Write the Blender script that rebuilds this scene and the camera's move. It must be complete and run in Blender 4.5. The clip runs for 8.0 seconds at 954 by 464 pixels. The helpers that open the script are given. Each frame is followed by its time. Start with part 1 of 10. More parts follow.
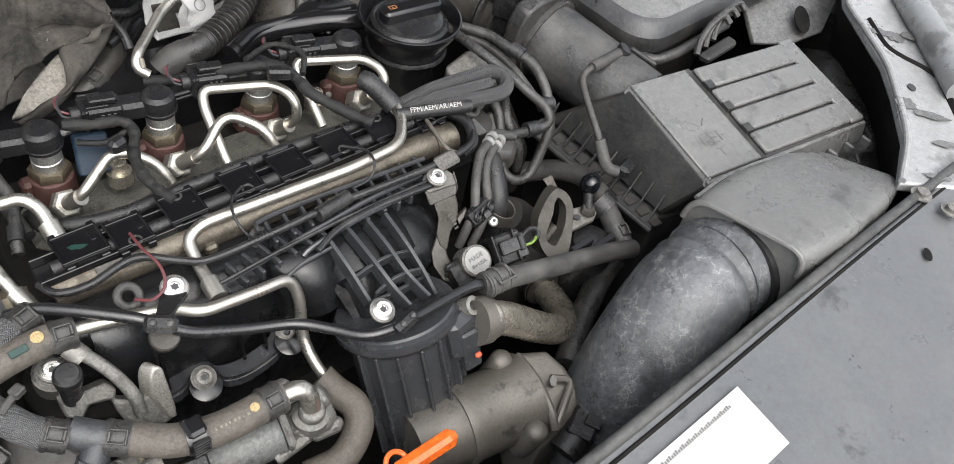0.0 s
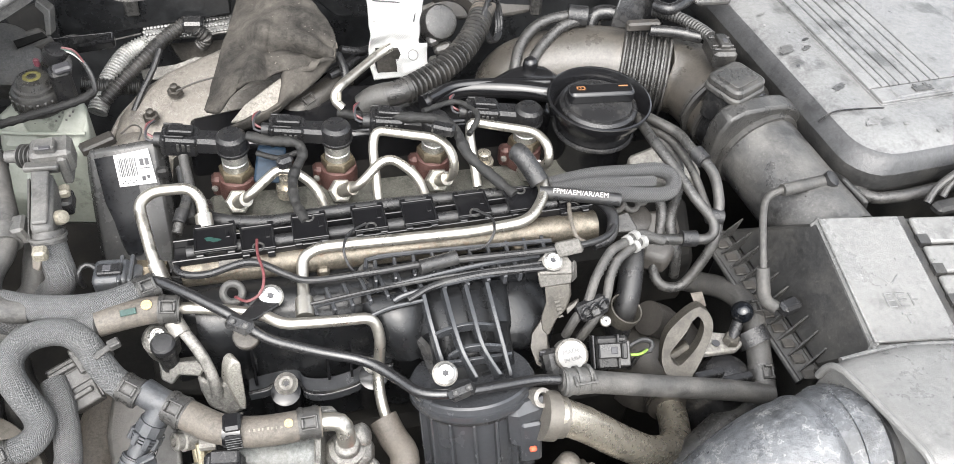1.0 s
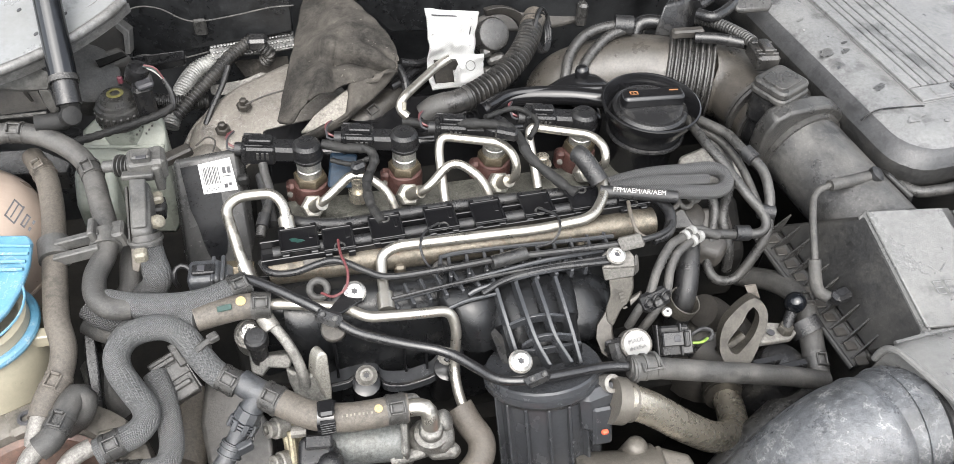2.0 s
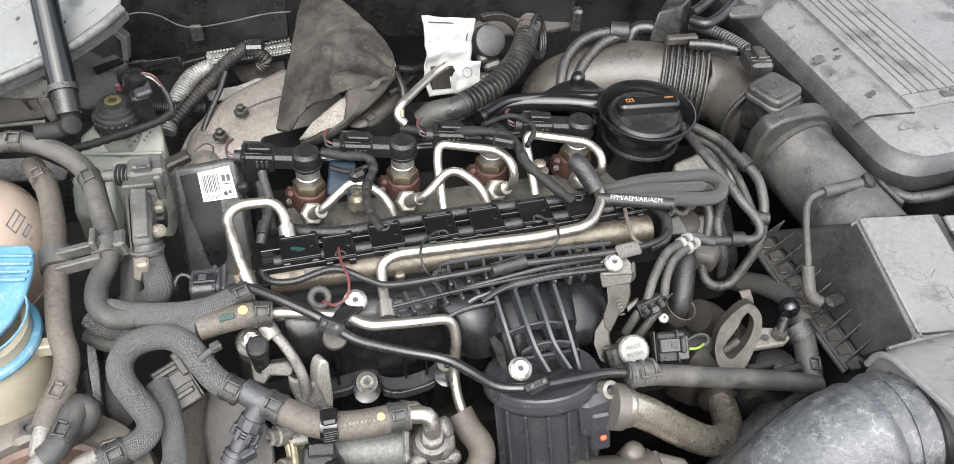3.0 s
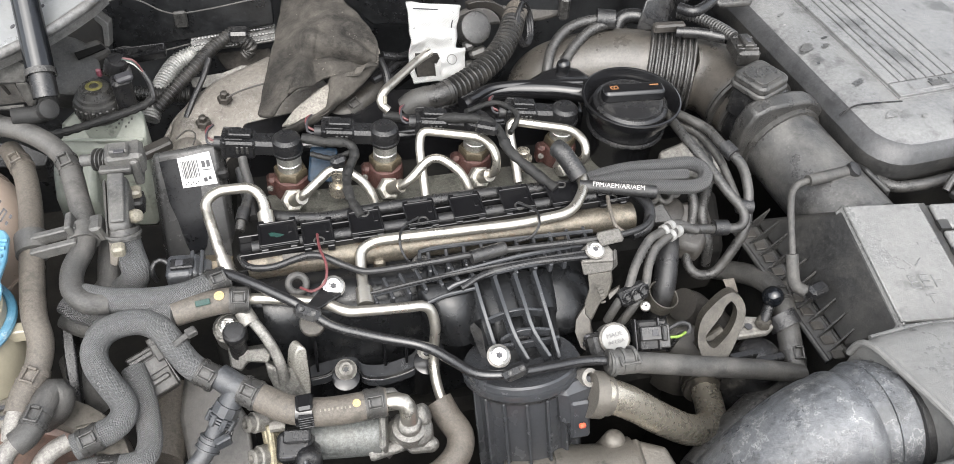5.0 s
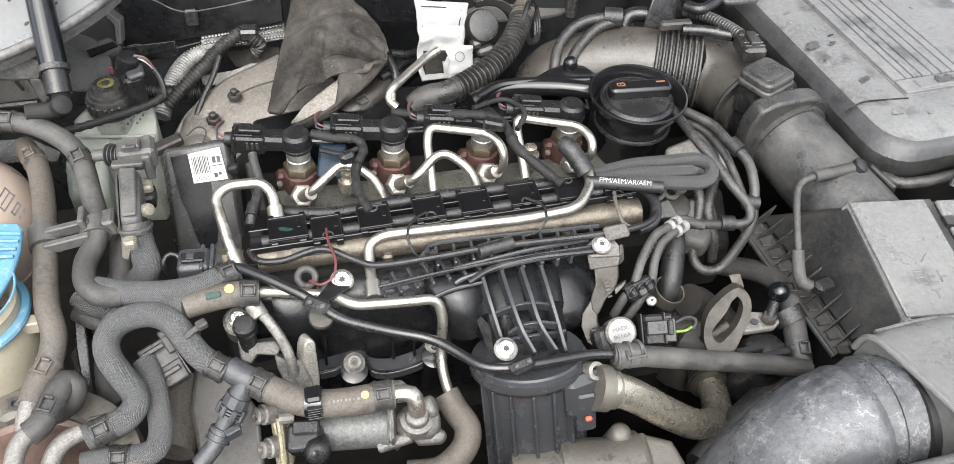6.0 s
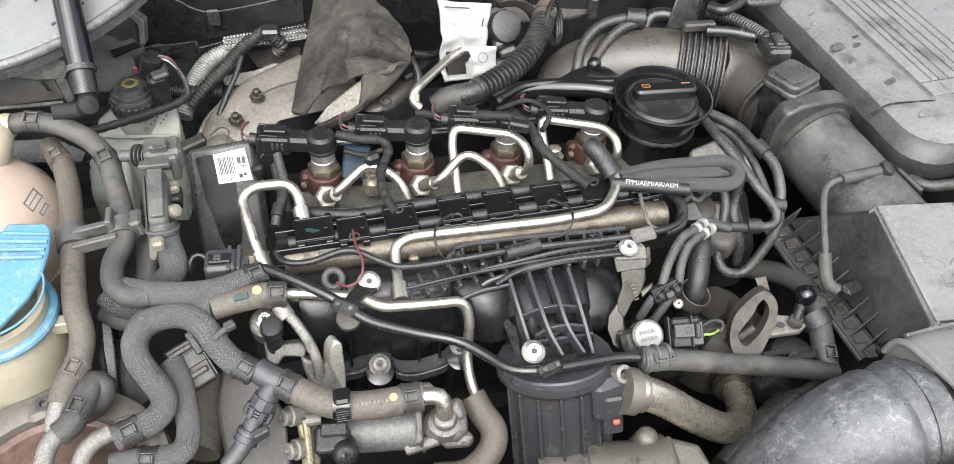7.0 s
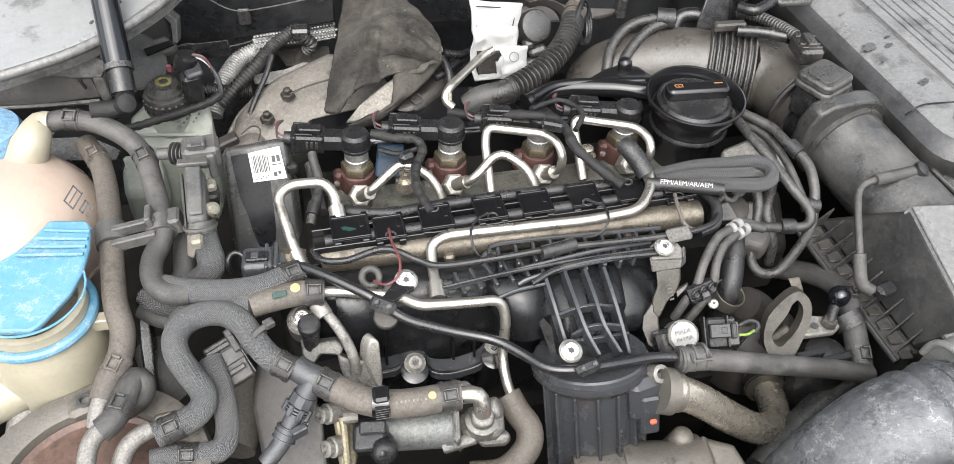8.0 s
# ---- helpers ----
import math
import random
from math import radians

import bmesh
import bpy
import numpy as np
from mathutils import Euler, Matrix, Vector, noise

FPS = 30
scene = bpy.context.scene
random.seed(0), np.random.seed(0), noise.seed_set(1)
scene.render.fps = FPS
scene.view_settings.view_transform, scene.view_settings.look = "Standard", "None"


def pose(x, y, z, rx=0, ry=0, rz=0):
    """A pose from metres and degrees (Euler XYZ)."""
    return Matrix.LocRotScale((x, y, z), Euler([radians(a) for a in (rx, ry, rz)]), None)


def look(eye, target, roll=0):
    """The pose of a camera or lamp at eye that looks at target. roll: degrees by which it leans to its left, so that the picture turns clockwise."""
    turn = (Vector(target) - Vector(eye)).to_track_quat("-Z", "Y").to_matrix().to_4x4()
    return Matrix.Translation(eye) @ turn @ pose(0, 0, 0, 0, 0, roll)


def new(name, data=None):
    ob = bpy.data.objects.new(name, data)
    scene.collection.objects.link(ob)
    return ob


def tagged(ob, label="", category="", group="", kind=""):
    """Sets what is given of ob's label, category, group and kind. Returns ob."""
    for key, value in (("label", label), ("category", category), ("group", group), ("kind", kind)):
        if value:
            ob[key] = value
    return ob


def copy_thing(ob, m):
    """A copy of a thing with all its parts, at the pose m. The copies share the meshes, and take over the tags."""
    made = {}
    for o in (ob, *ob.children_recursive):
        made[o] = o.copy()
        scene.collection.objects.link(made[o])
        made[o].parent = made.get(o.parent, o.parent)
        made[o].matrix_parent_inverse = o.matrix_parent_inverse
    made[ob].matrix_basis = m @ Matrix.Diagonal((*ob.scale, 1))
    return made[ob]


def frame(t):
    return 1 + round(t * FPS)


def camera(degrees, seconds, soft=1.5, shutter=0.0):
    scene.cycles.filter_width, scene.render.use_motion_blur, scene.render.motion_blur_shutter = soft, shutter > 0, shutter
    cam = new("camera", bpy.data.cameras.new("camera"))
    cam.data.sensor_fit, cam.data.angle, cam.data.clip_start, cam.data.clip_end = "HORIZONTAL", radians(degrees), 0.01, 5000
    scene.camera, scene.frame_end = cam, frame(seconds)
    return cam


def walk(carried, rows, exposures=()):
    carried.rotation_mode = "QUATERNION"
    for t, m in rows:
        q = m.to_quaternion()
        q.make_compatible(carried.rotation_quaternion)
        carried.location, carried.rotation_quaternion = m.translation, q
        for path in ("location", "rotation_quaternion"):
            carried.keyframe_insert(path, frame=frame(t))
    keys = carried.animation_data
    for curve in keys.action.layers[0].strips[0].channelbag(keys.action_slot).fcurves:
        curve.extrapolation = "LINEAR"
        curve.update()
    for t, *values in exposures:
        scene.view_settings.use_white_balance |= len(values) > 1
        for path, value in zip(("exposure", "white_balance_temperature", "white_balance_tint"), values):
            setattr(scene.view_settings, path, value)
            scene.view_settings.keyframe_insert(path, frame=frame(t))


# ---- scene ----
cam = camera(59.1, 8.0, soft=0.45)
PATH = [
    (0, (-0.197, -0.517, 1.326), (0.86, 0.371, -0.122), 14.5),
    (0.3, (-0.111, -0.539, 1.318), (0.554, 0.582, -0.199), 8.2),
    (0.5, (-0.071, -0.564, 1.338), (0.42, 0.648, -0.175), 6.6),
    (1, (-0.045, -0.576, 1.356), (0.375, 0.737, -0.093), 6.1),
    (1.5, (-0.08, -0.593, 1.37), (0.319, 0.757, -0.05), 4.8),
    (1.7, (-0.089, -0.603, 1.369), (0.293, 0.75, -0.054), 3.9),
    (3, (-0.106, -0.598, 1.383), (0.309, 0.736, -0.047), 4.6),
    (3.5, (-0.102, -0.594, 1.379), (0.299, 0.744, -0.053), 4.3),
    (4, (-0.096, -0.597, 1.375), (0.296, 0.741, -0.059), 4.1),
    (4.5, (-0.09, -0.6, 1.374), (0.303, 0.737, -0.061), 4.2),
    (4.7, (-0.089, -0.601, 1.375), (0.324, 0.726, -0.064), 4.8),
    (6, (-0.091, -0.612, 1.375), (0.304, 0.723, -0.061), 4.3),
    (6.5, (-0.099, -0.611, 1.375), (0.288, 0.728, -0.059), 4.2),
    (7, (-0.107, -0.605, 1.374), (0.274, 0.732, -0.064), 4.1),
    (7.5, (-0.121, -0.6, 1.373), (0.247, 0.739, -0.065), 3.9),
    (8, (-0.13, -0.601, 1.373), (0.233, 0.74, -0.066), 3.8),
]
walk(cam, [(t, look(eye, target, roll)) for t, eye, target, roll in PATH], [(0.0, 1.40), (0.5, 2.08), (1.0, 2.32), (1.7, 2.09), (3.0, 1.98), (8.0, 1.96)])

# ---- light ----
world = bpy.data.worlds.new("sky")
scene.world = world
world.use_nodes = True
wn = world.node_tree.nodes
sky = wn.new("ShaderNodeTexSky")
sky.sky_type = "NISHITA"
sky.sun_disc = False
sky.sun_elevation = radians(55)
sky.sun_rotation = radians(200)
sky.air_density, sky.dust_density = 1.2, 4.0
wn["Background"].inputs[1].default_value = 0.15
grey = wn.new("ShaderNodeHueSaturation")
grey.inputs["Saturation"].default_value = 0.3
world.node_tree.links.new(sky.outputs[0], grey.inputs["Color"])
world.node_tree.links.new(grey.outputs[0], wn["Background"].inputs[0])
sun = new("sun", bpy.data.lights.new("sun", "SUN"))
sun.data.energy, sun.data.angle, sun.data.color = 1.5, radians(80), (1.0, 0.985, 0.955)
sun.matrix_world = look((-0.5, -1.4, 3.0), (0, 0, 0.8))


# ---- materials ----
def material(name, color, rough=0.5, metal=0.0, dust=0.0, dust_color=(0.30, 0.28, 0.25), grain=60.0, bump=0.3, vary=0.65,
             weave=0.0, spec=0.5, rust=0.0, specks=0.45, stain=0.0, veins=0.0, weave_depth=0.35, plait=0.0):
    """A worn surface: base colour that varies at two scales, dust in blotches, fine relief; weave adds crossed threads, plait a herringbone braid."""
    m = bpy.data.materials.new(name)
    m.use_nodes = True
    n, l = m.node_tree.nodes, m.node_tree.links
    b = n["Principled BSDF"]
    co = n.new("ShaderNodeTexCoord")

    def noise_tex(scale, detail=4.0, roughness=0.6):
        t = n.new("ShaderNodeTexNoise")
        t.inputs["Scale"].default_value, t.inputs["Detail"].default_value = scale, detail
        t.inputs["Roughness"].default_value = roughness
        l.new(co.outputs["Object"], t.inputs["Vector"])
        return t.outputs["Fac"]

    def ramp(source, low, high, a=0.0, z=1.0):
        r = n.new("ShaderNodeMapRange")
        r.inputs[1].default_value, r.inputs[2].default_value = low, high
        r.inputs[3].default_value, r.inputs[4].default_value = a, z
        l.new(source, r.inputs[0])
        return r.outputs[0]

    def mix(fac, a, c):
        x = n.new("ShaderNodeMix")
        x.data_type = "RGBA"
        l.new(fac, x.inputs[0])
        for socket, v in ((x.inputs[6], a), (x.inputs[7], c)):
            if isinstance(v, tuple):
                socket.default_value = (*v, 1)
            else:
                l.new(v, socket)
        return x.outputs[2]

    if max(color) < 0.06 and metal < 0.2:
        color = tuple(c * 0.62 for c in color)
    fine, coarse = noise_tex(grain * 8, 6.0, 0.8), noise_tex(grain, 5.0)
    light = tuple(min(1, c * (1 + vary)) for c in color)
    deep = tuple(c * (1 - vary) for c in color)
    col = mix(ramp(fine, 0.3, 0.7), deep, light)
    rough_out = ramp(coarse, 0.3, 0.7, max(0.02, rough - 0.08), min(1, rough + 0.1))
    if rust:
        col = mix(ramp(noise_tex(grain * 2.2, 6.0, 0.75), 0.62 - 0.25 * rust, 0.78 - 0.2 * rust), col, (0.11, 0.05, 0.025))
    if stain:
        dark = tuple(c * 0.4 for c in color)
        col = mix(ramp(noise_tex(grain * 0.9, 7.0, 0.65), 0.60 - 0.1 * stain, 0.66 - 0.06 * stain, 0.0, 0.9), col, dark)
    if dust:
        blot = noise_tex(grain * 0.55, 8.0, 0.72)
        f = ramp(blot, 0.62 - 0.34 * dust, 0.88 - 0.2 * dust, 0.0, min(0.95, 0.25 + 0.6 * dust))
        speck = ramp(noise_tex(grain * 12, 3.0), 0.58, 0.70, 0.0, specks * dust)
        add = n.new("ShaderNodeMath")
        add.operation, add.use_clamp = "ADD", True
        l.new(f, add.inputs[0])
        l.new(speck, add.inputs[1])
        col = mix(add.outputs[0], col, dust_color)
        r2 = n.new("ShaderNodeMath")
        r2.operation, r2.use_clamp = "MULTIPLY_ADD", True
        l.new(add.outputs[0], r2.inputs[0])
        r2.inputs[1].default_value = 0.22
        l.new(rough_out, r2.inputs[2])
        rough_out = r2.outputs[0]
    if veins:
        # thin pale scuff lines, kept to some areas
        v = n.new("ShaderNodeMath")
        v.operation = "SUBTRACT"
        l.new(noise_tex(grain * 1.6, 5.0, 0.7), v.inputs[0])
        v.inputs[1].default_value = 0.5
        w = n.new("ShaderNodeMath")
        w.operation = "ABSOLUTE"
        l.new(v.outputs[0], w.inputs[0])
        k = n.new("ShaderNodeMath")
        k.operation = "MULTIPLY"
        l.new(ramp(w.outputs[0], 0.0, 0.022, 1.0, 0.0), k.inputs[0])
        l.new(ramp(noise_tex(grain * 1.1, 8.0, 0.8), 0.44, 0.56, 0.0, veins), k.inputs[1])
        col = mix(k.outputs[0], col, (0.42, 0.42, 0.41))
    height = fine
    if weave:
        uv = n.new("ShaderNodeTexCoord").outputs["UV"]
        waves = []
        for turn in (40, -40):
            mp = n.new("ShaderNodeMapping")
            mp.inputs["Rotation"].default_value = (0, 0, radians(turn))
            l.new(uv, mp.inputs[0])
            w = n.new("ShaderNodeTexWave")
            w.inputs["Scale"].default_value = weave
            l.new(mp.outputs[0], w.inputs[0])
            waves.append(w.outputs["Fac"])
        mx = n.new("ShaderNodeMath")
        mx.operation = "MAXIMUM"
        l.new(waves[0], mx.inputs[0])
        l.new(waves[1], mx.inputs[1])
        height = mx.outputs[0]
        col = mix(ramp(height, 0.35, 1.0), tuple(c * weave_depth for c in color), col)
    if plait:
        # slanted strokes whose lean turns over from one column of strands to the next
        sep = n.new("ShaderNodeSeparateXYZ")
        l.new(n.new("ShaderNodeTexCoord").outputs["UV"], sep.inputs[0])
        zig = n.new("ShaderNodeMath")
        zig.operation = "PINGPONG"
        l.new(sep.outputs[0], zig.inputs[0])
        zig.inputs[1].default_value = plait * 1.15
        total = n.new("ShaderNodeMath")
        total.operation = "ADD"
        l.new(zig.outputs[0], total.inputs[0])
        l.new(sep.outputs[1], total.inputs[1])
        times = n.new("ShaderNodeMath")
        times.operation = "MULTIPLY"
        l.new(total.outputs[0], times.inputs[0])
        times.inputs[1].default_value = 2 * math.pi / plait
        sine = n.new("ShaderNodeMath")
        sine.operation = "SINE"
        l.new(times.outputs[0], sine.inputs[0])
        height = ramp(sine.outputs[0], -1.0, 1.0)
        col = mix(ramp(height, 0.15, 0.75), tuple(c * weave_depth for c in color), col)
    bp = n.new("ShaderNodeBump")
    bp.inputs["Strength"].default_value = min(1.0, bump * (3 if weave or plait else 1.5))
    bp.inputs["Distance"].default_value = 0.001
    l.new(height, bp.inputs["Height"])
    l.new(bp.outputs[0], b.inputs["Normal"])
    l.new(col, b.inputs["Base Color"])
    l.new(rough_out, b.inputs["Roughness"])
    b.inputs["Metallic"].default_value = metal
    b.inputs["Specular IOR Level"].default_value = spec
    return m


M = dict(
    plastic=material("black_plastic", (0.017, 0.017, 0.018), 0.22, dust=0.38, dust_color=(0.070, 0.068, 0.063), bump=0.16, spec=0.4, vary=0.25, specks=0.3),
    clean=material("clean_black_plastic", (0.010, 0.010, 0.011), 0.14, dust=0.15, dust_color=(0.034, 0.033, 0.031), bump=0.06, spec=0.45, vary=0.25, specks=0.3),
    dusty=material("dusty_black_plastic", (0.044, 0.044, 0.044), 0.32, dust=0.55, dust_color=(0.145, 0.14, 0.13), grain=36, bump=0.45, stain=0.2),
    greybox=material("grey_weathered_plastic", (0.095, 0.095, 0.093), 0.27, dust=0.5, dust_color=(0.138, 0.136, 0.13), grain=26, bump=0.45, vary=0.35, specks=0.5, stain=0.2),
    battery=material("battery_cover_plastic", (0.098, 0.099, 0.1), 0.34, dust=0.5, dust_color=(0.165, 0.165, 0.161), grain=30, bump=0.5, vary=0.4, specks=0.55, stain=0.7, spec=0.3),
    rubber=material("dusty_rubber", (0.043, 0.042, 0.040), 0.52, dust=0.5, dust_color=(0.125, 0.118, 0.108), grain=55, bump=0.5, stain=0.25),
    rubber_dark=material("black_rubber", (0.018, 0.018, 0.019), 0.30, dust=0.32, dust_color=(0.062, 0.06, 0.055), grain=50, bump=0.4, spec=0.4, specks=0.4),
    rubber_brown=material("brown_dusty_rubber", (0.062, 0.054, 0.045), 0.6, dust=0.5, dust_color=(0.105, 0.094, 0.079), grain=60, bump=0.4, stain=0.25),
    braid=material("woven_hose_sleeve", (0.105, 0.107, 0.108), 0.6, dust=0.35, dust_color=(0.15, 0.145, 0.135), bump=0.5, weave_depth=0.55, plait=0.0014),
    braid_dark=material("dark_woven_sleeve", (0.062, 0.062, 0.063), 0.5, dust=0.2, dust_color=(0.1, 0.097, 0.09), bump=0.5, weave_depth=0.4, plait=0.0021),
    corrugated=material("dusty_corrugated_plastic", (0.0595, 0.054, 0.047), 0.3, dust=0.5, dust_color=(0.092, 0.082, 0.07), grain=50, bump=0.3, stain=0.25, specks=0.35),
    steel=material("zinc_plated_steel", (0.4, 0.38, 0.34), 0.3, 0.9, dust=0.2, dust_color=(0.19, 0.17, 0.135), grain=40, vary=0.12, bump=0.12, stain=0.2),
    bolt=material("bright_bolt_steel", (0.56, 0.55, 0.53), 0.3, 0.92, dust=0.25, dust_color=(0.22, 0.2, 0.17), grain=110, vary=0.2),
    brass=material("stained_fuel_rail_metal", (0.105, 0.093, 0.074), 0.38, 0.65, dust=0.5, dust_color=(0.052, 0.045, 0.035), grain=55, rust=0.22, stain=0.7),
    alu=material("cast_aluminium", (0.185, 0.18, 0.168), 0.36, 0.7, dust=0.35, dust_color=(0.1, 0.094, 0.082), grain=60, bump=0.7, stain=0.4),
    alu_dull=material("dull_cast_aluminium", (0.16, 0.154, 0.142), 0.45, 0.45, dust=0.5, dust_color=(0.125, 0.116, 0.1), grain=45, bump=0.45, stain=0.35),
    pipe_gold=material("tarnished_steel_pipe", (0.44, 0.405, 0.34), 0.27, 0.85, dust=0.1, dust_color=(0.14, 0.12, 0.09), grain=140, rust=0.1, bump=0.1, vary=0.18),
    injector=material("rusty_injector_body", (0.062, 0.028, 0.024), 0.42, 0.25, dust=0.35, dust_color=(0.095, 0.067, 0.055), grain=90, bump=0.5, stain=0.35),
    shield=material("dusty_heat_shield_steel", (0.158, 0.146, 0.13), 0.42, 0.3, dust=0.55, dust_color=(0.128, 0.114, 0.097), grain=34, bump=0.6, stain=0.45, veins=0.3, specks=0.25, vary=0.35),
    felt=material("black_felt", (0.03, 0.028, 0.0255), 0.95, dust=0.6, dust_color=(0.125, 0.114, 0.1), grain=30, bump=0.8, spec=0.15, specks=0.18),
    foil=material("aluminium_foil_cloth", (0.6, 0.6, 0.59), 0.34, 0.5, dust=0.25, dust_color=(0.45, 0.44, 0.42), grain=60, bump=0.35, vary=0.1, weave=260, weave_depth=0.72),
    cream=material("yellowed_clear_plastic", (0.215, 0.198, 0.15), 0.34, dust=0.35, dust_color=(0.17, 0.148, 0.115), grain=22, vary=0.1, bump=0.1, stain=0.2),
    tank=material("pinkish_translucent_plastic", (0.285, 0.228, 0.188), 0.32, dust=0.3, dust_color=(0.23, 0.188, 0.155), grain=14, vary=0.08, bump=0.08),
    reservoir=material("pale_green_grey_plastic", (0.205, 0.22, 0.192), 0.4, dust=0.5, dust_color=(0.13, 0.125, 0.105), grain=24, vary=0.12, stain=0.2),
    blue=material("light_blue_plastic", (0.058, 0.158, 0.232), 0.36, dust=0.5, dust_color=(0.19, 0.27, 0.315), grain=22, vary=0.15, veins=0.35, specks=0.1),
    blue_dark=material("blue_cap_plastic", (0.085, 0.165, 0.25), 0.4, dust=0.5, dust_color=(0.15, 0.2, 0.24), grain=30),
    silver_paint=material("silver_car_paint", (0.205, 0.212, 0.216), 0.3, 0.25, dust=0.5, dust_color=(0.16, 0.158, 0.15), grain=20, vary=0.1, bump=0.06, stain=0.25),
    grey_paint=material("dirty_grey_paint", (0.088, 0.091, 0.095), 0.32, 0.15, dust=0.55, dust_color=(0.12, 0.12, 0.119), grain=20, vary=0.15, bump=0.1, stain=0.2),
    # Near-black colour stands in for the deep shade of a packed bay.
    cavity=material("bay_shade_black", (0.009, 0.0088, 0.0083), 0.75, dust=0.45, dust_color=(0.03, 0.027, 0.023), grain=16, spec=0.12),
    black_paint=material("black_bulkhead_panel", (0.012, 0.0125, 0.0135), 0.28, dust=0.5, dust_color=(0.04, 0.042, 0.044), grain=18, spec=0.5, stain=0.3),
    asphalt=material("asphalt", (0.05, 0.05, 0.05), 0.9, dust=0.4, dust_color=(0.12, 0.11, 0.1), grain=8, bump=0.6),
    paper=material("white_paper_label", (0.37, 0.37, 0.36), 0.5, dust=0.15, grain=40, vary=0.06, bump=0.04),
    ink=material("dark_print", (0.04, 0.04, 0.045), 0.6, vary=0.1),
    grey_ink=material("grey_print", (0.10, 0.10, 0.10), 0.6, vary=0.2),
    white_ink=material("white_print", (0.3, 0.295, 0.285), 0.6, vary=0.3),
    orange=material("orange_plastic", (0.66, 0.105, 0.012), 0.35, dust=0.15, dust_color=(0.4, 0.12, 0.05), grain=40),
    orange_ink=material("orange_print", (0.19, 0.082, 0.03), 0.6, vary=0.3),
    red=material("red_wire", (0.085, 0.022, 0.024), 0.4, grain=60),
    green=material("yellow_green_wire", (0.12, 0.19, 0.03), 0.45),
    teal=material("green_mark", (0.008, 0.042, 0.034), 0.4, dust=0.3, dust_color=(0.02, 0.035, 0.03)),
    yellow=material("yellow_paint_mark", (0.26, 0.19, 0.085), 0.55, dust=0.35, dust_color=(0.2, 0.17, 0.12)),
    rustbrown=material("rusty_brown_cover", (0.075, 0.042, 0.032), 0.5, 0.2, dust=0.6, dust_color=(0.105, 0.085, 0.068), grain=20, stain=0.5),
    blue_black=material("dark_blue_plastic", (0.012, 0.026, 0.045), 0.45, dust=0.3, dust_color=(0.03, 0.05, 0.07), grain=30, spec=0.2),
)
M["scuffed"] = material("scuffed_black_rubber", (0.056, 0.059, 0.064), 0.28, dust=0.55, dust_color=(0.15, 0.155, 0.16), grain=24, bump=0.6, specks=0.3, stain=0.7, veins=0.35)
M["ink_gloss"] = material("glossy_black_lacquer", (0.006, 0.007, 0.009), 0.12, dust=0.12, dust_color=(0.1, 0.1, 0.1), grain=20, bump=0.02)
M["face_grey"] = material("pale_sensor_face", (0.18, 0.18, 0.174), 0.45, dust=0.3, dust_color=(0.135, 0.13, 0.122), grain=50, vary=0.12)
M["barrel_grey"] = material("grey_satin_paint", (0.082, 0.086, 0.084), 0.42, 0.2, dust=0.4, dust_color=(0.115, 0.108, 0.095), grain=50, bump=0.4, stain=0.25)
M["corroded"] = material("white_corroded_steel", (0.165, 0.158, 0.147), 0.38, 0.5, dust=0.4, dust_color=(0.11, 0.1, 0.088), grain=70, bump=0.6, stain=0.4)
M["yellow_alu"] = material("yellowed_cast_aluminium", (0.2, 0.178, 0.125), 0.5, 0.55, dust=0.4, dust_color=(0.13, 0.112, 0.08), grain=50, bump=0.35, stain=0.3)
M["actgrey"] = material("dusty_mid_grey_plastic", (0.056, 0.056, 0.055), 0.48, dust=0.6, dust_color=(0.125, 0.12, 0.11), grain=50, bump=0.4, stain=0.35)
M["yellow_dark"] = material("dull_yellow_print", (0.115, 0.105, 0.03), 0.5, dust=0.4, grain=40)
M["pink"] = material("pink_plastic", (0.09, 0.025, 0.035), 0.45)
M["silver_dirty"] = material("dirty_silver_paint", (0.105, 0.105, 0.104), 0.38, 0.2, dust=0.5, dust_color=(0.085, 0.08, 0.072), grain=24, stain=0.4)
M["foil_dim"] = material("dull_heat_foil", (0.135, 0.135, 0.132), 0.36, 0.7, dust=0.35, dust_color=(0.09, 0.086, 0.078), grain=50)
M["silver_duct"] = material("silver_fabric_duct", (0.3, 0.3, 0.29), 0.45, 0.4, dust=0.4, dust_color=(0.2, 0.187, 0.165), grain=60, stain=0.3)
M["pipe_dull"] = material("dull_brown_steel", (0.036, 0.033, 0.029), 0.36, 0.4, dust=0.45, dust_color=(0.062, 0.055, 0.046), grain=60, stain=0.35)
M["timing_grey"] = material("dusty_timing_plastic", (0.05, 0.048, 0.045), 0.5, dust=0.6, dust_color=(0.082, 0.076, 0.067), grain=25, bump=0.4, stain=0.2, specks=0.2)

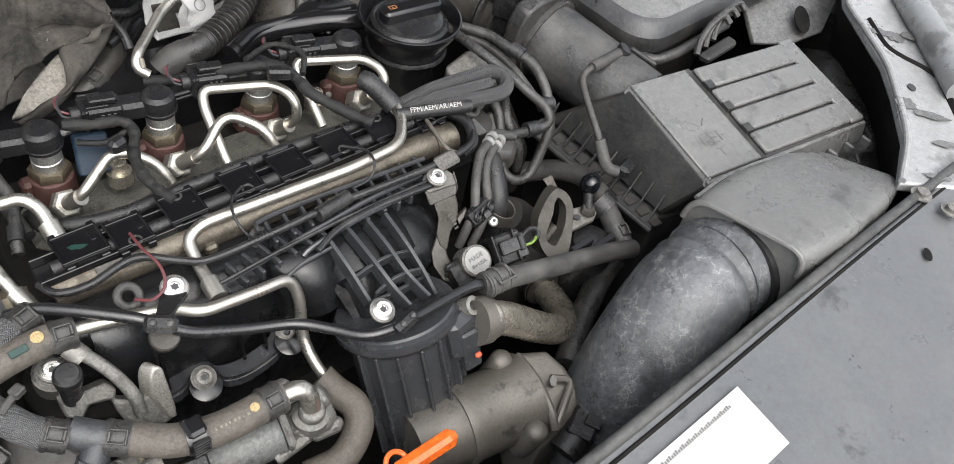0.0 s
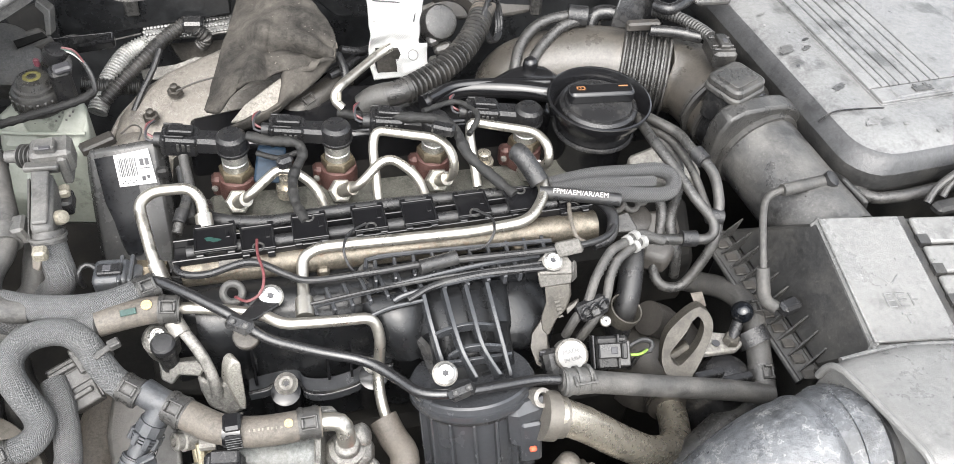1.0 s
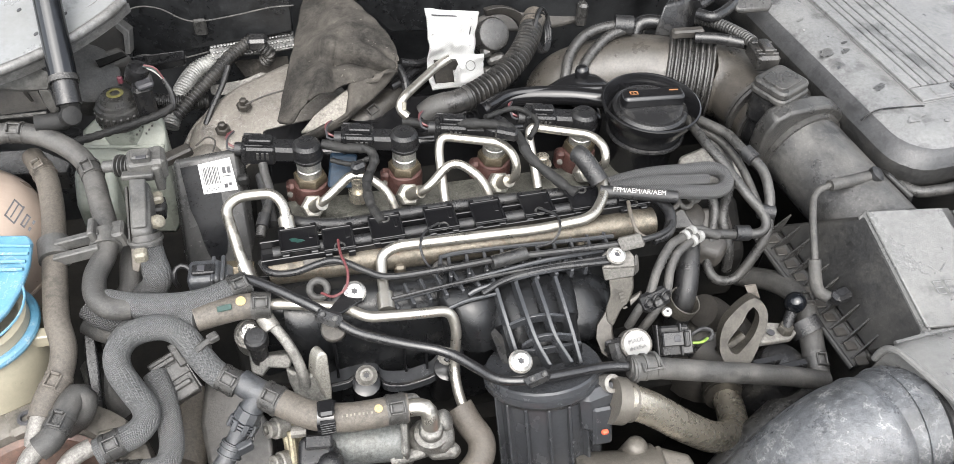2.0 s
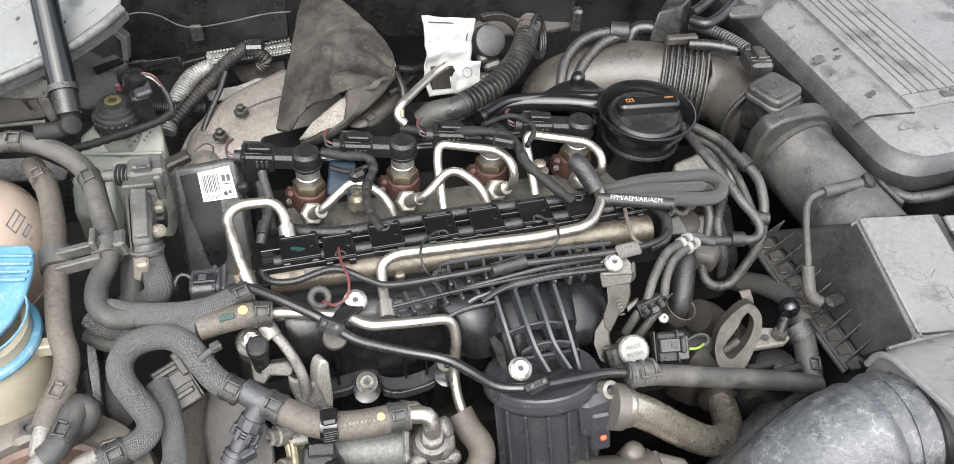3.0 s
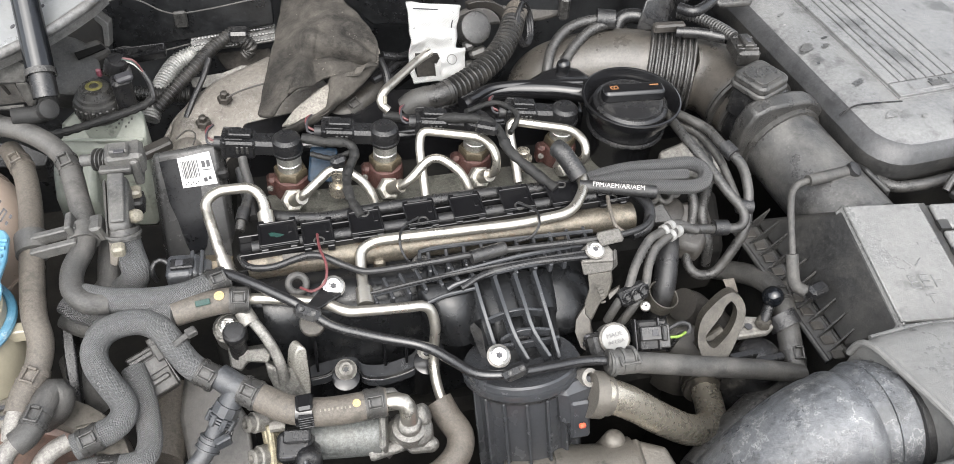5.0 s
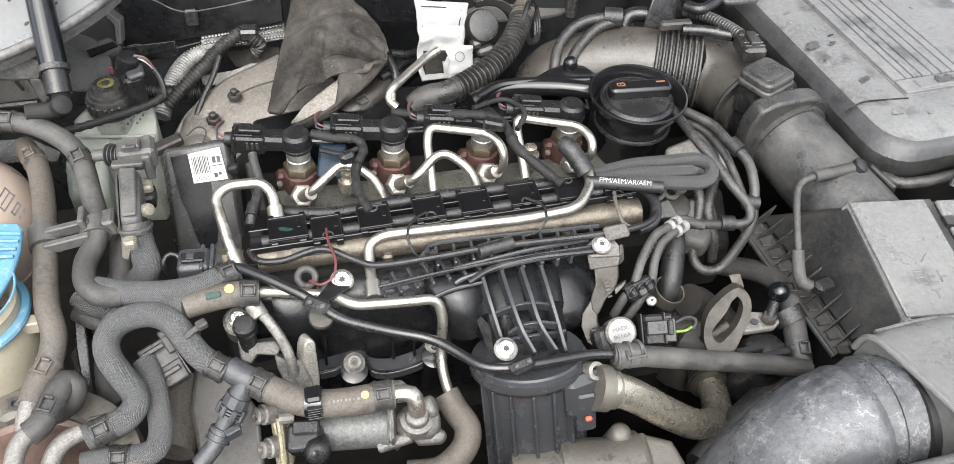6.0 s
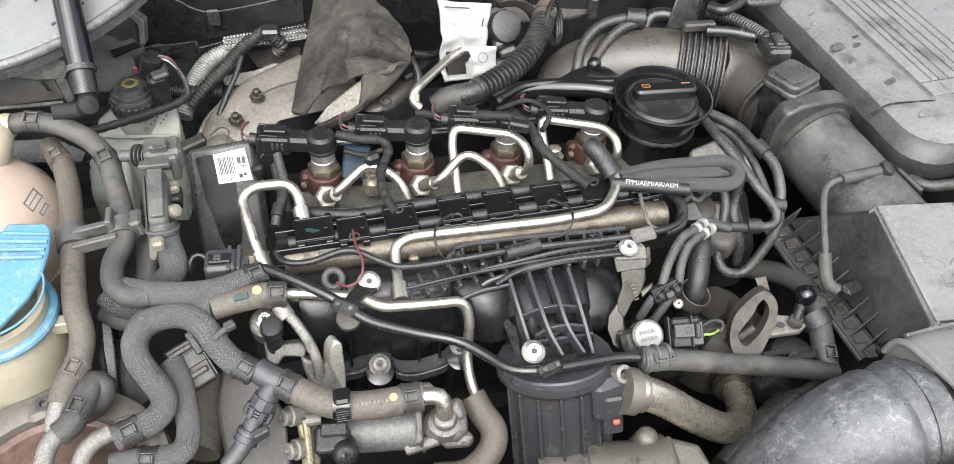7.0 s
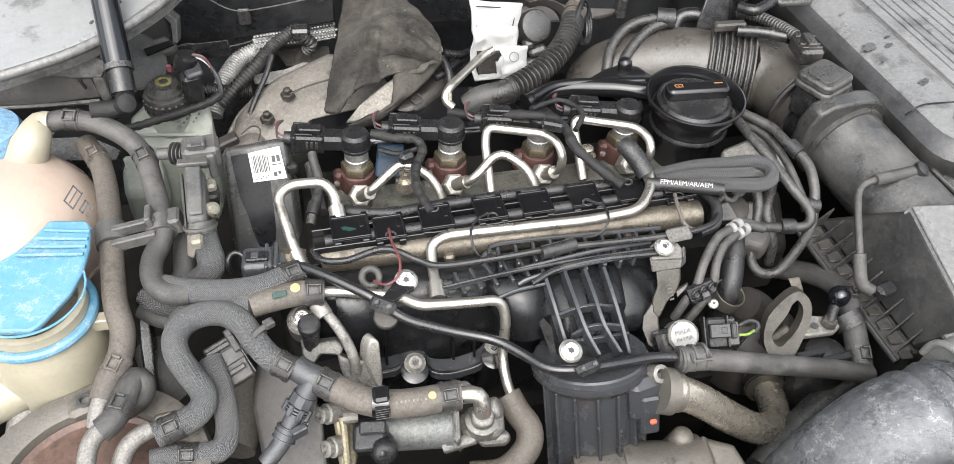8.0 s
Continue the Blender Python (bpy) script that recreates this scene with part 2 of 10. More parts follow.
M["collar"] = material("bright_collar", (0.62, 0.61, 0.58), 0.38, 0.97, dust=0.1, dust_color=(0.2, 0.19, 0.17), grain=90)
M["wing_metal"] = material("mottled_dirty_wing", (0.245, 0.247, 0.248), 0.32, 0.2, dust=0.4, dust_color=(0.155, 0.152, 0.145), grain=14, vary=0.25, bump=0.3, stain=0.8)
M["lid_black"] = material("glossy_black_clip", (0.007, 0.007, 0.008), 0.16, dust=0.16, dust_color=(0.04, 0.04, 0.037), bump=0.1, spec=0.4, vary=0.25, specks=0.3)
M["ledge_brown"] = material("dusty_brown_ledge", (0.032, 0.029, 0.026), 0.5, dust=0.5, dust_color=(0.062, 0.056, 0.047), grain=50, stain=0.35)
M["pale_nut"] = material("pale_plated_nut", (0.36, 0.348, 0.315), 0.32, 0.75, dust=0.35, dust_color=(0.19, 0.178, 0.15), grain=90, stain=0.25)
M["hex_brown"] = material("oily_brown_hex", (0.085, 0.07, 0.048), 0.35, 0.5, dust=0.3, dust_color=(0.08, 0.06, 0.045), grain=90)
M["head_alu"] = material("oily_cast_head", (0.105, 0.104, 0.09), 0.4, 0.4, dust=0.5, dust_color=(0.045, 0.04, 0.031), grain=60, bump=0.8, stain=0.6)

M["duct_grey"] = material("dusty_duct_plastic", (0.034, 0.0335, 0.0325), 0.28, dust=0.5, dust_color=(0.095, 0.091, 0.084), grain=44, bump=0.45, specks=0.6, stain=0.25, spec=0.45)

# On the battery cover's skirt this dark tone also stands in for shade.
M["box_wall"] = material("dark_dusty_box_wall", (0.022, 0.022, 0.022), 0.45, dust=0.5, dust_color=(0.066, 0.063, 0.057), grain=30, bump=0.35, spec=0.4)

M["edge_seal"] = material("worn_grey_seal", (0.055, 0.055, 0.054), 0.5, dust=0.5, dust_color=(0.1, 0.098, 0.093), grain=30, stain=0.3)

M["barrel_plastic"] = material("satin_black_moulding", (0.042, 0.044, 0.048), 0.22, dust=0.3, dust_color=(0.062, 0.063, 0.066), grain=45, bump=0.08, specks=0.15, spec=0.5, vary=0.15)

M["gloss_black"] = material("coated_black_pipe", (0.018, 0.018, 0.019), 0.16, dust=0.2, dust_color=(0.08, 0.078, 0.072), grain=70, bump=0.1)

M["clip_red"] = material("red_clip_plastic", (0.42, 0.07, 0.03), 0.45, dust=0.2)

M["tape"] = material("matt_loom_tape", (0.013, 0.013, 0.013), 0.5, dust=0.4, dust_color=(0.045, 0.043, 0.039), grain=70, bump=0.6, spec=0.3)

M["plug_black"] = material("matt_black_plug", (0.013, 0.013, 0.014), 0.28, dust=0.35, dust_color=(0.05, 0.048, 0.044), grain=70, bump=0.35, spec=0.35, vary=0.25, specks=0.3)


M["rail_dust"] = material("brown_dusty_rail", (0.034, 0.032, 0.030), 0.6, dust=0.6, dust_color=(0.085, 0.078, 0.068), grain=60, bump=0.7, stain=0.3)
M["manifold"] = material("satin_black_manifold", (0.012, 0.0125, 0.0135), 0.26, dust=0.2, dust_color=(0.024, 0.024, 0.025), grain=40, bump=0.1, spec=0.32, stain=0.2, vary=0.15, specks=0.2)
M["zinc"] = material("zinc_plated_bracket", (0.105, 0.1, 0.092), 0.45, 0.5, dust=0.45, dust_color=(0.075, 0.07, 0.06), grain=60, bump=0.3, stain=0.3)
M["shield_pale"] = material("pale_bared_shield", (0.19, 0.178, 0.158), 0.45, 0.3, dust=0.5, dust_color=(0.13, 0.118, 0.1), grain=50, bump=0.6, stain=0.4)
M["panel_black"] = material("deep_black_panel", (0.006, 0.0065, 0.008), 0.22, dust=0.15, dust_color=(0.03, 0.03, 0.03), grain=20, bump=0.02, spec=0.12)
M["filter_dust"] = material("dusty_filter_housing", (0.042, 0.042, 0.042), 0.22, dust=0.55, dust_color=(0.058, 0.057, 0.054), grain=26, bump=0.15, stain=0.2, spec=0.3, vary=0.2, specks=0.3)
M["branch_grey"] = material("blue_grey_branch_plastic", (0.045, 0.048, 0.053), 0.4, dust=0.45, dust_color=(0.085, 0.084, 0.081), grain=50, bump=0.3, stain=0.25)
M["eye_metal"] = material("dirty_cast_eye", (0.05, 0.046, 0.039), 0.42, 0.35, dust=0.5, dust_color=(0.04, 0.036, 0.03), grain=60, bump=0.5, stain=0.5)
# Washed plastic, with the shoulder's shade put into its colour too.
M["battery_side"] = material("washed_shaded_cover_side", (0.036, 0.037, 0.039), 0.38, dust=0.6, dust_color=(0.058, 0.058, 0.059), grain=30, bump=0.4, stain=0.3)

M["pale_clip"] = material("yellowed_pale_plastic", (0.13, 0.12, 0.095), 0.45, dust=0.45, dust_color=(0.09, 0.084, 0.072), grain=60, stain=0.3)

M["vent_hose"] = material("dusty_black_vent_hose", (0.022, 0.0215, 0.021), 0.30, dust=0.45, dust_color=(0.105, 0.098, 0.088), grain=60, bump=0.4, stain=0.3, spec=0.45)

M["egr_cast"] = material("brown_cast_valve", (0.105, 0.097, 0.085), 0.4, 0.4, dust=0.5, dust_color=(0.082, 0.074, 0.062), grain=50, bump=0.35, stain=0.4, specks=0.2, vary=0.25)
M["hinge_grey"] = material("dirty_worn_hinge_paint", (0.068, 0.067, 0.064), 0.36, 0.2, dust=0.5, dust_color=(0.055, 0.051, 0.045), grain=24, stain=0.5)

# ---- mesh helpers ----
def V(*a):
    return Vector(a[0] if len(a) == 1 else a)


class Geo:
    """Vertices, faces and texture coordinates of one mesh, in world metres."""

    def __init__(self):
        self.v, self.f, self.uv = [], [], []

    def add(self, verts, faces, uvs=None):
        o = len(self.v)
        self.v += [tuple(p) for p in verts]
        self.f += [tuple(i + o for i in f) for f in faces]
        self.uv += uvs if uvs else [[(0, 0)] * len(f) for f in faces]
        return self

    def rings(self, centres, frames, radii, sides=14, caps=True, squash=1.0, arc=None):
        verts, faces, uvs, run = [], [], [], 0.0
        for k, (c, (a, b), r) in enumerate(zip(centres, frames, radii)):
            for i in range(sides):
                w = 2 * math.pi * i / sides
                verts.append(c + a * (r * math.cos(w)) + b * (r * squash * math.sin(w)))
        lengths = [0.0]
        for p, q in zip(centres, centres[1:]):
            lengths.append(lengths[-1] + (q - p).length)
        for k in range(len(centres) - 1):
            for i in range(sides):
                j = (i + 1) % sides
                faces.append((k * sides + i, k * sides + j, (k + 1) * sides + j, (k + 1) * sides + i))
                g = 2 * math.pi * radii[k] / sides
                uvs.append([(i * g, lengths[k]), ((i + 1) * g, lengths[k]), ((i + 1) * g, lengths[k + 1]), (i * g, lengths[k + 1])])
        if caps:
            faces.append(tuple(range(sides))[::-1])
            faces.append(tuple(range((len(centres) - 1) * sides, len(centres) * sides)))
            uvs += [[(0, 0)] * sides] * 2
        return self.add(verts, faces, uvs)

    def tube(self, pts, r, bend=None, sides=12, step=0.004, corrugate=0.0, pitch=0.006, squash=1.0):
        """A tube along points: with a bend radius its corners are rounded, without one it runs as a smooth curve."""
        line = rounded([V(p) for p in pts], bend) if bend else flowing([V(p) for p in pts])
        line = resample(line, pitch / 4 if corrugate else step)
        if callable(r):
            radii = [r(i / (len(line) - 1)) for i in range(len(line))]
        else:
            radii = [r] * len(line)
        if corrugate:
            radii = [q + corrugate * (1 if (i % 4) in (1, 2) else -1) for i, q in enumerate(radii)]
        return self.rings(line, frames_of(line), radii, sides, True, squash)

    def lathe(self, profile, base, axis=(0, 0, 1), sides=24, squash=1.0, side=None):
        """Profile of (radius, height along the axis) turned round the axis from base."""
        z = V(axis).normalized()
        a = V(side).normalized() if side else z.orthogonal().normalized()
        a = (a - z * a.dot(z)).normalized()
        b = z.cross(a)
        centres = [V(base) + z * h for _, h in profile]
        return self.rings(centres, [(a, b)] * len(profile), [max(r, 1e-5) for r, _ in profile], sides, True, squash)

    def box(self, centre, size, x=(1, 0, 0), z=(0, 0, 1), ch=0.0015):
        """A box with chamfered edges. x: its first axis; z: about its third."""
        ax = V(x).normalized()
        az = V(z)
        az = (az - ax * az.dot(ax)).normalized()
        ay = az.cross(ax)
        h = [s / 2 for s in size]
        ch = min(ch, min(h) * 0.9)
        index, verts, faces = {}, [], []
        for sx in (-1, 1):
            for sy in (-1, 1):
                for sz in (-1, 1):
                    for k in range(3):
                        d = [sx * h[0], sy * h[1], sz * h[2]]
                        for m in range(3):
                            if m != k:
                                d[m] -= (sx, sy, sz)[m] * ch
                        index[(sx, sy, sz, k)] = len(verts)
                        verts.append(V(centre) + ax * d[0] + ay * d[1] + az * d[2])

        def face(ids):
            p = [verts[i] for i in ids]
            nrm = (p[1] - p[0]).cross(p[2] - p[0])
            mid = sum(p, Vector()) / len(p)
            faces.append(tuple(ids) if nrm.dot(mid - V(centre)) > 0 else tuple(ids[::-1]))

        for k in range(3):
            u, w = [m for m in range(3) if m != k]
            for s in (-1, 1):
                ids = []
                for su, sw in ((-1, -1), (1, -1), (1, 1), (-1, 1)):
                    key = [0, 0, 0]
                    key[k], key[u], key[w] = s, su, sw
                    ids.append(index[(*key, k)])
                face(ids)
            for su in (-1, 1):
                for sw in (-1, 1):
                    ids = []
                    for s, which in ((-1, u), (1, u), (1, w), (-1, w)):
                        key = [0, 0, 0]
                        key[k], key[u], key[w] = s, su, sw
                        ids.append(index[(*key, which)])
                    face(ids)
        for sx in (-1, 1):
            for sy in (-1, 1):
                for sz in (-1, 1):
                    face([index[(sx, sy, sz, k)] for k in range(3)])
        return self.add(verts, faces)

    def prism(self, outline, push):
        """An outline of points, in order, pushed along a vector into a solid."""
        p = [V(q) for q in outline]
        n, d = len(p), V(push)
        area = sum(((p[i] - p[0]).cross(p[i + 1] - p[0]) for i in range(1, n - 1)), Vector())
        if area.dot(d) > 0:
            p.reverse()
        verts = p + [q + d for q in p]
        faces = [tuple(range(n)), tuple(range(2 * n - 1, n - 1, -1))]
        faces += [(i, i + n, (i + 1) % n + n, (i + 1) % n) for i in range(n)]
        return self.add(verts, faces)

    def loft(self, sections):
        """Closed sections with equal numbers of points, skinned one to the next and capped."""
        n = len(sections[0])
        verts = [V(p) for s in sections for p in s]
        faces = []
        for k in range(len(sections) - 1):
            for i in range(n):
                j = (i + 1) % n
                faces.append((k * n + i, k * n + j, (k + 1) * n + j, (k + 1) * n + i))
        faces.append(tuple(range(n))[::-1])
        faces.append(tuple(range((len(sections) - 1) * n, len(sections) * n)))
        return self.add(verts, faces)

    def torus(self, centre, axis, big, small, sides=24, ring=8, start=0.0, sweep=360.0, side=None):
        z = V(axis).normalized()
        a = V(side).normalized() if side else z.orthogonal().normalized()
        a = (a - z * a.dot(z)).normalized()
        b = z.cross(a)
        steps = sides if sweep < 360 else sides
        pts = []
        for i in range(steps + 1):
            w = radians(start + sweep * i / steps)
            pts.append(V(centre) + (a * math.cos(w) + b * math.sin(w)) * big)
        fr = [((p - V(centre)).normalized(), z) for p in pts]
        return self.rings(pts, fr, [small] * len(pts), ring, sweep < 360)


def rounded(pts, r, n=7):
    out = [pts[0]]
    for a, b, c in zip(pts, pts[1:], pts[2:]):
        d = min(r, (a - b).length * 0.49, (c - b).length * 0.49)
        p, q = b + (a - b).normalized() * d, b + (c - b).normalized() * d
        out += [p * (1 - t) ** 2 + b * 2 * t * (1 - t) + q * t * t for t in [i / n for i in range(n + 1)]]
    return out + [pts[-1]]


def flowing(pts, n=12):
    if len(pts) < 3:
        return pts
    p = [pts[0] * 2 - pts[1]] + pts + [pts[-1] * 2 - pts[-2]]
    out = []
    for i in range(1, len(p) - 2):
        for k in range(n):
            t = k / n
            out.append(0.5 * (2 * p[i] + (p[i + 1] - p[i - 1]) * t + (2 * p[i - 1] - 5 * p[i] + 4 * p[i + 1] - p[i + 2]) * t * t
                              + (3 * p[i] - p[i - 1] - 3 * p[i + 1] + p[i + 2]) * t ** 3))
    return out + [pts[-1]]


def resample(line, step):
    lengths = [0.0]
    for p, q in zip(line, line[1:]):
        lengths.append(lengths[-1] + (q - p).length)
    n = max(2, int(lengths[-1] / step))
    out, k = [], 0
    for i in range(n + 1):
        s = lengths[-1] * i / n
        while k < len(line) - 2 and lengths[k + 1] < s:
            k += 1
        gap = lengths[k + 1] - lengths[k]
        out.append(line[k].lerp(line[k + 1], (s - lengths[k]) / gap if gap > 1e-9 else 0))
    return out


def frames_of(line):
    out, a = [], None
    for i in range(len(line)):
        t = (line[min(i + 1, len(line) - 1)] - line[max(i - 1, 0)]).normalized()
        a = t.orthogonal().normalized() if a is None else (a - t * a.dot(t)).normalized()
        out.append((a, t.cross(a)))
    return out


def thing(name, at, label, category, group="", kind=""):
    ob = new(name)
    ob.empty_display_size = 0.02
    ob.location = V(at)
    return tagged(ob, label, category, group, kind)


def mesh_of(name, geo, mat, origin, angle=35.0):
    me = bpy.data.meshes.new(name)
    o = V(origin)
    me.from_pydata([tuple(V(p) - o) for p in geo.v], [], geo.f)
    layer = me.uv_layers.new(name="UVMap")
    flat = [c for f in geo.uv for pair in f for c in pair]
    layer.data.foreach_set("uv", flat)
    me.materials.append(M[mat])
    for poly in me.polygons:
        poly.use_smooth = True
    me.set_sharp_from_angle(angle=radians(angle))
    me.update()
    return me


def origin_of(ob):
    o = Vector(ob.location)
    while ob.parent:
        ob = ob.parent
        o += ob.location
    return o


def part(name, geo, mat, parent, label="", bevel=0.0, angle=35.0):
    """One mesh under a thing or under a part."""
    ob = new(name, mesh_of(name, geo, mat, origin_of(parent), angle))
    ob.parent = parent
    if bevel:
        b = ob.modifiers.new("edges", "BEVEL")
        b.width, b.segments, b.limit_method, b.angle_limit = bevel, 2, "ANGLE", radians(32)
    if label:
        ob["label"] = label
    return ob


def solid(name, geo, mat, label, category, group="", kind="", bevel=0.0, angle=35.0):
    """A thing that is one mesh; its origin lies at its lowest middle."""
    xs = np.array(geo.v)
    at = V((xs[:, 0].min() + xs[:, 0].max()) / 2, (xs[:, 1].min() + xs[:, 1].max()) / 2, xs[:, 2].min())
    ob = new(name, mesh_of(name, geo, mat, at, angle))
    ob.location = at
    if bevel:
        b = ob.modifiers.new("edges", "BEVEL")
        b.width, b.segments, b.limit_method, b.angle_limit = bevel, 2, "ANGLE", radians(32)
    return tagged(ob, label, category, group, kind)


def blotch(parent, at, rx, ry, mat, seed, turn=0.0, label=""):
    """A thin patch with an uneven outline, lying flat."""
    rng = random.Random(seed)
    ring = []
    for k in range(18):
        w, s = 2 * math.pi * k / 18, 0.7 + 0.5 * rng.random()
        p = Matrix.Rotation(turn, 3, "Z") @ V(rx * s * math.cos(w), ry * s * math.sin(w), 0)
        ring.append(V(at) + p)
    return part("dirt_patch", Geo().prism(ring, (0, 0, 0.0004)), mat, parent, label)


def bars(parent, name, mat, corner, along, up, rows, thick=0.0004):
    """Rows of print that nobody can read: plain bars of (start, length, height above the corner, bar height)."""
    u, w = V(along).normalized(), V(up).normalized()
    nrm = u.cross(w)
    g = Geo()
    for s, length, h, tall in rows:
        g.prism([V(corner) + u * a + w * b + nrm * 0.0002 for a, b in ((s, h), (s + length, h), (s + length, h + tall), (s, h + tall))], nrm * thick)
    return part(name, g, mat, parent)


def screw(at, axis=(0, 0, 1), r=0.008, label="", name="bolt", group="", parent=None, mat="bolt"):
    """A star-socket bolt: washer, domed head, socket."""
    ax = V(axis).normalized()
    washer = Geo().lathe([(r * 0.6, -0.002), (r, -0.002), (r, -0.0005), (r * 0.9, 0), (r * 0.6, 0)], at, ax, 22)
    head = Geo().lathe([(r * 0.88, 0), (r * 0.86, r * 0.12), (r * 0.66, r * 0.26), (r * 0.60, r * 0.32), (r * 0.36, r * 0.33), (r * 0.33, r * 0.1), (0.0005, r * 0.1)], at, ax, 22)
    socket = Geo()
    s = ax.orthogonal().normalized()
    w = ax.cross(s)
    star = [V(at) + ax * (r * 0.12) + (s * math.cos(i * math.pi / 6) + w * math.sin(i * math.pi / 6)) * r * (0.3 if i % 2 else 0.2) for i in range(12)]
    socket.prism(star, ax * 0.0006)
    root = parent if parent else thing(name, at, label, "bolt", group)
    part("washer", washer, "alu_dull", root)
    part("head", head, mat, root)
    if not parent:
        part("socket", socket, "ink", root)
    return root


# ---- setting ----
solid("ground", Geo().box((0, 0, -0.05), (400, 400, 0.1), ch=0.001), "asphalt", "grey worn asphalt under the car", "ground", kind="structure")
# Floor, side and front walls carry the bay's shade in their colour.
solid("bay_floor", Geo().box((0.05, 0.0, 0.42), (1.5, 1.0, 0.02)), "cavity", "dirty undertray below the engine, coloured near-black for shade", "undertray", kind="structure")
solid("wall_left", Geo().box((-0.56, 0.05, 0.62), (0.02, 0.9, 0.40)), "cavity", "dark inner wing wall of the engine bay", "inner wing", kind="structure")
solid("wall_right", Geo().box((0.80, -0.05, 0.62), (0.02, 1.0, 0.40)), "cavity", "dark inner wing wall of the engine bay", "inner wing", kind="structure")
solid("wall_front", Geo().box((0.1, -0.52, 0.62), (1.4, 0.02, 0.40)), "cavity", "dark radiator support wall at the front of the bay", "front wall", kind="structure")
solid("wall_back", Geo().box((0.1, 0.44, 0.68), (1.4, 0.02, 0.52)), "black_paint", "black bulkhead behind the engine", "bulkhead", kind="structure")


def engine_block():
    b = thing("engine_block", (0.03, -0.05, 0.43), "dark dusty engine block and cylinder head under the fuel rail", "engine")
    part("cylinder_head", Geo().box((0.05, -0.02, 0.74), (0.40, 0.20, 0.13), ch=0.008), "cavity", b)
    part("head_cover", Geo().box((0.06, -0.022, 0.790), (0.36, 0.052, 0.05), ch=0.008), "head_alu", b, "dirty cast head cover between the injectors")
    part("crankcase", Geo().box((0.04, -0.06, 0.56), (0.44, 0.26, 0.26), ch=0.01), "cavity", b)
    return b


engine_block()


def bonnet():
    b = thing("bonnet", (0.1, 0.56, 0.99), "raised bonnet with dark insulated underside over the engine bay", "bonnet")
    a, d = V(0, .56, .99), V(0, -math.cos(radians(68)), math.sin(radians(68)))
    n = V(0, -d.z, d.y)
    part("skin", Geo().prism([a + V(-.68, 0, 0), a + V(.82, 0, 0), a + V(.78, 0, 0) + d * .95, a + V(-.62, 0, 0) + d * .95], n * -.012), "silver_paint", b, bevel=.003)
    part("liner", Geo().prism([a + V(-.60, 0, 0) + d * .06 + n * .004, a + V(.74, 0, 0) + d * .06 + n * .004, a + V(.70, 0, 0) + d * .90 + n * .004, a + V(-.55, 0, 0) + d * .90 + n * .004], n * .018), "felt", b, "black insulation liner", bevel=.004)
    for x in (-.45, .65):
        part("hinge_arm", Geo().tube([(x, .57, 1.02), (x, .50, .96), (x, .442, .925)], .012, sides=10), "cavity", b)
    return b


bonnet()

# ---- slam panel, wings and battery side ----
def slam_panel():
    p = thing("slam_panel", (0.30, -0.50, 0.78), "dusty grey painted slam panel along the bay's front edge", "body panel")
    x0, x1 = -0.12, 0.80
    top = Geo().prism([(x0, -0.424, 0.868), (x1, -0.406, 0.868), (x1, -0.62, 0.845), (x0, -0.62, 0.845)], (0, 0, -0.012))
    part("top_panel", top, "grey_paint", p, bevel=0.003)
    lip = Geo().tube([(x0, -0.422, 0.869), (0.1, -0.421, 0.870), (0.45, -0.409, 0.870), (x1, -0.404, 0.868)], 0.0046, squash=0.9)
    part("rubber_seal", lip, "edge_seal", p, "worn grey edge seal")
    part("seal_groove", Geo().tube([(x0, -0.431, 0.866), (0.1, -0.430, 0.867), (0.45, -0.418, 0.867), (x1, -0.413, 0.866)], 0.0016, sides=8), "cavity", p)
    part("hole", Geo().lathe([(.007, 0), (.007, .0004), (.001, .0004)], (0.4598, -0.4518, 0.8658), (-.02, -.10, 1), 16, squash=.55), "cavity", p)
    part("front_flange", Geo().box((0.34, -0.417, 0.82), (0.92, 0.006, 0.09), x=(1, 0.018, 0)), "cavity", p)
    return p


slam_panel()


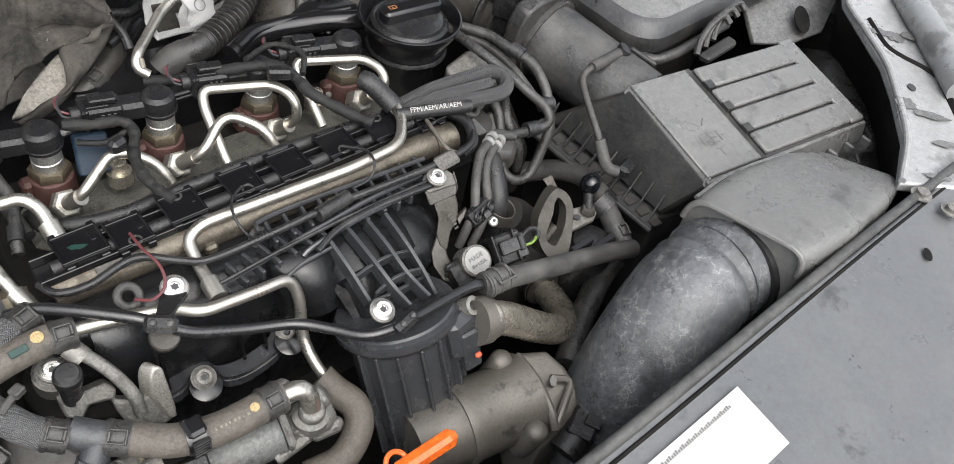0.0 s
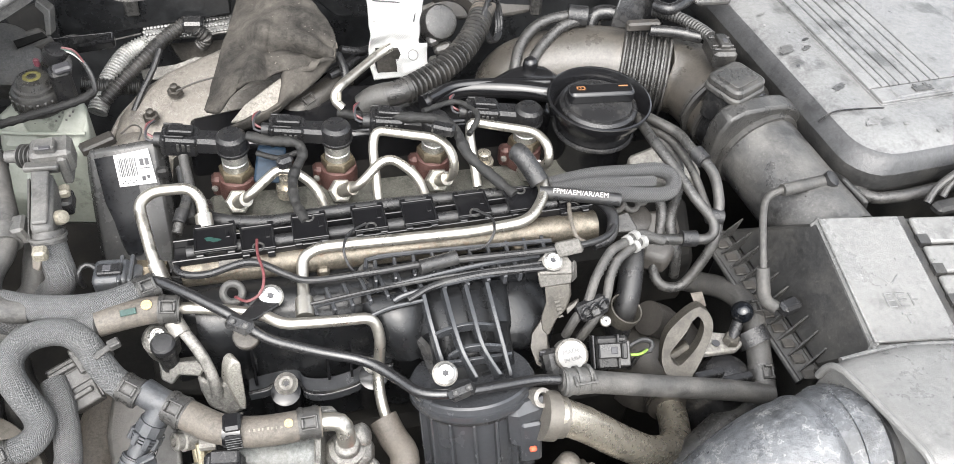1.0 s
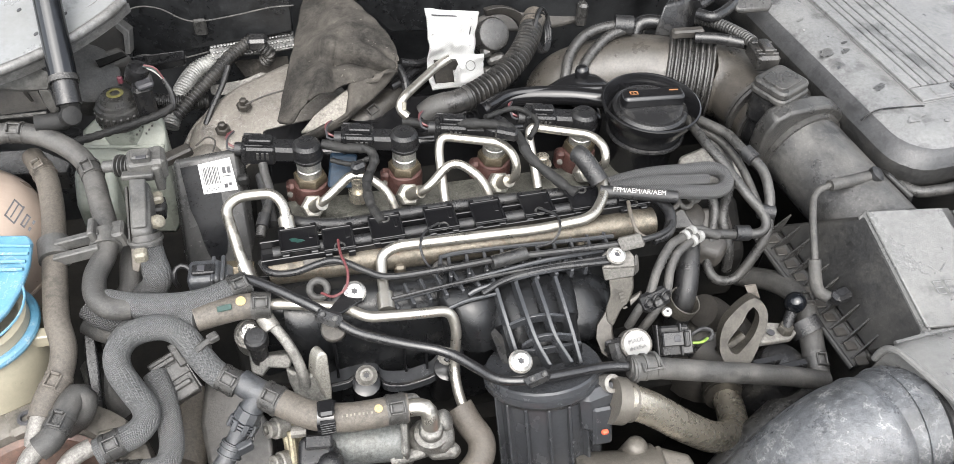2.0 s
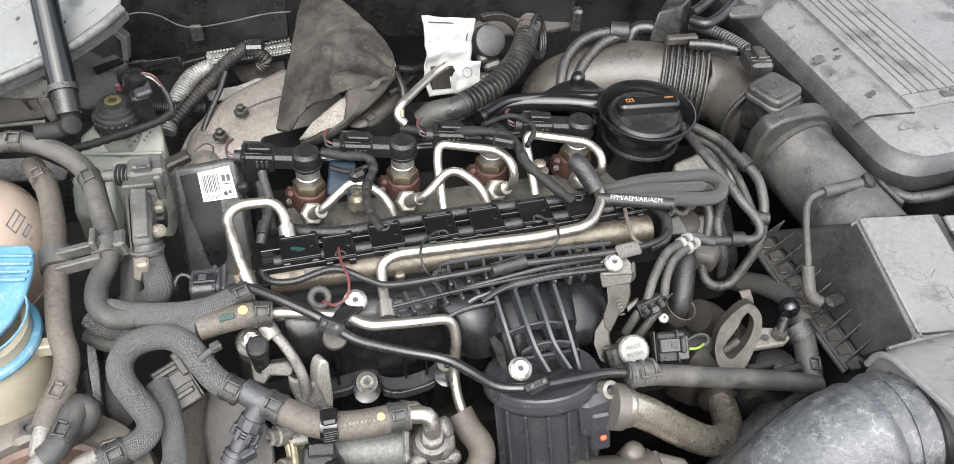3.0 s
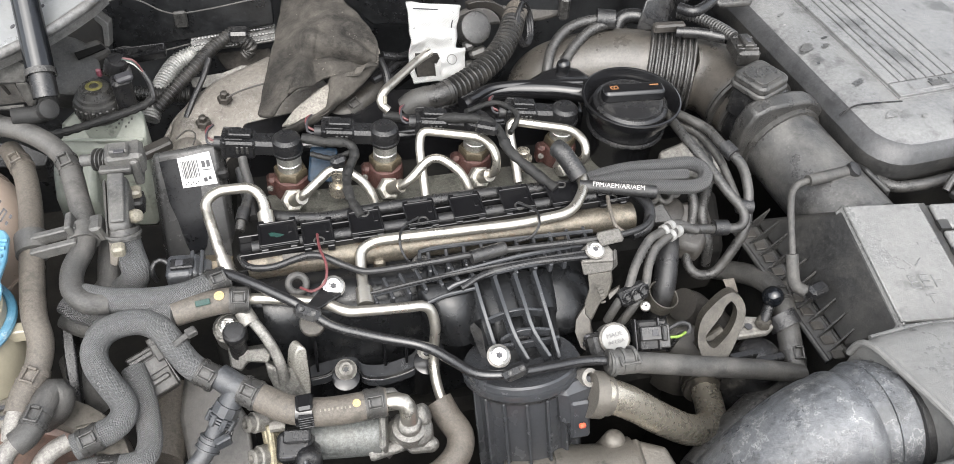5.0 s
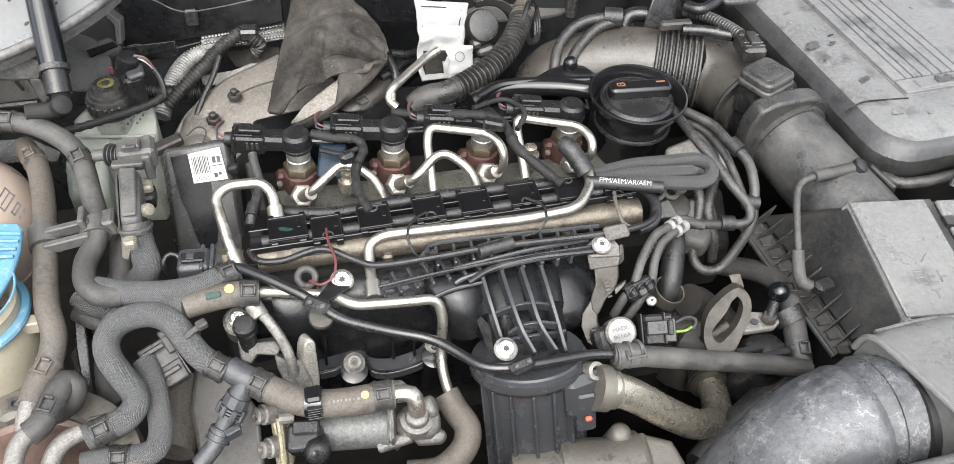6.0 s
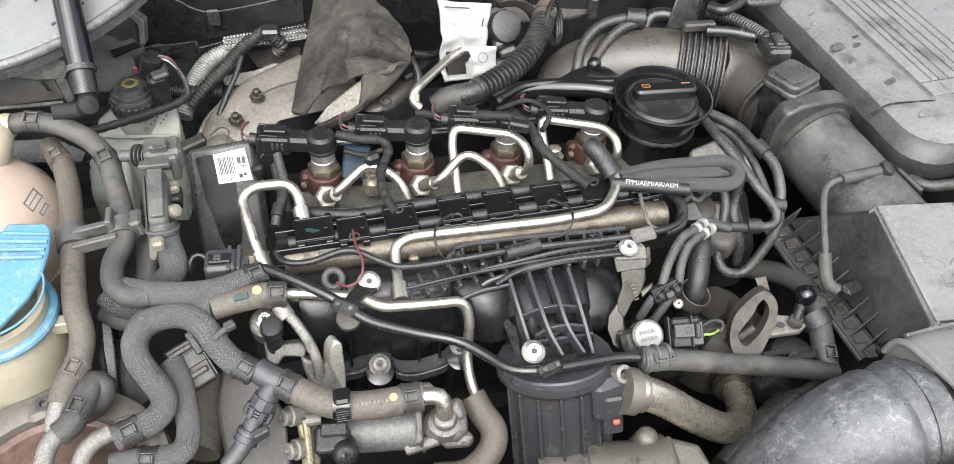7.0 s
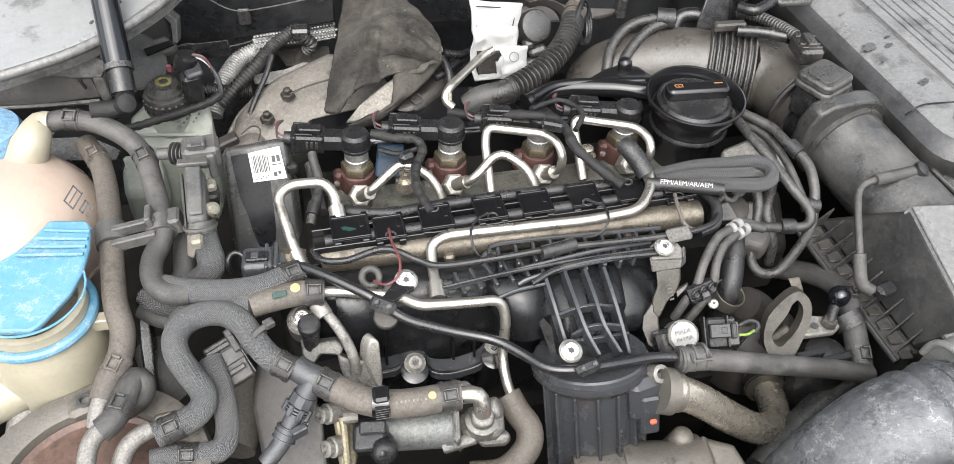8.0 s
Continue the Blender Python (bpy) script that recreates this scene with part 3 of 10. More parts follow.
def front_wing():
    w = thing("front_wing", (0.80, -0.2, 0.85), "silver painted wing edge spotted with dirt and holes", "wing")
    edge = [V(p) for p in ((0.8123, -0.1301, 0.8780), (0.7372, -0.1811, 0.8770), (0.7026, -0.2287, 0.8760), (0.6697, -0.2756, 0.8750), (0.6338, -0.3104, 0.8740), (0.5784, -0.3569, 0.8720), (0.5147, -0.3892, 0.8700))]
    part("panel", Geo().prism([*edge, (0.70, -0.52, .868), (0.95, -0.52, .868), (1.0, 0.1, .885)], (0, 0, -0.012)), "wing_metal", w, bevel=0.003)
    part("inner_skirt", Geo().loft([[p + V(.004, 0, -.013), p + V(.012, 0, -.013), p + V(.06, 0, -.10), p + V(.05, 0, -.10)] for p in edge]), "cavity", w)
    part("folded_lip", Geo().tube([p + V(.003, 0, .001) for p in edge], .0035, sides=10), "wing_metal", w)
    rail = [V(p) for p in ((0.8109, -0.2150, 0.8860), (0.7697, -0.2628, 0.8860), (0.7319, -0.3067, 0.8860), (0.6898, -0.3543, 0.8860))]
    part("gutter_rail", Geo().tube(rail, .017, sides=16), "silver_paint", w, "bright rolled gutter")
    # A black strip paints the shadowed gap below the rail.
    part("gutter_shadow_gap", Geo().tube([p + V(-.022, -.012, -.0135) for p in rail], .005, sides=8, squash=.6), "cavity", w, "black strip standing in for shade under the gutter")
    part("fold_line", Geo().tube([(0.7297, -0.2176, 0.8772), (0.7030, -0.2564, 0.8762), (0.7009, -0.2789, 0.8758), (0.7066, -0.3048, 0.8755), (0.7049, -0.3467, 0.8750)], .0026, sides=8, squash=.5), "cavity", w, "thin black line along the fold")
    part("hole", Geo().lathe([(.006, 0), (.006, .0012), (.001, .0014)], (0.6589, -0.3161, 0.8745), (0, 0, 1), 16, squash=.7), "ink", w)
    for p in ((0.5174, -0.4095, 0.8710), (0.5247, -0.4362, 0.8710)):
        part("bolt", Geo().lathe([(.010, 0), (.010, .001), (.006, .0015), (.006, .005), (.002, .0055)], p, (0, 0, 1), 12), "alu_dull", w, "dull bolt")
    for k, (p, rx, ry, m) in enumerate((((0.7181, -0.2397, 0.8768), .014, .007, "silver_dirty"), ((0.6269, -0.3285, 0.8748), .012, .010, "silver_dirty"), ((0.6342, -0.3529, 0.8745), .022, .006, "silver_dirty"), ((0.7469, -0.2650, 0.8780), .016, .008, "silver_dirty"),
                                        ((0.6075, -0.3836, 0.8730), .012, .006, "silver_dirty"), ((0.5548, -0.4048, 0.8720), .014, .005, "silver_dirty"), ((0.7274, -0.2535, 0.8765), .010, .010, "silver_dirty"))):
        blotch(w, V(p), rx, ry, m, 40 + k, -.8)
    return w


front_wing()


def battery_cover():
    at = V(0.60, 0.03, 0.66)
    b = thing("battery_cover", at, "grey-black plastic battery box cover with grooved raised panel", "battery cover")
    x0, x1, y0, y1, z = 0.447, 0.84, -0.128, 0.32, 0.886
    pivot = V(.446, -.06, 0)
    turn = Matrix.Rotation(radians(4), 3, "Z")

    def R(x, y, h):
        p = turn @ (V(x, y, 0) - pivot) + pivot
        return V(p.x, p.y, h)

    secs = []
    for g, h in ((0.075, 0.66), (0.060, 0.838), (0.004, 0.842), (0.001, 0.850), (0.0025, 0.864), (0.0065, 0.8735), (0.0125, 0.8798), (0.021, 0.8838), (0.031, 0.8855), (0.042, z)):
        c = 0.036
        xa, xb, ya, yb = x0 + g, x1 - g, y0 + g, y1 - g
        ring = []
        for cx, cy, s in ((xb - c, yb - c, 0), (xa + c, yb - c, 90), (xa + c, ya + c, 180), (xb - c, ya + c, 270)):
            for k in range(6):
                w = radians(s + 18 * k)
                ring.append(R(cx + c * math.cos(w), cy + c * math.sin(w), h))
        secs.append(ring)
    # Skirt and shoulder are coloured darker than the lid for dirt and shade.
    part("side_skirt", Geo().loft(secs[:5]), "box_wall", b, "dirty side of the cover, darkened for shade", angle=50)
    part("lid_shoulder", Geo().loft(secs[4:7]), "battery_side", b, "rounded washed shoulder of the lid, darkened for shade", angle=60)
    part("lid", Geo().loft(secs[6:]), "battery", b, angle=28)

    def slab(name, xa, xb, ya, yb, lo, hi, bevel=.0008):
        part(name, Geo().prism([R(xa, ya, lo), R(xb, ya, lo), R(xb, yb, lo), R(xa, yb, lo)], (0, 0, hi - lo)), "battery", b, bevel=bevel)

    slab("raised_panel", .511, .68, -.057, .28, z - .001, z + .0015, .0006)
    slab("panel_end", .5115, .6795, -.0565, -.036, z + .0014, z + .0045)
    for xa, xb in ((0, .0138), (.0156, .0232), (.025, .0345), (.0363, .0475), (.0493, .0585), (.0603, .0715), (.0733, .0825), (.0843, .168)):
        slab("panel_strip", .5115 + xa, .5115 + xb, -.0345, .2795, z + .0014, z + .0045)
    part("badge_plate", Geo().box(R(.560, -.047, z + .0045), (0.060, 0.014, 0.0025), x=R(1, 0, 0) - R(0, 0, 0)), "battery", b)
    part("symbol", Geo().box(R(.564, -.047, z + .0062), (0.022, 0.008, 0.0012), x=R(1, 0, 0) - R(0, 0, 0), ch=.0004), "duct_grey", b)
    for s in (-.006, .006):
        part("pole_mark", Geo().box(R(.564 + s, -.0415, z + .0062), (0.004, 0.003, 0.0012), x=R(1, 0, 0) - R(0, 0, 0), ch=.0004), "duct_grey", b)
    part("seam", Geo().tube([R(.4485, -.052, .874), R(.4535, -.053, .8805), R(.464, -.054, .8858), R(.490, -.057, z + .0003), R(.512, -.060, z + .0003)], .0010, sides=6), "plastic", b)
    for x, y, rx, ry, m, seed in ((.487, -.022, .009, .004, "dusty", 1), (.487, -.022, .0025, .0014, "box_wall", 2), (.492, .044, .007, .003, "duct_grey", 3), (.500, .058, .005, .002, "box_wall", 4),
                                  (.470, .045, .010, .006, "dusty", 5), (.478, .11, .006, .0018, "silver_dirty", 6), (.470, .09, .0016, .0012, "face_grey", 7), (.466, .018, .0025, .0018, "ink", 8), (.52, -.085, .005, .0026, "silver_dirty", 9),
                                  (.545, -.10, .004, .002, "silver_dirty", 10), (.49, -.075, .012, .005, "silver_dirty", 11)):
        blotch(b, R(x, y, z + .0001 + .00005 * seed), rx, ry, m, seed, .5)
    rim = Geo().tube([(0.4436, 0.0822, 0.84), (0.4556, -0.0378, 0.842), (0.4589, -0.0592, 0.842), (0.4613, -0.0825, 0.842), (0.4641, -0.1043, 0.842), (0.4679, -0.12, 0.843), (0.4762, -0.1297, 0.844), (0.4939, -0.1322, 0.845), (0.51, -0.1326, 0.846), (0.5447, -0.1303, 0.848), (0.5966, -0.1253, 0.85)], .0058, sides=12)
    part("tray_rim", rim, "duct_grey", b)
    return b


battery_cover()


def arch_liner():
    a = thing("wheel_arch_liner", (.66, -.10, .70), "dusty dark grey wheel arch liner beside the air filter box", "liner")
    rim = [V(p) for p in ((0.7802, -0.1383, 0.8000), (0.8307, -0.1762, 0.8000), (0.7906, -0.2468, 0.8000), (0.7108, -0.3180, 0.8000), (0.6220, -0.3685, 0.8000), (0.5730, -0.3411, 0.8000), (0.6799, -0.2299, 0.8000))]
    mid = sum(rim, Vector()) / len(rim)
    part("dome", Geo().loft([[mid + (p - mid) * k + V(0, 0, h) for p in rim] for k, h in ((1.15, -.06), (1.0, -.03), (.8, -.012), (.5, -.002), (.2, 0))]), "duct_grey", a, angle=70)
    return a


arch_liner()
solid("inner_wing_plate", Geo().prism([(0.6982, -0.0679, 0.8450), (0.8078, -0.0690, 0.8450), (0.8448, -0.1307, 0.8450), (0.7563, -0.1685, 0.8200), (0.7011, -0.1620, 0.8150), (0.6492, -0.1425, 0.8200)], (0, .004, -.006)), "silver_dirty", "dirty beige-grey inner wing plate behind the air filter box", "plate", bevel=.002)
solid("plate_hole", Geo().lathe([(.020, 0), (.020, .001), (.001, .0012)], (0.7287, -0.1488, 0.8330), (0, -.5, 1), 14, squash=.6), "cavity", "black opening in the inner wing plate", "hole")


def battery_clamp():
    c = thing("battery_clamp", (.55, -.14, .84), "dusty black clamp hooks at the battery cover's foot", "clamp")
    for k in range(3):
        d = V(.018 * k, .004 * k, .001 * k)
        part("hook", Geo().tube([V((0.5131, -0.1506, 0.8520)) + d, V((0.5238, -0.1427, 0.8620)) + d, V((0.5438, -0.1367, 0.8720)) + d, V((0.5641, -0.1353, 0.8760)) + d, V((0.5693, -0.1428, 0.8700)) + d], .0036, sides=10), "duct_grey", c)
    part("foot", Geo().box(V((0.5341, -0.1523, 0.8480)) + V(.015, 0, 0), (.06, .014, .010), x=(1, .12, 0), ch=.003), "box_wall", c)
    return c


battery_clamp()


def airbox():
    a = thing("air_filter_box", (0.50, -0.22, 0.62), "weathered grey-black plastic air filter box with ribbed lid", "air filter box")
    L, T, B = V(.390, -.162, .862), V(.464, -.170, .861), V(.387, -.277, .838)
    u, v = (T - L).normalized(), (B - L)
    R = T + v
    far, nearfar = T + u * 0.165, T + v + u * 0.165

    def shrink(p, q, k):
        return p + (q - p) * k

    ledge_a, ledge_b = V((0.3521, -0.1024, 0.7950)), V((0.3712, -0.2569, 0.7800))
    far_a, far_b = far + V(.02, .015, -.075), nearfar + V(.02, -.015, -.075)
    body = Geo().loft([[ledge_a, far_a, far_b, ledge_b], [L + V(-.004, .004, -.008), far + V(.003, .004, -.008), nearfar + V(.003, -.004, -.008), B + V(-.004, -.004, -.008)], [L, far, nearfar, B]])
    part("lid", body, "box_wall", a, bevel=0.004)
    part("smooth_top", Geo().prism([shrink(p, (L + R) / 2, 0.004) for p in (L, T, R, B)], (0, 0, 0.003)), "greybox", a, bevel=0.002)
    for i in range(4):
        k0, k1 = 0.03 + 0.245 * i, 0.03 + 0.245 * i + 0.218
        p = [T + v * k0 + u * 0.008, far + v * k0 - u * 0.004, far + v * k1 - u * 0.004, T + v * k1 + u * 0.008]
        part("lid_rib", Geo().prism(p, (0, 0, 0.005)), "greybox", a, bevel=0.002)
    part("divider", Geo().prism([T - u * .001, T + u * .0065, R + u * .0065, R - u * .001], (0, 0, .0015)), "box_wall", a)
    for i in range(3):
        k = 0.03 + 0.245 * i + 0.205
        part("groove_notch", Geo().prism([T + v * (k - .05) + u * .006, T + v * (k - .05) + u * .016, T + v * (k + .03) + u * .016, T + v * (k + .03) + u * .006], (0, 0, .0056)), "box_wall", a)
    part("lid_edge", Geo().prism([far - u * .024, far - u * .003, nearfar - u * .003, nearfar - u * .024], (0, 0, .0051)), "greybox", a, bevel=0.002)
    part("front_face", Geo().prism([B + V(-.002, -.0035, -.001), nearfar + V(0, -.0035, -.001), nearfar + V(.006, -.010, -.034), B + V(-.004, -.010, -.034)], (0, .004, .001)), "greybox", a, "weathered front face", bevel=.001)
    part("left_edge", Geo().prism([L + V(-.0035, .002, -.007), L + V(.002, .002, .002), B + V(.002, -.002, .002), B + V(-.0035, -.003, -.007)], (.002, 0, -.001)), "greybox", a, "worn pale lid edge", bevel=.001)
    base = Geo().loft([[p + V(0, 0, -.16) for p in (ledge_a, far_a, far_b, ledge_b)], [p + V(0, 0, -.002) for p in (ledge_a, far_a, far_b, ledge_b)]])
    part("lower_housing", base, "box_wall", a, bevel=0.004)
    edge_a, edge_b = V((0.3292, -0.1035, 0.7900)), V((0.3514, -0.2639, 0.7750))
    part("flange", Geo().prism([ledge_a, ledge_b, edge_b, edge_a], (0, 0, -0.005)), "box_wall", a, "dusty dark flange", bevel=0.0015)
    for i in range(10):
        p, q = ledge_a.lerp(ledge_b, (i + 0.5) / 10), edge_a.lerp(edge_b, (i + 0.5) / 10)
        part("gusset", Geo().prism([p + V(.002, 0, .001), q.lerp(p, .25) + V(0, 0, .001), p + V(.007, 0, .022)], (0, -0.0018, 0)), "duct_grey", a)
        n0 = ledge_a.lerp(ledge_b, (i + 1) / 10)
        part("pocket", Geo().box(n0.lerp(edge_a.lerp(edge_b, (i + 1) / 10), .45) + V(0, 0, .001), (.011, .009, .002), x=(1, -.1, 0), ch=.0008), "ledge_brown", a)
    part("flange_rim", Geo().tube([edge_a + V(0, 0, .001), edge_b + V(0, 0, .001)], .0026, sides=8, step=.02), "box_wall", a)
    for i in range(9):
        p = (B + V(0.01, -0.013, -0.032)).lerp(R + u * .165 + V(0, -0.013, -0.032), i / 8)
        part("clip_rib", Geo().box(p, (0.004, 0.012, 0.034)), "greybox", a)
    for i, (p, q) in enumerate((((.030, .50), (.036, .56)), ((.046, .50), (.038, .56)), ((.026, .64), (.026, .74)), ((.026, .64), (.033, .64)), ((.026, .69), (.033, .69)), ((.026, .74), (.033, .74)),
                                ((.037, .64), (.037, .74)), ((.037, .64), (.044, .64)), ((.037, .69), (.044, .69)), ((.037, .74), (.044, .74)), ((.048, .64), (.048, .74)), ((.048, .69), (.054, .69)), ((.034, .80), (.042, .80)), ((.038, .80), (.038, .87)))):
        part("moulded_mark", Geo().tube([L + u * p[0] + v * p[1] + V(0, 0, .003), L + u * q[0] + v * q[1] + V(0, 0, .003)], .0009, sides=6, step=.02), "battery", a)
    q = nearfar + V(.004, -.012, -.03)
    part("wire_clip", Geo().tube([q + V(-.05, -.004, -.004), q + V(-.03, -.014, 0), q + V(-.022, -.006, .004), q + V(.0, -.010, .006), q + V(.024, .014, .006), q + V(.010, .022, .006)], .0022, sides=8), "duct_grey", a)
    return a


airbox()


def snorkel():
    s = thing("intake_snorkel", (0.40, -0.35, 0.64), "grey plastic air intake snorkel with scuffed black elbow hose", "intake duct")

    def girth(k):
        dip = math.exp(-((k - .150) / .014) ** 2)
        return .0482 - .0034 * dip - .0010 * math.exp(-((k - .20) / .012) ** 2) - (.0014 if k < .15 else 0)

    hose = Geo().tube([(.348, -.350, .822), (.318, -.348, .822), (.278, -.352, .812), (.240, -.360, .778), (.222, -.364, .73), (.218, -.364, .62)], girth, sides=36, step=0.002)
    part("elbow_hose", hose, "scuffed", s, "scuffed black elbow")
    part("hose_bead", Geo().tube([(.322, -.348, .822), (.314, -.348, .8215)], 0.0486, sides=32), "scuffed", s)
    part("collar", Geo().tube([(.346, -.350, .822), (.330, -.350, .822)], 0.0500, sides=32), "rubber_dark", s)
    secs = []
    for x, cy, wy, top in ((.332, -.350, .0515, .877), (.346, -.350, .055, .879), (.40, -.349, .058, .877), (.47, -.349, .053, .868), (.520, -.349, .042, .856), (.538, -.349, .032, .847)):
        ring = []
        for k in range(17):
            w = math.pi * k / 16
            c, e = math.cos(w), 0.30
            side = math.copysign(abs(c) ** e, c)
            ring.append((x - .008 * side, cy + wy * side, .815 + (top - .815) * abs(math.sin(w)) ** e - .008 * side))
        ring += [(x, cy - wy, .775), (x, cy + wy, .775)]
        secs.append(ring)
    part("scoop", Geo().loft(secs), "greybox", s, "weathered grey scoop", bevel=0.002, angle=40)
    part("mouth_lip", Geo().tube([V(p) + V(-.002, 0, .0005) for p in secs[0][1:16]], .0030, sides=10), "greybox", s, "worn pale mouth lip")
    part("side_rib", Geo().tube([V(secs[k][2]) + V(0, .001, .001) for k in range(1, 5)], .0022, sides=8), "greybox", s)
    return s


snorkel()


def intake_duct():
    d = thing("intake_air_duct", (0.32, 0.05, 0.74), "dusty black ribbed intake air hose with sensor", "intake duct")
    a = [(0.2083, 0.1365, 0.8060), (0.2499, 0.1360, 0.8200), (0.2898, 0.1263, 0.8280), (0.3177, 0.1153, 0.8290)]
    part("rear_hose", Geo().tube([V(a[0]) + V(-.02, -.03, -.02), *a], 0.041, sides=32), "corrugated", d)
    b = [(0.3164, 0.1157, 0.8290), (0.3631, 0.0946, 0.8310)]
    part("bellows", Geo().tube(b, 0.0435, sides=40, corrugate=0.0030, pitch=0.0066), "duct_grey", d, "ribbed black bellows")
    c = [(0.3606, 0.0956, 0.8310), (0.3719, 0.0912, 0.8310), (0.3866, 0.0709, 0.8320), (0.3936, 0.0351, 0.8330), (0.4014, -0.0114, 0.8340)]
    part("front_hose", Geo().tube(c, 0.0402, sides=32), "corrugated", d)
    ax = V((0.4219, -0.1197, 0.8220)) - V((0.4014, -0.0114, 0.8340))
    ax.normalize()
    side = ax.cross(V(0, 0, 1)).normalized()
    up = side.cross(ax)
    e = V(c[4])
    for k, r in ((-.046, .0440), (-.040, .0462), (-.024, .0440)):
        part("clamp", Geo().tube([e + ax * k, e + ax * (k + .0035)], r, sides=36), "duct_grey", d, "dusty black band clamp")
    for w in (40, 62, 120):
        out = side * math.cos(radians(w)) + up * math.sin(radians(w))
        part("clamp_slot", Geo().box(e + ax * -.031 + out * .0405, (.009, .012, .003), x=ax, z=out, ch=.0006), "cavity", d)
    part("sensor_collar", Geo().tube([e - ax * .022, e + ax * .020], 0.0408, sides=36), "plastic", d)
    plate = [e + ax * .003 + side * a + up * h for a, h in ((-.052, -.01), (-.051, .012), (-.045, .028), (-.034, .041), (-.020, .049), (-.004, .053), (.034, .056), (.050, .050), (.056, .032), (.052, -.012), (.030, -.04), (-.03, -.04))]
    part("collar_plate", Geo().prism(plate, ax * .019), "duct_grey", d, bevel=.003)
    part("outlet_bead", Geo().tube([e + ax * .022, e + ax * .0275], 0.0442, sides=36), "duct_grey", d)
    part("outlet", Geo().tube([e + ax * .021, e + ax * .05, e + ax * .150], 0.0405, sides=36), "dusty", d)
    m = e + ax * .075
    part("flat_facet", Geo().prism([m + side * -.0385 + up * .012 + ax * .0, m + side * -.020 + up * .0365 + ax * .032, m + side * -.026 + up * .034 + ax * .062, m + side * -.043 + up * -.004 + ax * .060, m + side * -.046 + up * -.02 + ax * .03], -side * .004 + up * .003), "box_wall", d, bevel=.002)
    return d


intake_duct()


def maf_sensor():
    c = V((0.3775, -0.0066, 0.8930))
    s = thing("air_mass_sensor", c, "black plastic air mass sensor housing on the intake duct", "sensor")
    x = V((0.4075, -0.0034, 0.8930)) - V((0.3459, -0.0321, 0.8930))
    y = V(0, 0, 1).cross(x).normalized()
    x.normalize()

    def cushion(w, d, z0, z1, r):
        ring = []
        for sx, sy, a in ((1, 1, 0), (-1, 1, 90), (-1, -1, 180), (1, -1, 270)):
            for k in range(5):
                q = radians(a + 22.5 * k)
                ring.append(c + x * (sx * (w / 2 - r) + r * math.cos(q)) + y * (sy * (d / 2 - r) + r * math.sin(q)) + V(0, 0, z0))
        return Geo().prism(ring, (0, 0, z1 - z0))

    part("housing", cushion(.040, .036, -.040, -.006, .007), "plastic", s, bevel=.002)
    part("lip", cushion(.047, .043, -.008, -.001, .009), "duct_grey", s, bevel=.002)
    part("cap", cushion(.044, .040, -.002, .007, .008), "duct_grey", s, bevel=.0025)
    part("print_plate", cushion(.032, .027, .0065, .0082, .005), "duct_grey", s, bevel=.0006)
    for i in range(3):
        for k in range(3):
            part("print", Geo().box(c + x * (-.008 + .008 * i) + y * (-.006 + .006 * k) + V(0, 0, .0083), (.005, .0016, .0005), x=x, ch=.0002), "duct_grey", s)
    plug = V((0.3840, 0.0445, 0.8930))
    px = V((0.3867, 0.0666, 0.8930)) - V((0.3814, 0.0231, 0.8930))
    body = part("plug", Geo().box(plug, (.036, .024, .018), x=px, ch=.003), "vent_hose", s, "dusty black plug")
    part("plug_latch", Geo().box(plug + V(0, 0, .0105), (.022, .010, .006), x=px, ch=.001), "vent_hose", body)
    part("latch_hole", Geo().box(plug + V(.001, -.002, .0135), (.007, .004, .001), x=px, ch=.0003), "ink", body)
    for k in (-.010, -.004, .010):
        part("plug_ridge", Geo().box(plug + px.normalized() * k + V(0, 0, .0012), (.0024, .0220, .0175), x=px, ch=.0008), "vent_hose", body)
    part("cable", Geo().tube([(0.3851, 0.0691, 0.8930), (0.3818, 0.0895, 0.8900), (0.3706, 0.1182, 0.8860), (0.3550, 0.1395, 0.8820)], .0062, corrugate=.0005, pitch=.004), "duct_grey", s)
    return s


maf_sensor()


def rear_bracket():
    b = thing("cable_bracket", (0.3390, 0.1363, 0.8700), "dusty dark cable bracket with pipe behind the intake hose", "bracket")
    part("box", Geo().loft([[(0.3070, 0.1422, 0.8600), (0.3444, 0.1363, 0.8600), (0.3683, 0.1604, 0.8600), (0.3350, 0.1656, 0.8600)], [(0.3176, 0.1515, 0.8950), (0.3490, 0.1570, 0.8950), (0.3724, 0.1800, 0.8950), (0.3384, 0.1770, 0.8950)]]), "plastic", b, bevel=.003)
    part("saddle", Geo().box((0.3295, 0.1092, 0.8850), (.036, .010, .010), x=(1, -.05, 0), ch=.002), "ledge_brown", b, "brown dusty saddle")
    part("pipe", Geo().tube([(0.3344, 0.1005, 0.8840), (0.3581, 0.0912, 0.8860), (0.3818, 0.0781, 0.8860)], .0060, sides=14), "plastic", b)
    part("pipe_bead", Geo().tube([(0.3662, 0.0873, 0.8862), (0.3690, 0.0857, 0.8862)], .0072, sides=14), "plastic", b)
    return b


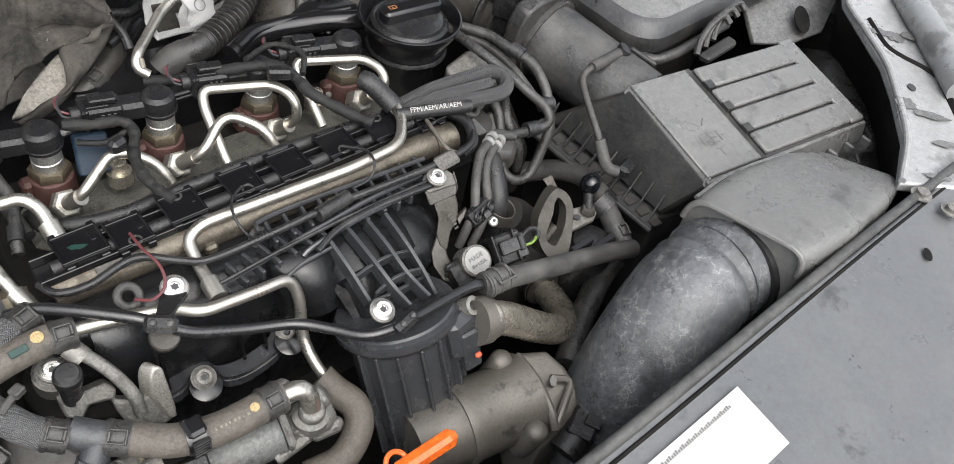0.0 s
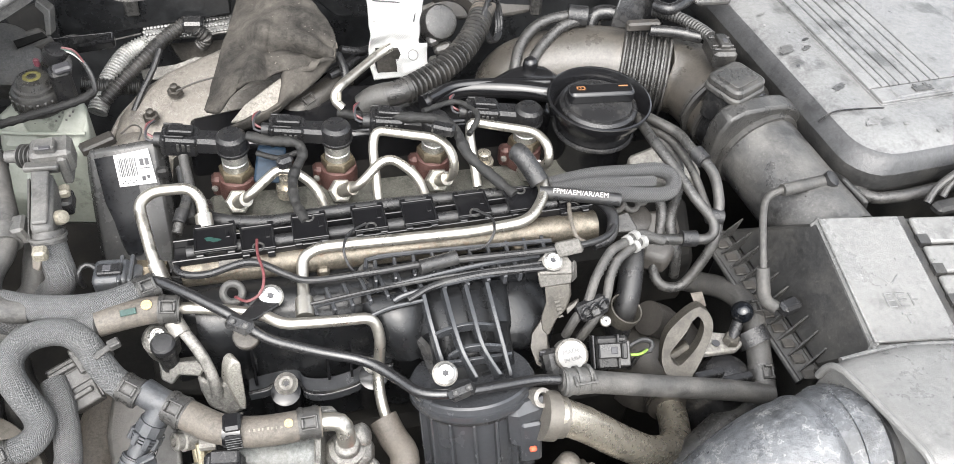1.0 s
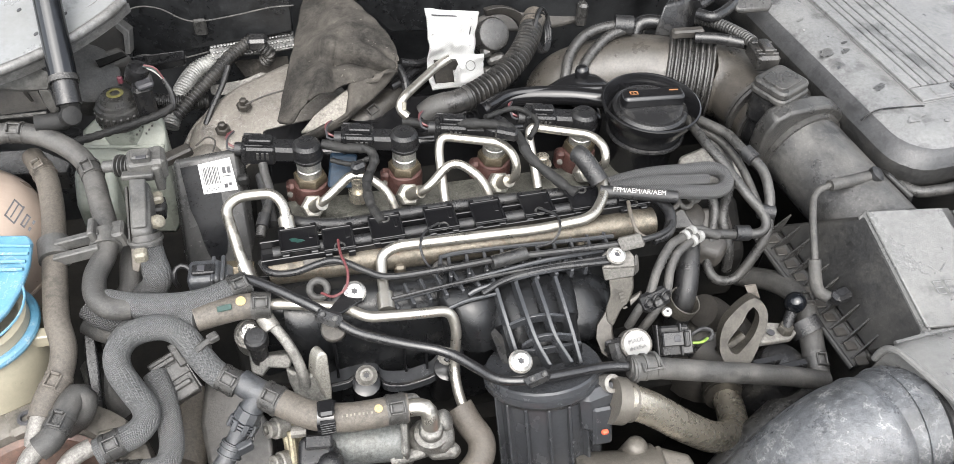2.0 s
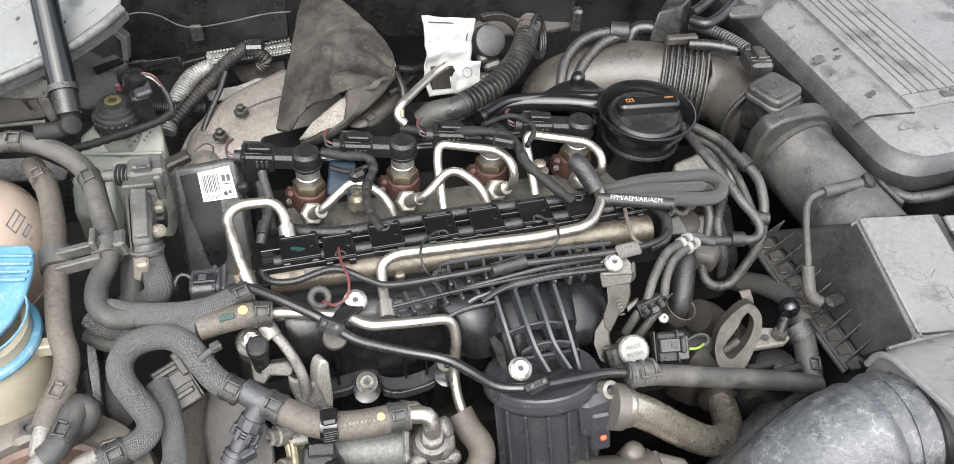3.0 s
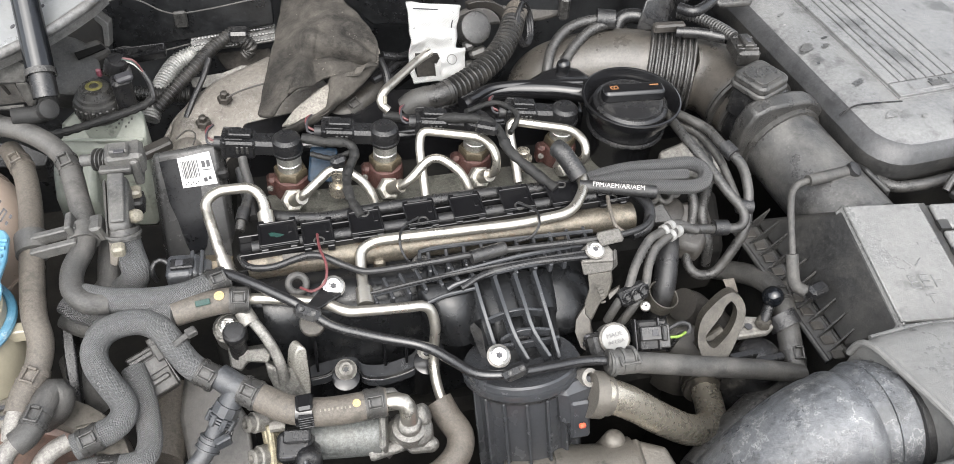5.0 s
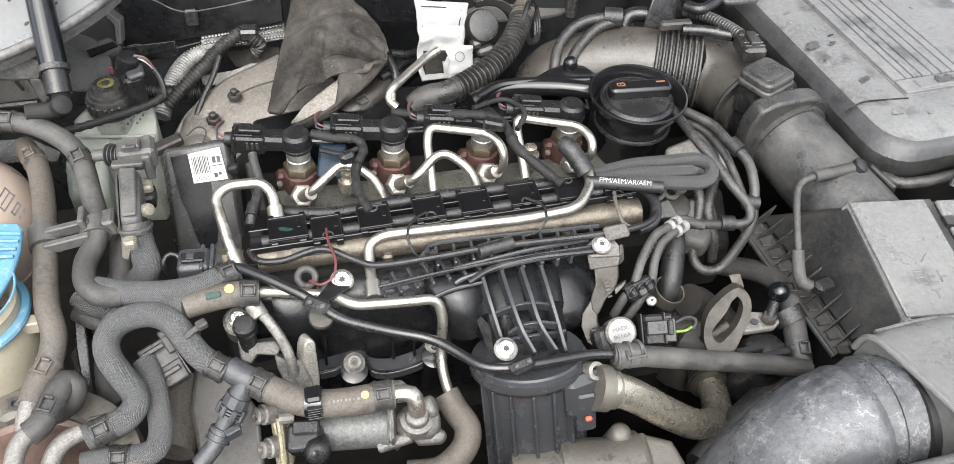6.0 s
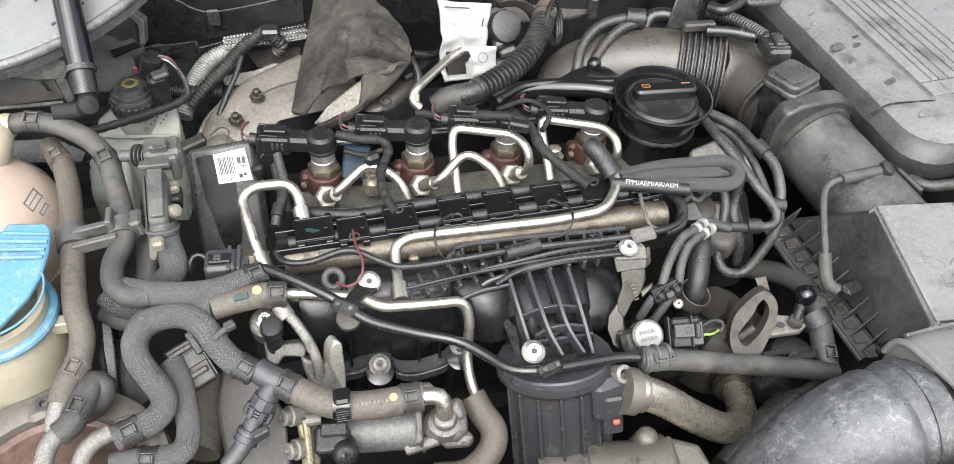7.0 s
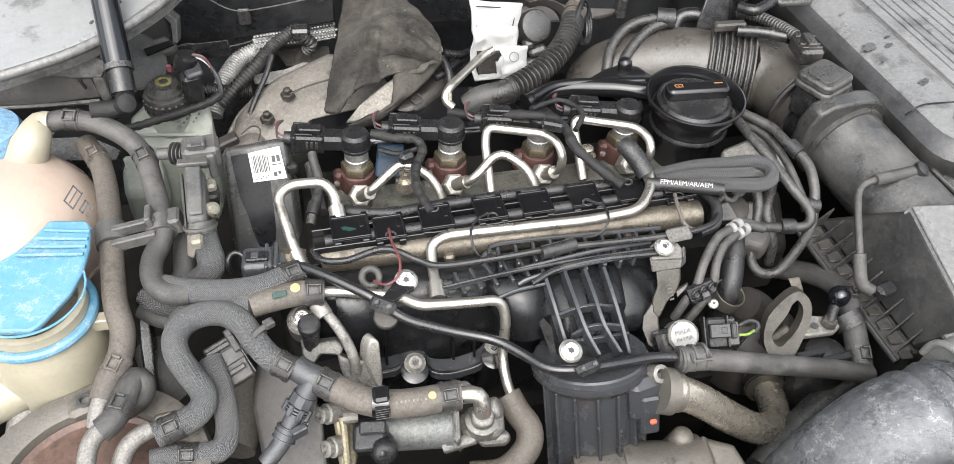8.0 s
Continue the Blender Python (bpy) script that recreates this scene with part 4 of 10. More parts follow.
rear_bracket()
for k, run in enumerate(([(0.3506, 0.1338, 0.8920), (0.3625, 0.1212, 0.8940), (0.3851, 0.1319, 0.8960), (0.4104, 0.1539, 0.8960)], [(0.3594, 0.1510, 0.8900), (0.3741, 0.1584, 0.8920), (0.3958, 0.1764, 0.8920)], [(0.2938, 0.1599, 0.8500), (0.2980, 0.1655, 0.8620), (0.3094, 0.1663, 0.8660), (0.3233, 0.1603, 0.8660), (0.3309, 0.1478, 0.8620)])):
    solid("rear_cable", Geo().tube(run, .0062 if k < 2 else .0085, sides=12), "plastic", "dusty black cable behind the intake hose", "cable", "cables behind the intake hose")
solid("hinge_plate", Geo().prism([(0.3860, 0.1411, 0.8950), (0.4220, 0.1400, 0.8970), (0.4400, 0.1329, 0.8950), (0.4341, 0.1268, 0.8900), (0.3972, 0.1274, 0.8900)], (0, 0, .006)), "duct_grey", "dusty black locking plate at the battery cover's edge", "plate", bevel=.002)


# ---- injectors, fuel rail and its pipes ----
def injector():
    """Built with its axis through the origin; z = 0 lies at the bright collar."""
    i = thing("injector", (0, 0, 0), "rust-brown diesel injector with bright collar and black electrical plug", "injector", "injectors on the cylinder head")
    part("body", Geo().lathe([(.0160, -.070), (.0165, -.044), (.0172, -.042), (.0172, -.024), (.0162, -.019), (.0145, -.018)], (0, 0, 0), sides=24), "injector", i)
    part("hex", Geo().lathe([(.0135, -.019), (.0152, -.018), (.0155, -.0175), (.0155, -.011), (.0145, -.0095), (.010, -.009)], (0, 0, 0), sides=6), "hex_brown", i, "oily brown hex")
    part("collar", Geo().lathe([(.0112, -.011), (.0112, -.002), (.0106, -.0015), (.0106, .000), (.0112, .0005), (.0112, .013)], (0, 0, 0), sides=24), "collar", i, "bright steel collar")
    part("cap", Geo().lathe([(.0122, .009), (.0134, .0095), (.0138, .011), (.0134, .020), (.0128, .0245), (.010, .0275), (.002, .028)], (0, 0, 0), sides=24), "plug_black", i, "black plastic cap")
    part("cap_ring", Geo().torus((0, 0, .013), (0, 0, 1), .0136, .0008, 28, 6), "plug_black", i)
    part("boss", Geo().box((-.018, .002, -.030), (.010, .013, .022), ch=.003), "injector", i)
    part("boss_screw", Geo().lathe([(.0025, 0), (.003, .002), (.001, .0025)], (-.020, -.005, -.028), (-.4, -1, .3), sides=10), "alu_dull", i)
    part("inlet_nut", Geo().lathe([(.0095, -.014), (.0108, -.010), (.0112, -.002), (.0112, .002), (.0095, .004), (.0065, .0045)], (-.001, -.0305, -.0235), (.10, -.72, .62), sides=6), "pale_nut", i, "pale plated inlet nut")
    p, q = V(-.006, .004, .015), V(-.048, .010, .018)
    ax = q - p
    part("neck", Geo().box(p.lerp(q, .3), (.026, .018, .016), x=ax, ch=.003), "plug_black", i)
    plug = part("plug", Geo().box(p.lerp(q, .86), (.030, .022, .019), x=ax, ch=.002), "plug_black", i, "black plug")
    part("latch", Geo().box(p.lerp(q, .80) + V(0, 0, .012), (.020, .010, .005), x=ax, ch=.001), "plug_black", plug)
    for k in (-1, 1):
        part("ridge", Geo().box(p.lerp(q, .95) + V(0, k * .008, .0105), (.016, .002, .003), x=ax, ch=.0004), "plug_black", plug)
    for k in (0, 1, 2):
        part("moulded_mark", Geo().box(p.lerp(q, .70 + .10 * k) + V(0, -.0112, .001), (.0025, .0008, .008), x=ax, ch=.0003), "duct_grey", plug)
    part("lip", Geo().box(p.lerp(q, 1.13), (.003, .0235, .0205), x=ax, ch=.001), "plug_black", plug)
    part("grommet", Geo().tube([p.lerp(q, 1.2), p.lerp(q, 1.36)], .0062, sides=12), "rubber_dark", plug)
    for k in (-1, 1):
        part("wire", Geo().tube([p.lerp(q, 1.34) + V(0, k * .002, 0), p.lerp(q, 1.50) + V(0, k * .004, .003), p.lerp(q, 1.58) + V(.004, .012 + k * .002, .004), p.lerp(q, 1.45) + V(.004, .022, .002)], .0011, sides=6),
             "red" if k > 0 else "ink", plug, "thin red wire" if k > 0 else "thin dark wire")
    return i


first = injector()
AT = [(-.0885, 0.000, .8535), (.0005, .000, .8535), (.0885, .000, .8535), (.1765, .000, .8535)]
for k in (1, 2, 3):
    copy_thing(first, pose(*AT[k]))
first.matrix_world = pose(*AT[0])


def fuel_rail():
    r = thing("fuel_rail", (0.0328, -0.1179, 0.8300), "stained bronze-coloured steel fuel rail tube along the engine", "fuel rail")
    p, q = V((-0.1322, -0.1216, 0.8480)), V((0.1971, -0.1272, 0.8520))
    part("tube", Geo().tube([p, q], .0115, sides=24, step=.02), "brass", r)
    part("end_cap", Geo().tube([q - (q - p).normalized() * .018, q + (q - p).normalized() * .004], .0128, sides=24), "brass", r)
    for k in (.32, .62, .80):
        m = p.lerp(q, k)
        part("mount", Geo().box(m + V(0, -.010, -.004), (.010, .012, .012), x=q - p, ch=.002), "brass", r)
    part("sticker", Geo().box(p.lerp(q, .13) + V(0, -.006, .0105), (.030, .008, .0008), x=q - p, z=(0, -.5, .85), ch=.0003), "pipe_dull", r, "small worn paper strip")
    return r


fuel_rail()


def fuel_pipe(pts, nuts, r=.0042, bend=.016, label="bent plated steel injection pipe with pale end nut"):
    g = Geo().tube(pts, r, bend=bend, sides=14, step=.003)
    mid = V(pts[0])
    t = thing("fuel_pipe", mid, label, "fuel pipe", "high-pressure fuel pipes")
    part("pipe", g, "steel", t)
    for a, b in nuts:
        a, b = V(a), V(b)
        d = (b - a).normalized()
        part("sleeve", Geo().tube([a, a + d * .016], r * 1.5, sides=14), "steel", t)
    return t


def from_nut(k):
    return V(AT[k]) + V(-.0005, -.0325, -.0215)


fuel_pipe([from_nut(0), V((-0.0817, -0.0433, 0.8450)), (-0.0522, -0.0304, 0.8640), (-0.0391, -0.0339, 0.8620), (-0.0234, -0.0437, 0.8520), (-0.0178, -0.0550, 0.8380)], [(from_nut(0), (-0.0796, -0.0447, 0.8460))])
fuel_pipe([from_nut(1), V((0.0122, -0.0475, 0.8480)), (0.0409, -0.0299, 0.8680), (0.0638, -0.0513, 0.8580), (0.0693, -0.0631, 0.8420)], [(from_nut(1), (0.0141, -0.0462, 0.8480))])
fuel_pipe([from_nut(2), (0.0972, -0.0490, 0.8520), (0.0967, -0.0445, 0.8720), (0.0886, -0.0261, 0.8760), (0.0342, -0.0068, 0.8760), (0.0298, -0.0175, 0.8680), (0.0288, -0.0555, 0.8380)], [(from_nut(2), (0.0960, -0.0513, 0.8520))])
fuel_pipe([from_nut(3), (0.1808, -0.0565, 0.8620), (0.1818, -0.0480, 0.8740), (0.1752, -0.0296, 0.8760), (0.1197, -0.0072, 0.8760), (0.1172, -0.0157, 0.8700), (0.1172, -0.0569, 0.8420)], [(from_nut(3), (0.1808, -0.0548, 0.8620))])
fuel_pipe([(0.1629, -0.0866, 0.8780), (0.1603, -0.1074, 0.8740), (0.1408, -0.1323, 0.8720), (0.0932, -0.1347, 0.8700), (-0.0283, -0.1278, 0.8660), (-0.0420, -0.1307, 0.8600), (-0.0437, -0.1497, 0.8530), (-0.0450, -0.1824, 0.8510)], [((-0.0450, -0.1824, 0.8510), (-0.0445, -0.1733, 0.8520))], bend=.014, r=.0046)
fuel_pipe([(-0.1473, -0.1262, 0.8460), (-0.1537, -0.1084, 0.8560), (-0.1624, -0.0635, 0.8720), (-0.1506, -0.0557, 0.8760), (-0.1225, -0.0563, 0.8760), (-0.1147, -0.0650, 0.8700), (-0.1132, -0.0909, 0.8560)], [((-0.1473, -0.1262, 0.8460), (-0.1510, -0.1157, 0.8500)), ((-0.1131, -0.0895, 0.8560), (-0.1139, -0.0802, 0.8600))], bend=.014, r=.0046)

solid("rubber_sleeve", Geo().tube([(0.1435, -0.0715, 0.8930), (0.1465, -0.0778, 0.8930), (0.1542, -0.0877, 0.8840), (0.1590, -0.0964, 0.8780)], .0085, sides=16), "rubber_dark", "black rubber sleeve over the fuel pipe's end", "sleeve")


def cable_duct():
    d = thing("cable_duct", (0.0240, -0.1057, 0.8500), "black plastic cable duct with snap covers over the fuel rail", "cable duct")
    p, q = V((-0.1374, -0.1132, 0.8600)), V((0.2007, -0.1068, 0.8620))
    x = (q - p)
    length = x.length
    x.normalize()
    part("channel", Geo().box((p + q) / 2 + V(0, 0, -.006), (length, .020, .008), x=x, ch=.001), "clean", d)
    for s in (-1, 1):
        part("wall", Geo().box((p + q) / 2 + V(0, s * .0105, -.001), (length, .002, .013), x=x, ch=.0005), "clean", d)
    part("cable", Geo().tube([p + V(0.01, 0, .001), q + V(-.01, 0, .001)], .0055, sides=12, step=.02), "rubber_dark", d, "taped black cable bundle")
    for cx, cy, w in ((488, 398, .032), (556, 398, .026), (632, 380, .028), (722, 364, .027), (798, 352, .028), (880, 342, .028), (958, 330, .030), (1030, 328, .026)):
        c = CLIPS[(cx, cy)]
        lid = part("cover", Geo().box(c, (w, .026, .003), x=x, ch=.0008), "lid_black", d, "glossy black snap cover")
        y = V(0, 0, 1).cross(x)
        rim = Geo()
        for s in (-1, 1):
            rim.box(c + x * (s * (w / 2 - .001)) + V(0, 0, .0018), (.0018, .026, .0022), x=x, ch=.0004)
            rim.box(c + y * (s * .0121) + V(0, 0, .0018), (w, .0018, .0022), x=x, ch=.0004)
        part("rim", rim, "lid_black", lid)
        if cx not in (488, 798):
            part("notch", Geo().torus(c + y * (-.010 if cx != 632 and cx != 958 else .010) + V(0, 0, .002), (0, 0, 1), .0040, .0009, 16, 6), "duct_grey", lid)
        part("latch_slot", Geo().box(c + x * (w * .30) + y * .004 + V(0, 0, .0016), (.0030, .010, .0006), x=x, ch=.0002), "lid_black", lid)
        for s in (-1, 1):
            part("tab", Geo().box(c + x * (s * w * .36) + V(0, -.0145, -.002), (.006, .004, .006), x=x, ch=.0006), "clean", lid)
            part("foot", Geo().box(c + x * (s * w * .40) + V(0, .0145, -.001), (.005, .004, .006), x=x, ch=.0006), "clean", lid)
    blotch(d, CLIPS[(488, 398)] + V(-.002, -.002, .0016), .007, .0022, "teal", 21, -.3, "faint green smear")
    return d


CLIPS = {(488, 398): V((-0.1054, -0.1063, 0.8660)), (556, 398): V((-0.0737, -0.1115, 0.8660)), (632, 380): V((-0.0331, -0.1073, 0.8670)), (722, 364): V((0.0141, -0.1052, 0.8670)),
         (798, 352): V((0.0548, -0.1045, 0.8670)), (880, 342): V((0.0995, -0.1029, 0.8670)), (958, 330): V((0.1431, -0.1042, 0.8680)), (1030, 328): V((0.1841, -0.1061, 0.8650))}
cable_duct()
solid("rear_conduit", Geo().tube([(-0.1165, -0.0360, 0.8350), (-0.1089, -0.0681, 0.8500), (-0.0674, -0.0819, 0.8530), (-0.0247, -0.0793, 0.8530), (0.0627, -0.0796, 0.8550), (0.1530, -0.0835, 0.8560)], .0062, sides=14), "rubber_dark", "black cable conduit behind the cable duct", "conduit")


# ---- intake manifold and what is bolted to it ----
WALL_BACK = 0.013


def manifold():
    m = thing("intake_manifold", (0.02, -0.17, 0.66), "black moulded plastic intake manifold with ribbed throat", "intake manifold")
    prof = ((-.105, .70), (-.105, .826), (-.118, .842), (-.150, .846), (-.158, .840), (-.162, .822), (-.164, .775), (-.164, .70))
    secs = []
    for x, k in ((-.150, .90), (-.146, 1.0), (-.02, 1.0), (.165, 1.0), (.169, .92)):
        secs.append([(x, y if k == 1 else -.14 + (y + .14) * k, z if k == 1 else .76 + (z - .76) * k) for y, z in prof])
    part("plenum", Geo().loft(secs), "manifold", m, bevel=.004)
    # moulded front wall with rounded bulges that meet in creases
    creases = [V((-0.1248, -0.1620, 0.8100)).x, V((-0.0865, -0.1696, 0.8100)).x, V((0.0133, -0.1895, 0.8100)).x, V((0.0547, -0.1977, 0.8100)).x]
    secs = []
    for (xa, xb), n in zip(zip(creases, creases[1:]), (10, 18, 8)):
        for i in range(n + 1):
            x = xa + (xb - xa) * i / n
            d = -.006 * abs(math.sin(math.pi * i / n)) ** .55
            secs.append([(x + 1e-5 * i, y + WALL_BACK + d * f, z) for y, z, f in ((-.140, .70, 0), (-.140, .842, 0), (-.162, .846, .1), (-.173, .842, .5), (-.180, .832, .85), (-.183, .815, 1), (-.184, .79, 1), (-.184, .70, 1))])
    part("front_wall", Geo().loft(secs), "manifold", m, "smooth black bulged wall", angle=50)
    # scalloped lower flange round the bolts
    run = flowing([V((-0.0956, -0.1854, 0.7720)), V((-0.0801, -0.1843, 0.7730)), V((-0.0727, -0.1803, 0.7760)), V((-0.0637, -0.1791, 0.7780)), V((-0.0561, -0.1837, 0.7760)), V((-0.0513, -0.1919, 0.7720)), V((-0.0353, -0.1957, 0.7710)), V((-0.0114, -0.1938, 0.7740)), V((-0.0012, -0.1878, 0.7770)), V((0.0061, -0.1835, 0.7780)), V((0.0203, -0.1825, 0.7780))], 6)
    g = Geo().loft([[p + V(0, .012, 0), p + V(0, -.004, -.001), p + V(0, -.005, -.009), p + V(0, .012, -.009)] for p in run])
    part("lower_flange", g, "barrel_plastic", m, bevel=.001)
    part("flange_lip", Geo().tube([p + V(0, -.003, .0006) for p in run], .0012, sides=6), "plastic", m)
    for p in ((-0.0896, -0.1793, 0.7900), (-0.0331, -0.1844, 0.7900), (-0.0150, -0.1848, 0.7900)):
        q = V(p)
        part("web", Geo().prism([q + V(0, .002, .024), q + V(0, -.006, -.014), q + V(0, .006, -.014)], (.0022, 0, 0)), "clean", m)
    # louvred top edge with webs
    a, b = V((-0.0403, -0.1749, 0.8530)), V((0.0409, -0.1673, 0.8590))
    for i in range(6):
        p = a.lerp(b, i / 6)
        part("short_rib", Geo().box(p + V(.002, .004, -.005), (.003, .024, .010), x=(1, .2, 0), ch=.0008), "barrel_plastic", m)
    part("long_rib", Geo().tube([a, b], .0020, sides=8, step=.02), "barrel_plastic", m)
    a, b = V((0.0044, -0.1486, 0.8580)), V((0.1564, -0.1455, 0.8600))
    part("back_rib", Geo().tube([a, a.lerp(b, .1) + V(0, .010, 0), b], .0020, sides=8, step=.01), "barrel_plastic", m)
    for i in range(10):
        p = a.lerp(b, (i + .5) / 10)
        part("short_rib", Geo().box(p + V(0, -.004, -.004), (.003, .022, .010), x=(1, -.1, 0), ch=.0008), "barrel_plastic", m)
    # throat: a wide arched duct that falls forward to the flange
    mids = [p + V(0, .004, -.011) for p in (V((0.0763, -0.1667, 0.8460)), V((0.0757, -0.1877, 0.8450)), V((0.0759, -0.2030, 0.8400)), V((0.0773, -0.2032, 0.8360)), V((0.0783, -0.2208, 0.8260)), V((0.0806, -0.2338, 0.8080)))]
    wide = (.040, .038, .036, .033, .032, .031)
    secs = []
    for c, w in zip(mids, wide):
        secs.append([c + V(w * math.cos(radians(180 * k / 12)), 0.0, 0) + V(.0, -.25, .6) * (.026 * math.sin(radians(180 * k / 12))) for k in range(13)]
                    + [c + V(-w, 0, -.03), c + V(w, 0, -.03)])
    part("throat", Geo().loft(secs), "manifold", m, angle=60)
    for pts in ([(0.0443, -0.1803, 0.8580), (0.0460, -0.2051, 0.8500), (0.0506, -0.2270, 0.8320)], [(0.0598, -0.1817, 0.8630), (0.0608, -0.2121, 0.8590), (0.0641, -0.2329, 0.8500), (0.0721, -0.2477, 0.8360)],
                [(0.0768, -0.1811, 0.8630), (0.0772, -0.2069, 0.8600), (0.0795, -0.2308, 0.8510), (0.0905, -0.2471, 0.8340)], [(0.0942, -0.1791, 0.8600), (0.0946, -0.2053, 0.8540), (0.0968, -0.2274, 0.8420), (0.1001, -0.2445, 0.8260)]):
        fin = flowing([V(p) for p in pts], 5)
        g = Geo()
        g.loft([[p + V(-.0016, 0, 0), p + V(.0016, 0, 0), p + V(.0020, .004, -.012), p + V(-.0020, .004, -.012)] for p in fin])
        part("throat_rib", g, "barrel_plastic", m, bevel=.0006)
    for pts in ([(0.0475, -0.2103, 0.8460), (0.0594, -0.2130, 0.8550), (0.0739, -0.2137, 0.8570), (0.0940, -0.2111, 0.8480)], [(0.0548, -0.2263, 0.8380), (0.0656, -0.2283, 0.8490), (0.0801, -0.2290, 0.8500), (0.0994, -0.2263, 0.8400)]):
        bar = flowing([V(p) for p in pts], 5)
        g = Geo()
        g.loft([[p + V(0, .0014, 0), p + V(0, -.0014, 0), p + V(0, 0, -.010), p + V(0, .003, -.010)] for p in bar])
        part("cross_rib", g, "barrel_plastic", m, bevel=.0005)
    for pts, r in (([(0.0098, -0.1708, 0.8570), (0.0406, -0.1681, 0.8600), (0.0936, -0.1632, 0.8620), (0.1412, -0.1611, 0.8620)], .0022), ([(0.0220, -0.1801, 0.8530), (0.0332, -0.1785, 0.8570), (0.0799, -0.1746, 0.8610), (0.1378, -0.1719, 0.8600)], .0022)):
        part("long_rib", Geo().tube(pts, r, sides=8), "barrel_plastic", m)
    for px in ((0.0430, -0.1715, 0.8580), (0.0594, -0.1709, 0.8590), (0.0773, -0.1712, 0.8600), (0.0940, -0.1696, 0.8600), (0.1081, -0.1683, 0.8600), (0.1207, -0.1672, 0.8600)):
        part("short_rib", Geo().box(V(px) + V(.001, 0, -.005), (.0035, .016, .010), x=(1, .2, 0), ch=.0008), "barrel_plastic", m)
    part("bulge", Geo().lathe([(.001, -.04), (.030, -.03), (.032, -.014), (.027, -.006), (.014, -.002), (.001, -.001)], (0.1251, -0.1835, 0.8260), (.1, -.5, .85), 26), "manifold", m, angle=70)
    # shoulder that swells from the plenum into the throat
    secs = []
    for k in range(9):
        w = math.pi * k / 8
        a = V((-0.0020, -0.1830, 0.8500)).lerp(V((0.0480, -0.1800, 0.8520)), k / 8)
        b = V((0.0030, -0.1830, 0.8000)).lerp(V((0.0490, -0.2010, 0.8120)), k / 8)
        h = math.sin(w)
        secs.append([a + V(0, .020, -.004), a + V(0, .006, .001 + .003 * h), a.lerp(b, .25) + V(0, -.010, .006) * h, a.lerp(b, .6) + V(0, -.016, .004) * h, b + V(0, -.012, 0) * h, b + V(0, .03, -.01)])
    part("shoulder", Geo().loft(secs), "manifold", m, "rounded shoulder beside the throat", angle=75)
    part("shoulder_lip", Geo().tube([(-0.0120, -0.1910, 0.8490), (0.0010, -0.1900, 0.8510), (0.0180, -0.1860, 0.8530), (0.0440, -0.1840, 0.8540)], .0016, sides=8), "barrel_plastic", m)
    bar = flowing([V(p) for p in ((0.0500, -0.2250, 0.8290), (0.0640, -0.2320, 0.8380), (0.0830, -0.2320, 0.8380), (0.1050, -0.2270, 0.8300))], 5)
    part("cross_rib", Geo().loft([[p + V(0, .0014, 0), p + V(0, -.0014, 0), p + V(0, 0, -.010), p + V(0, .003, -.010)] for p in bar]), "barrel_plastic", m, bevel=.0005)
    # side gusset left of the throat
    part("gusset", Geo().prism([(0.0347, -0.1996, 0.8300), (0.0409, -0.2064, 0.8250), (0.0544, -0.2308, 0.8000), (0.0487, -0.2318, 0.7900)], (.004, .002, 0)), "plastic", m)
    return m


manifold()


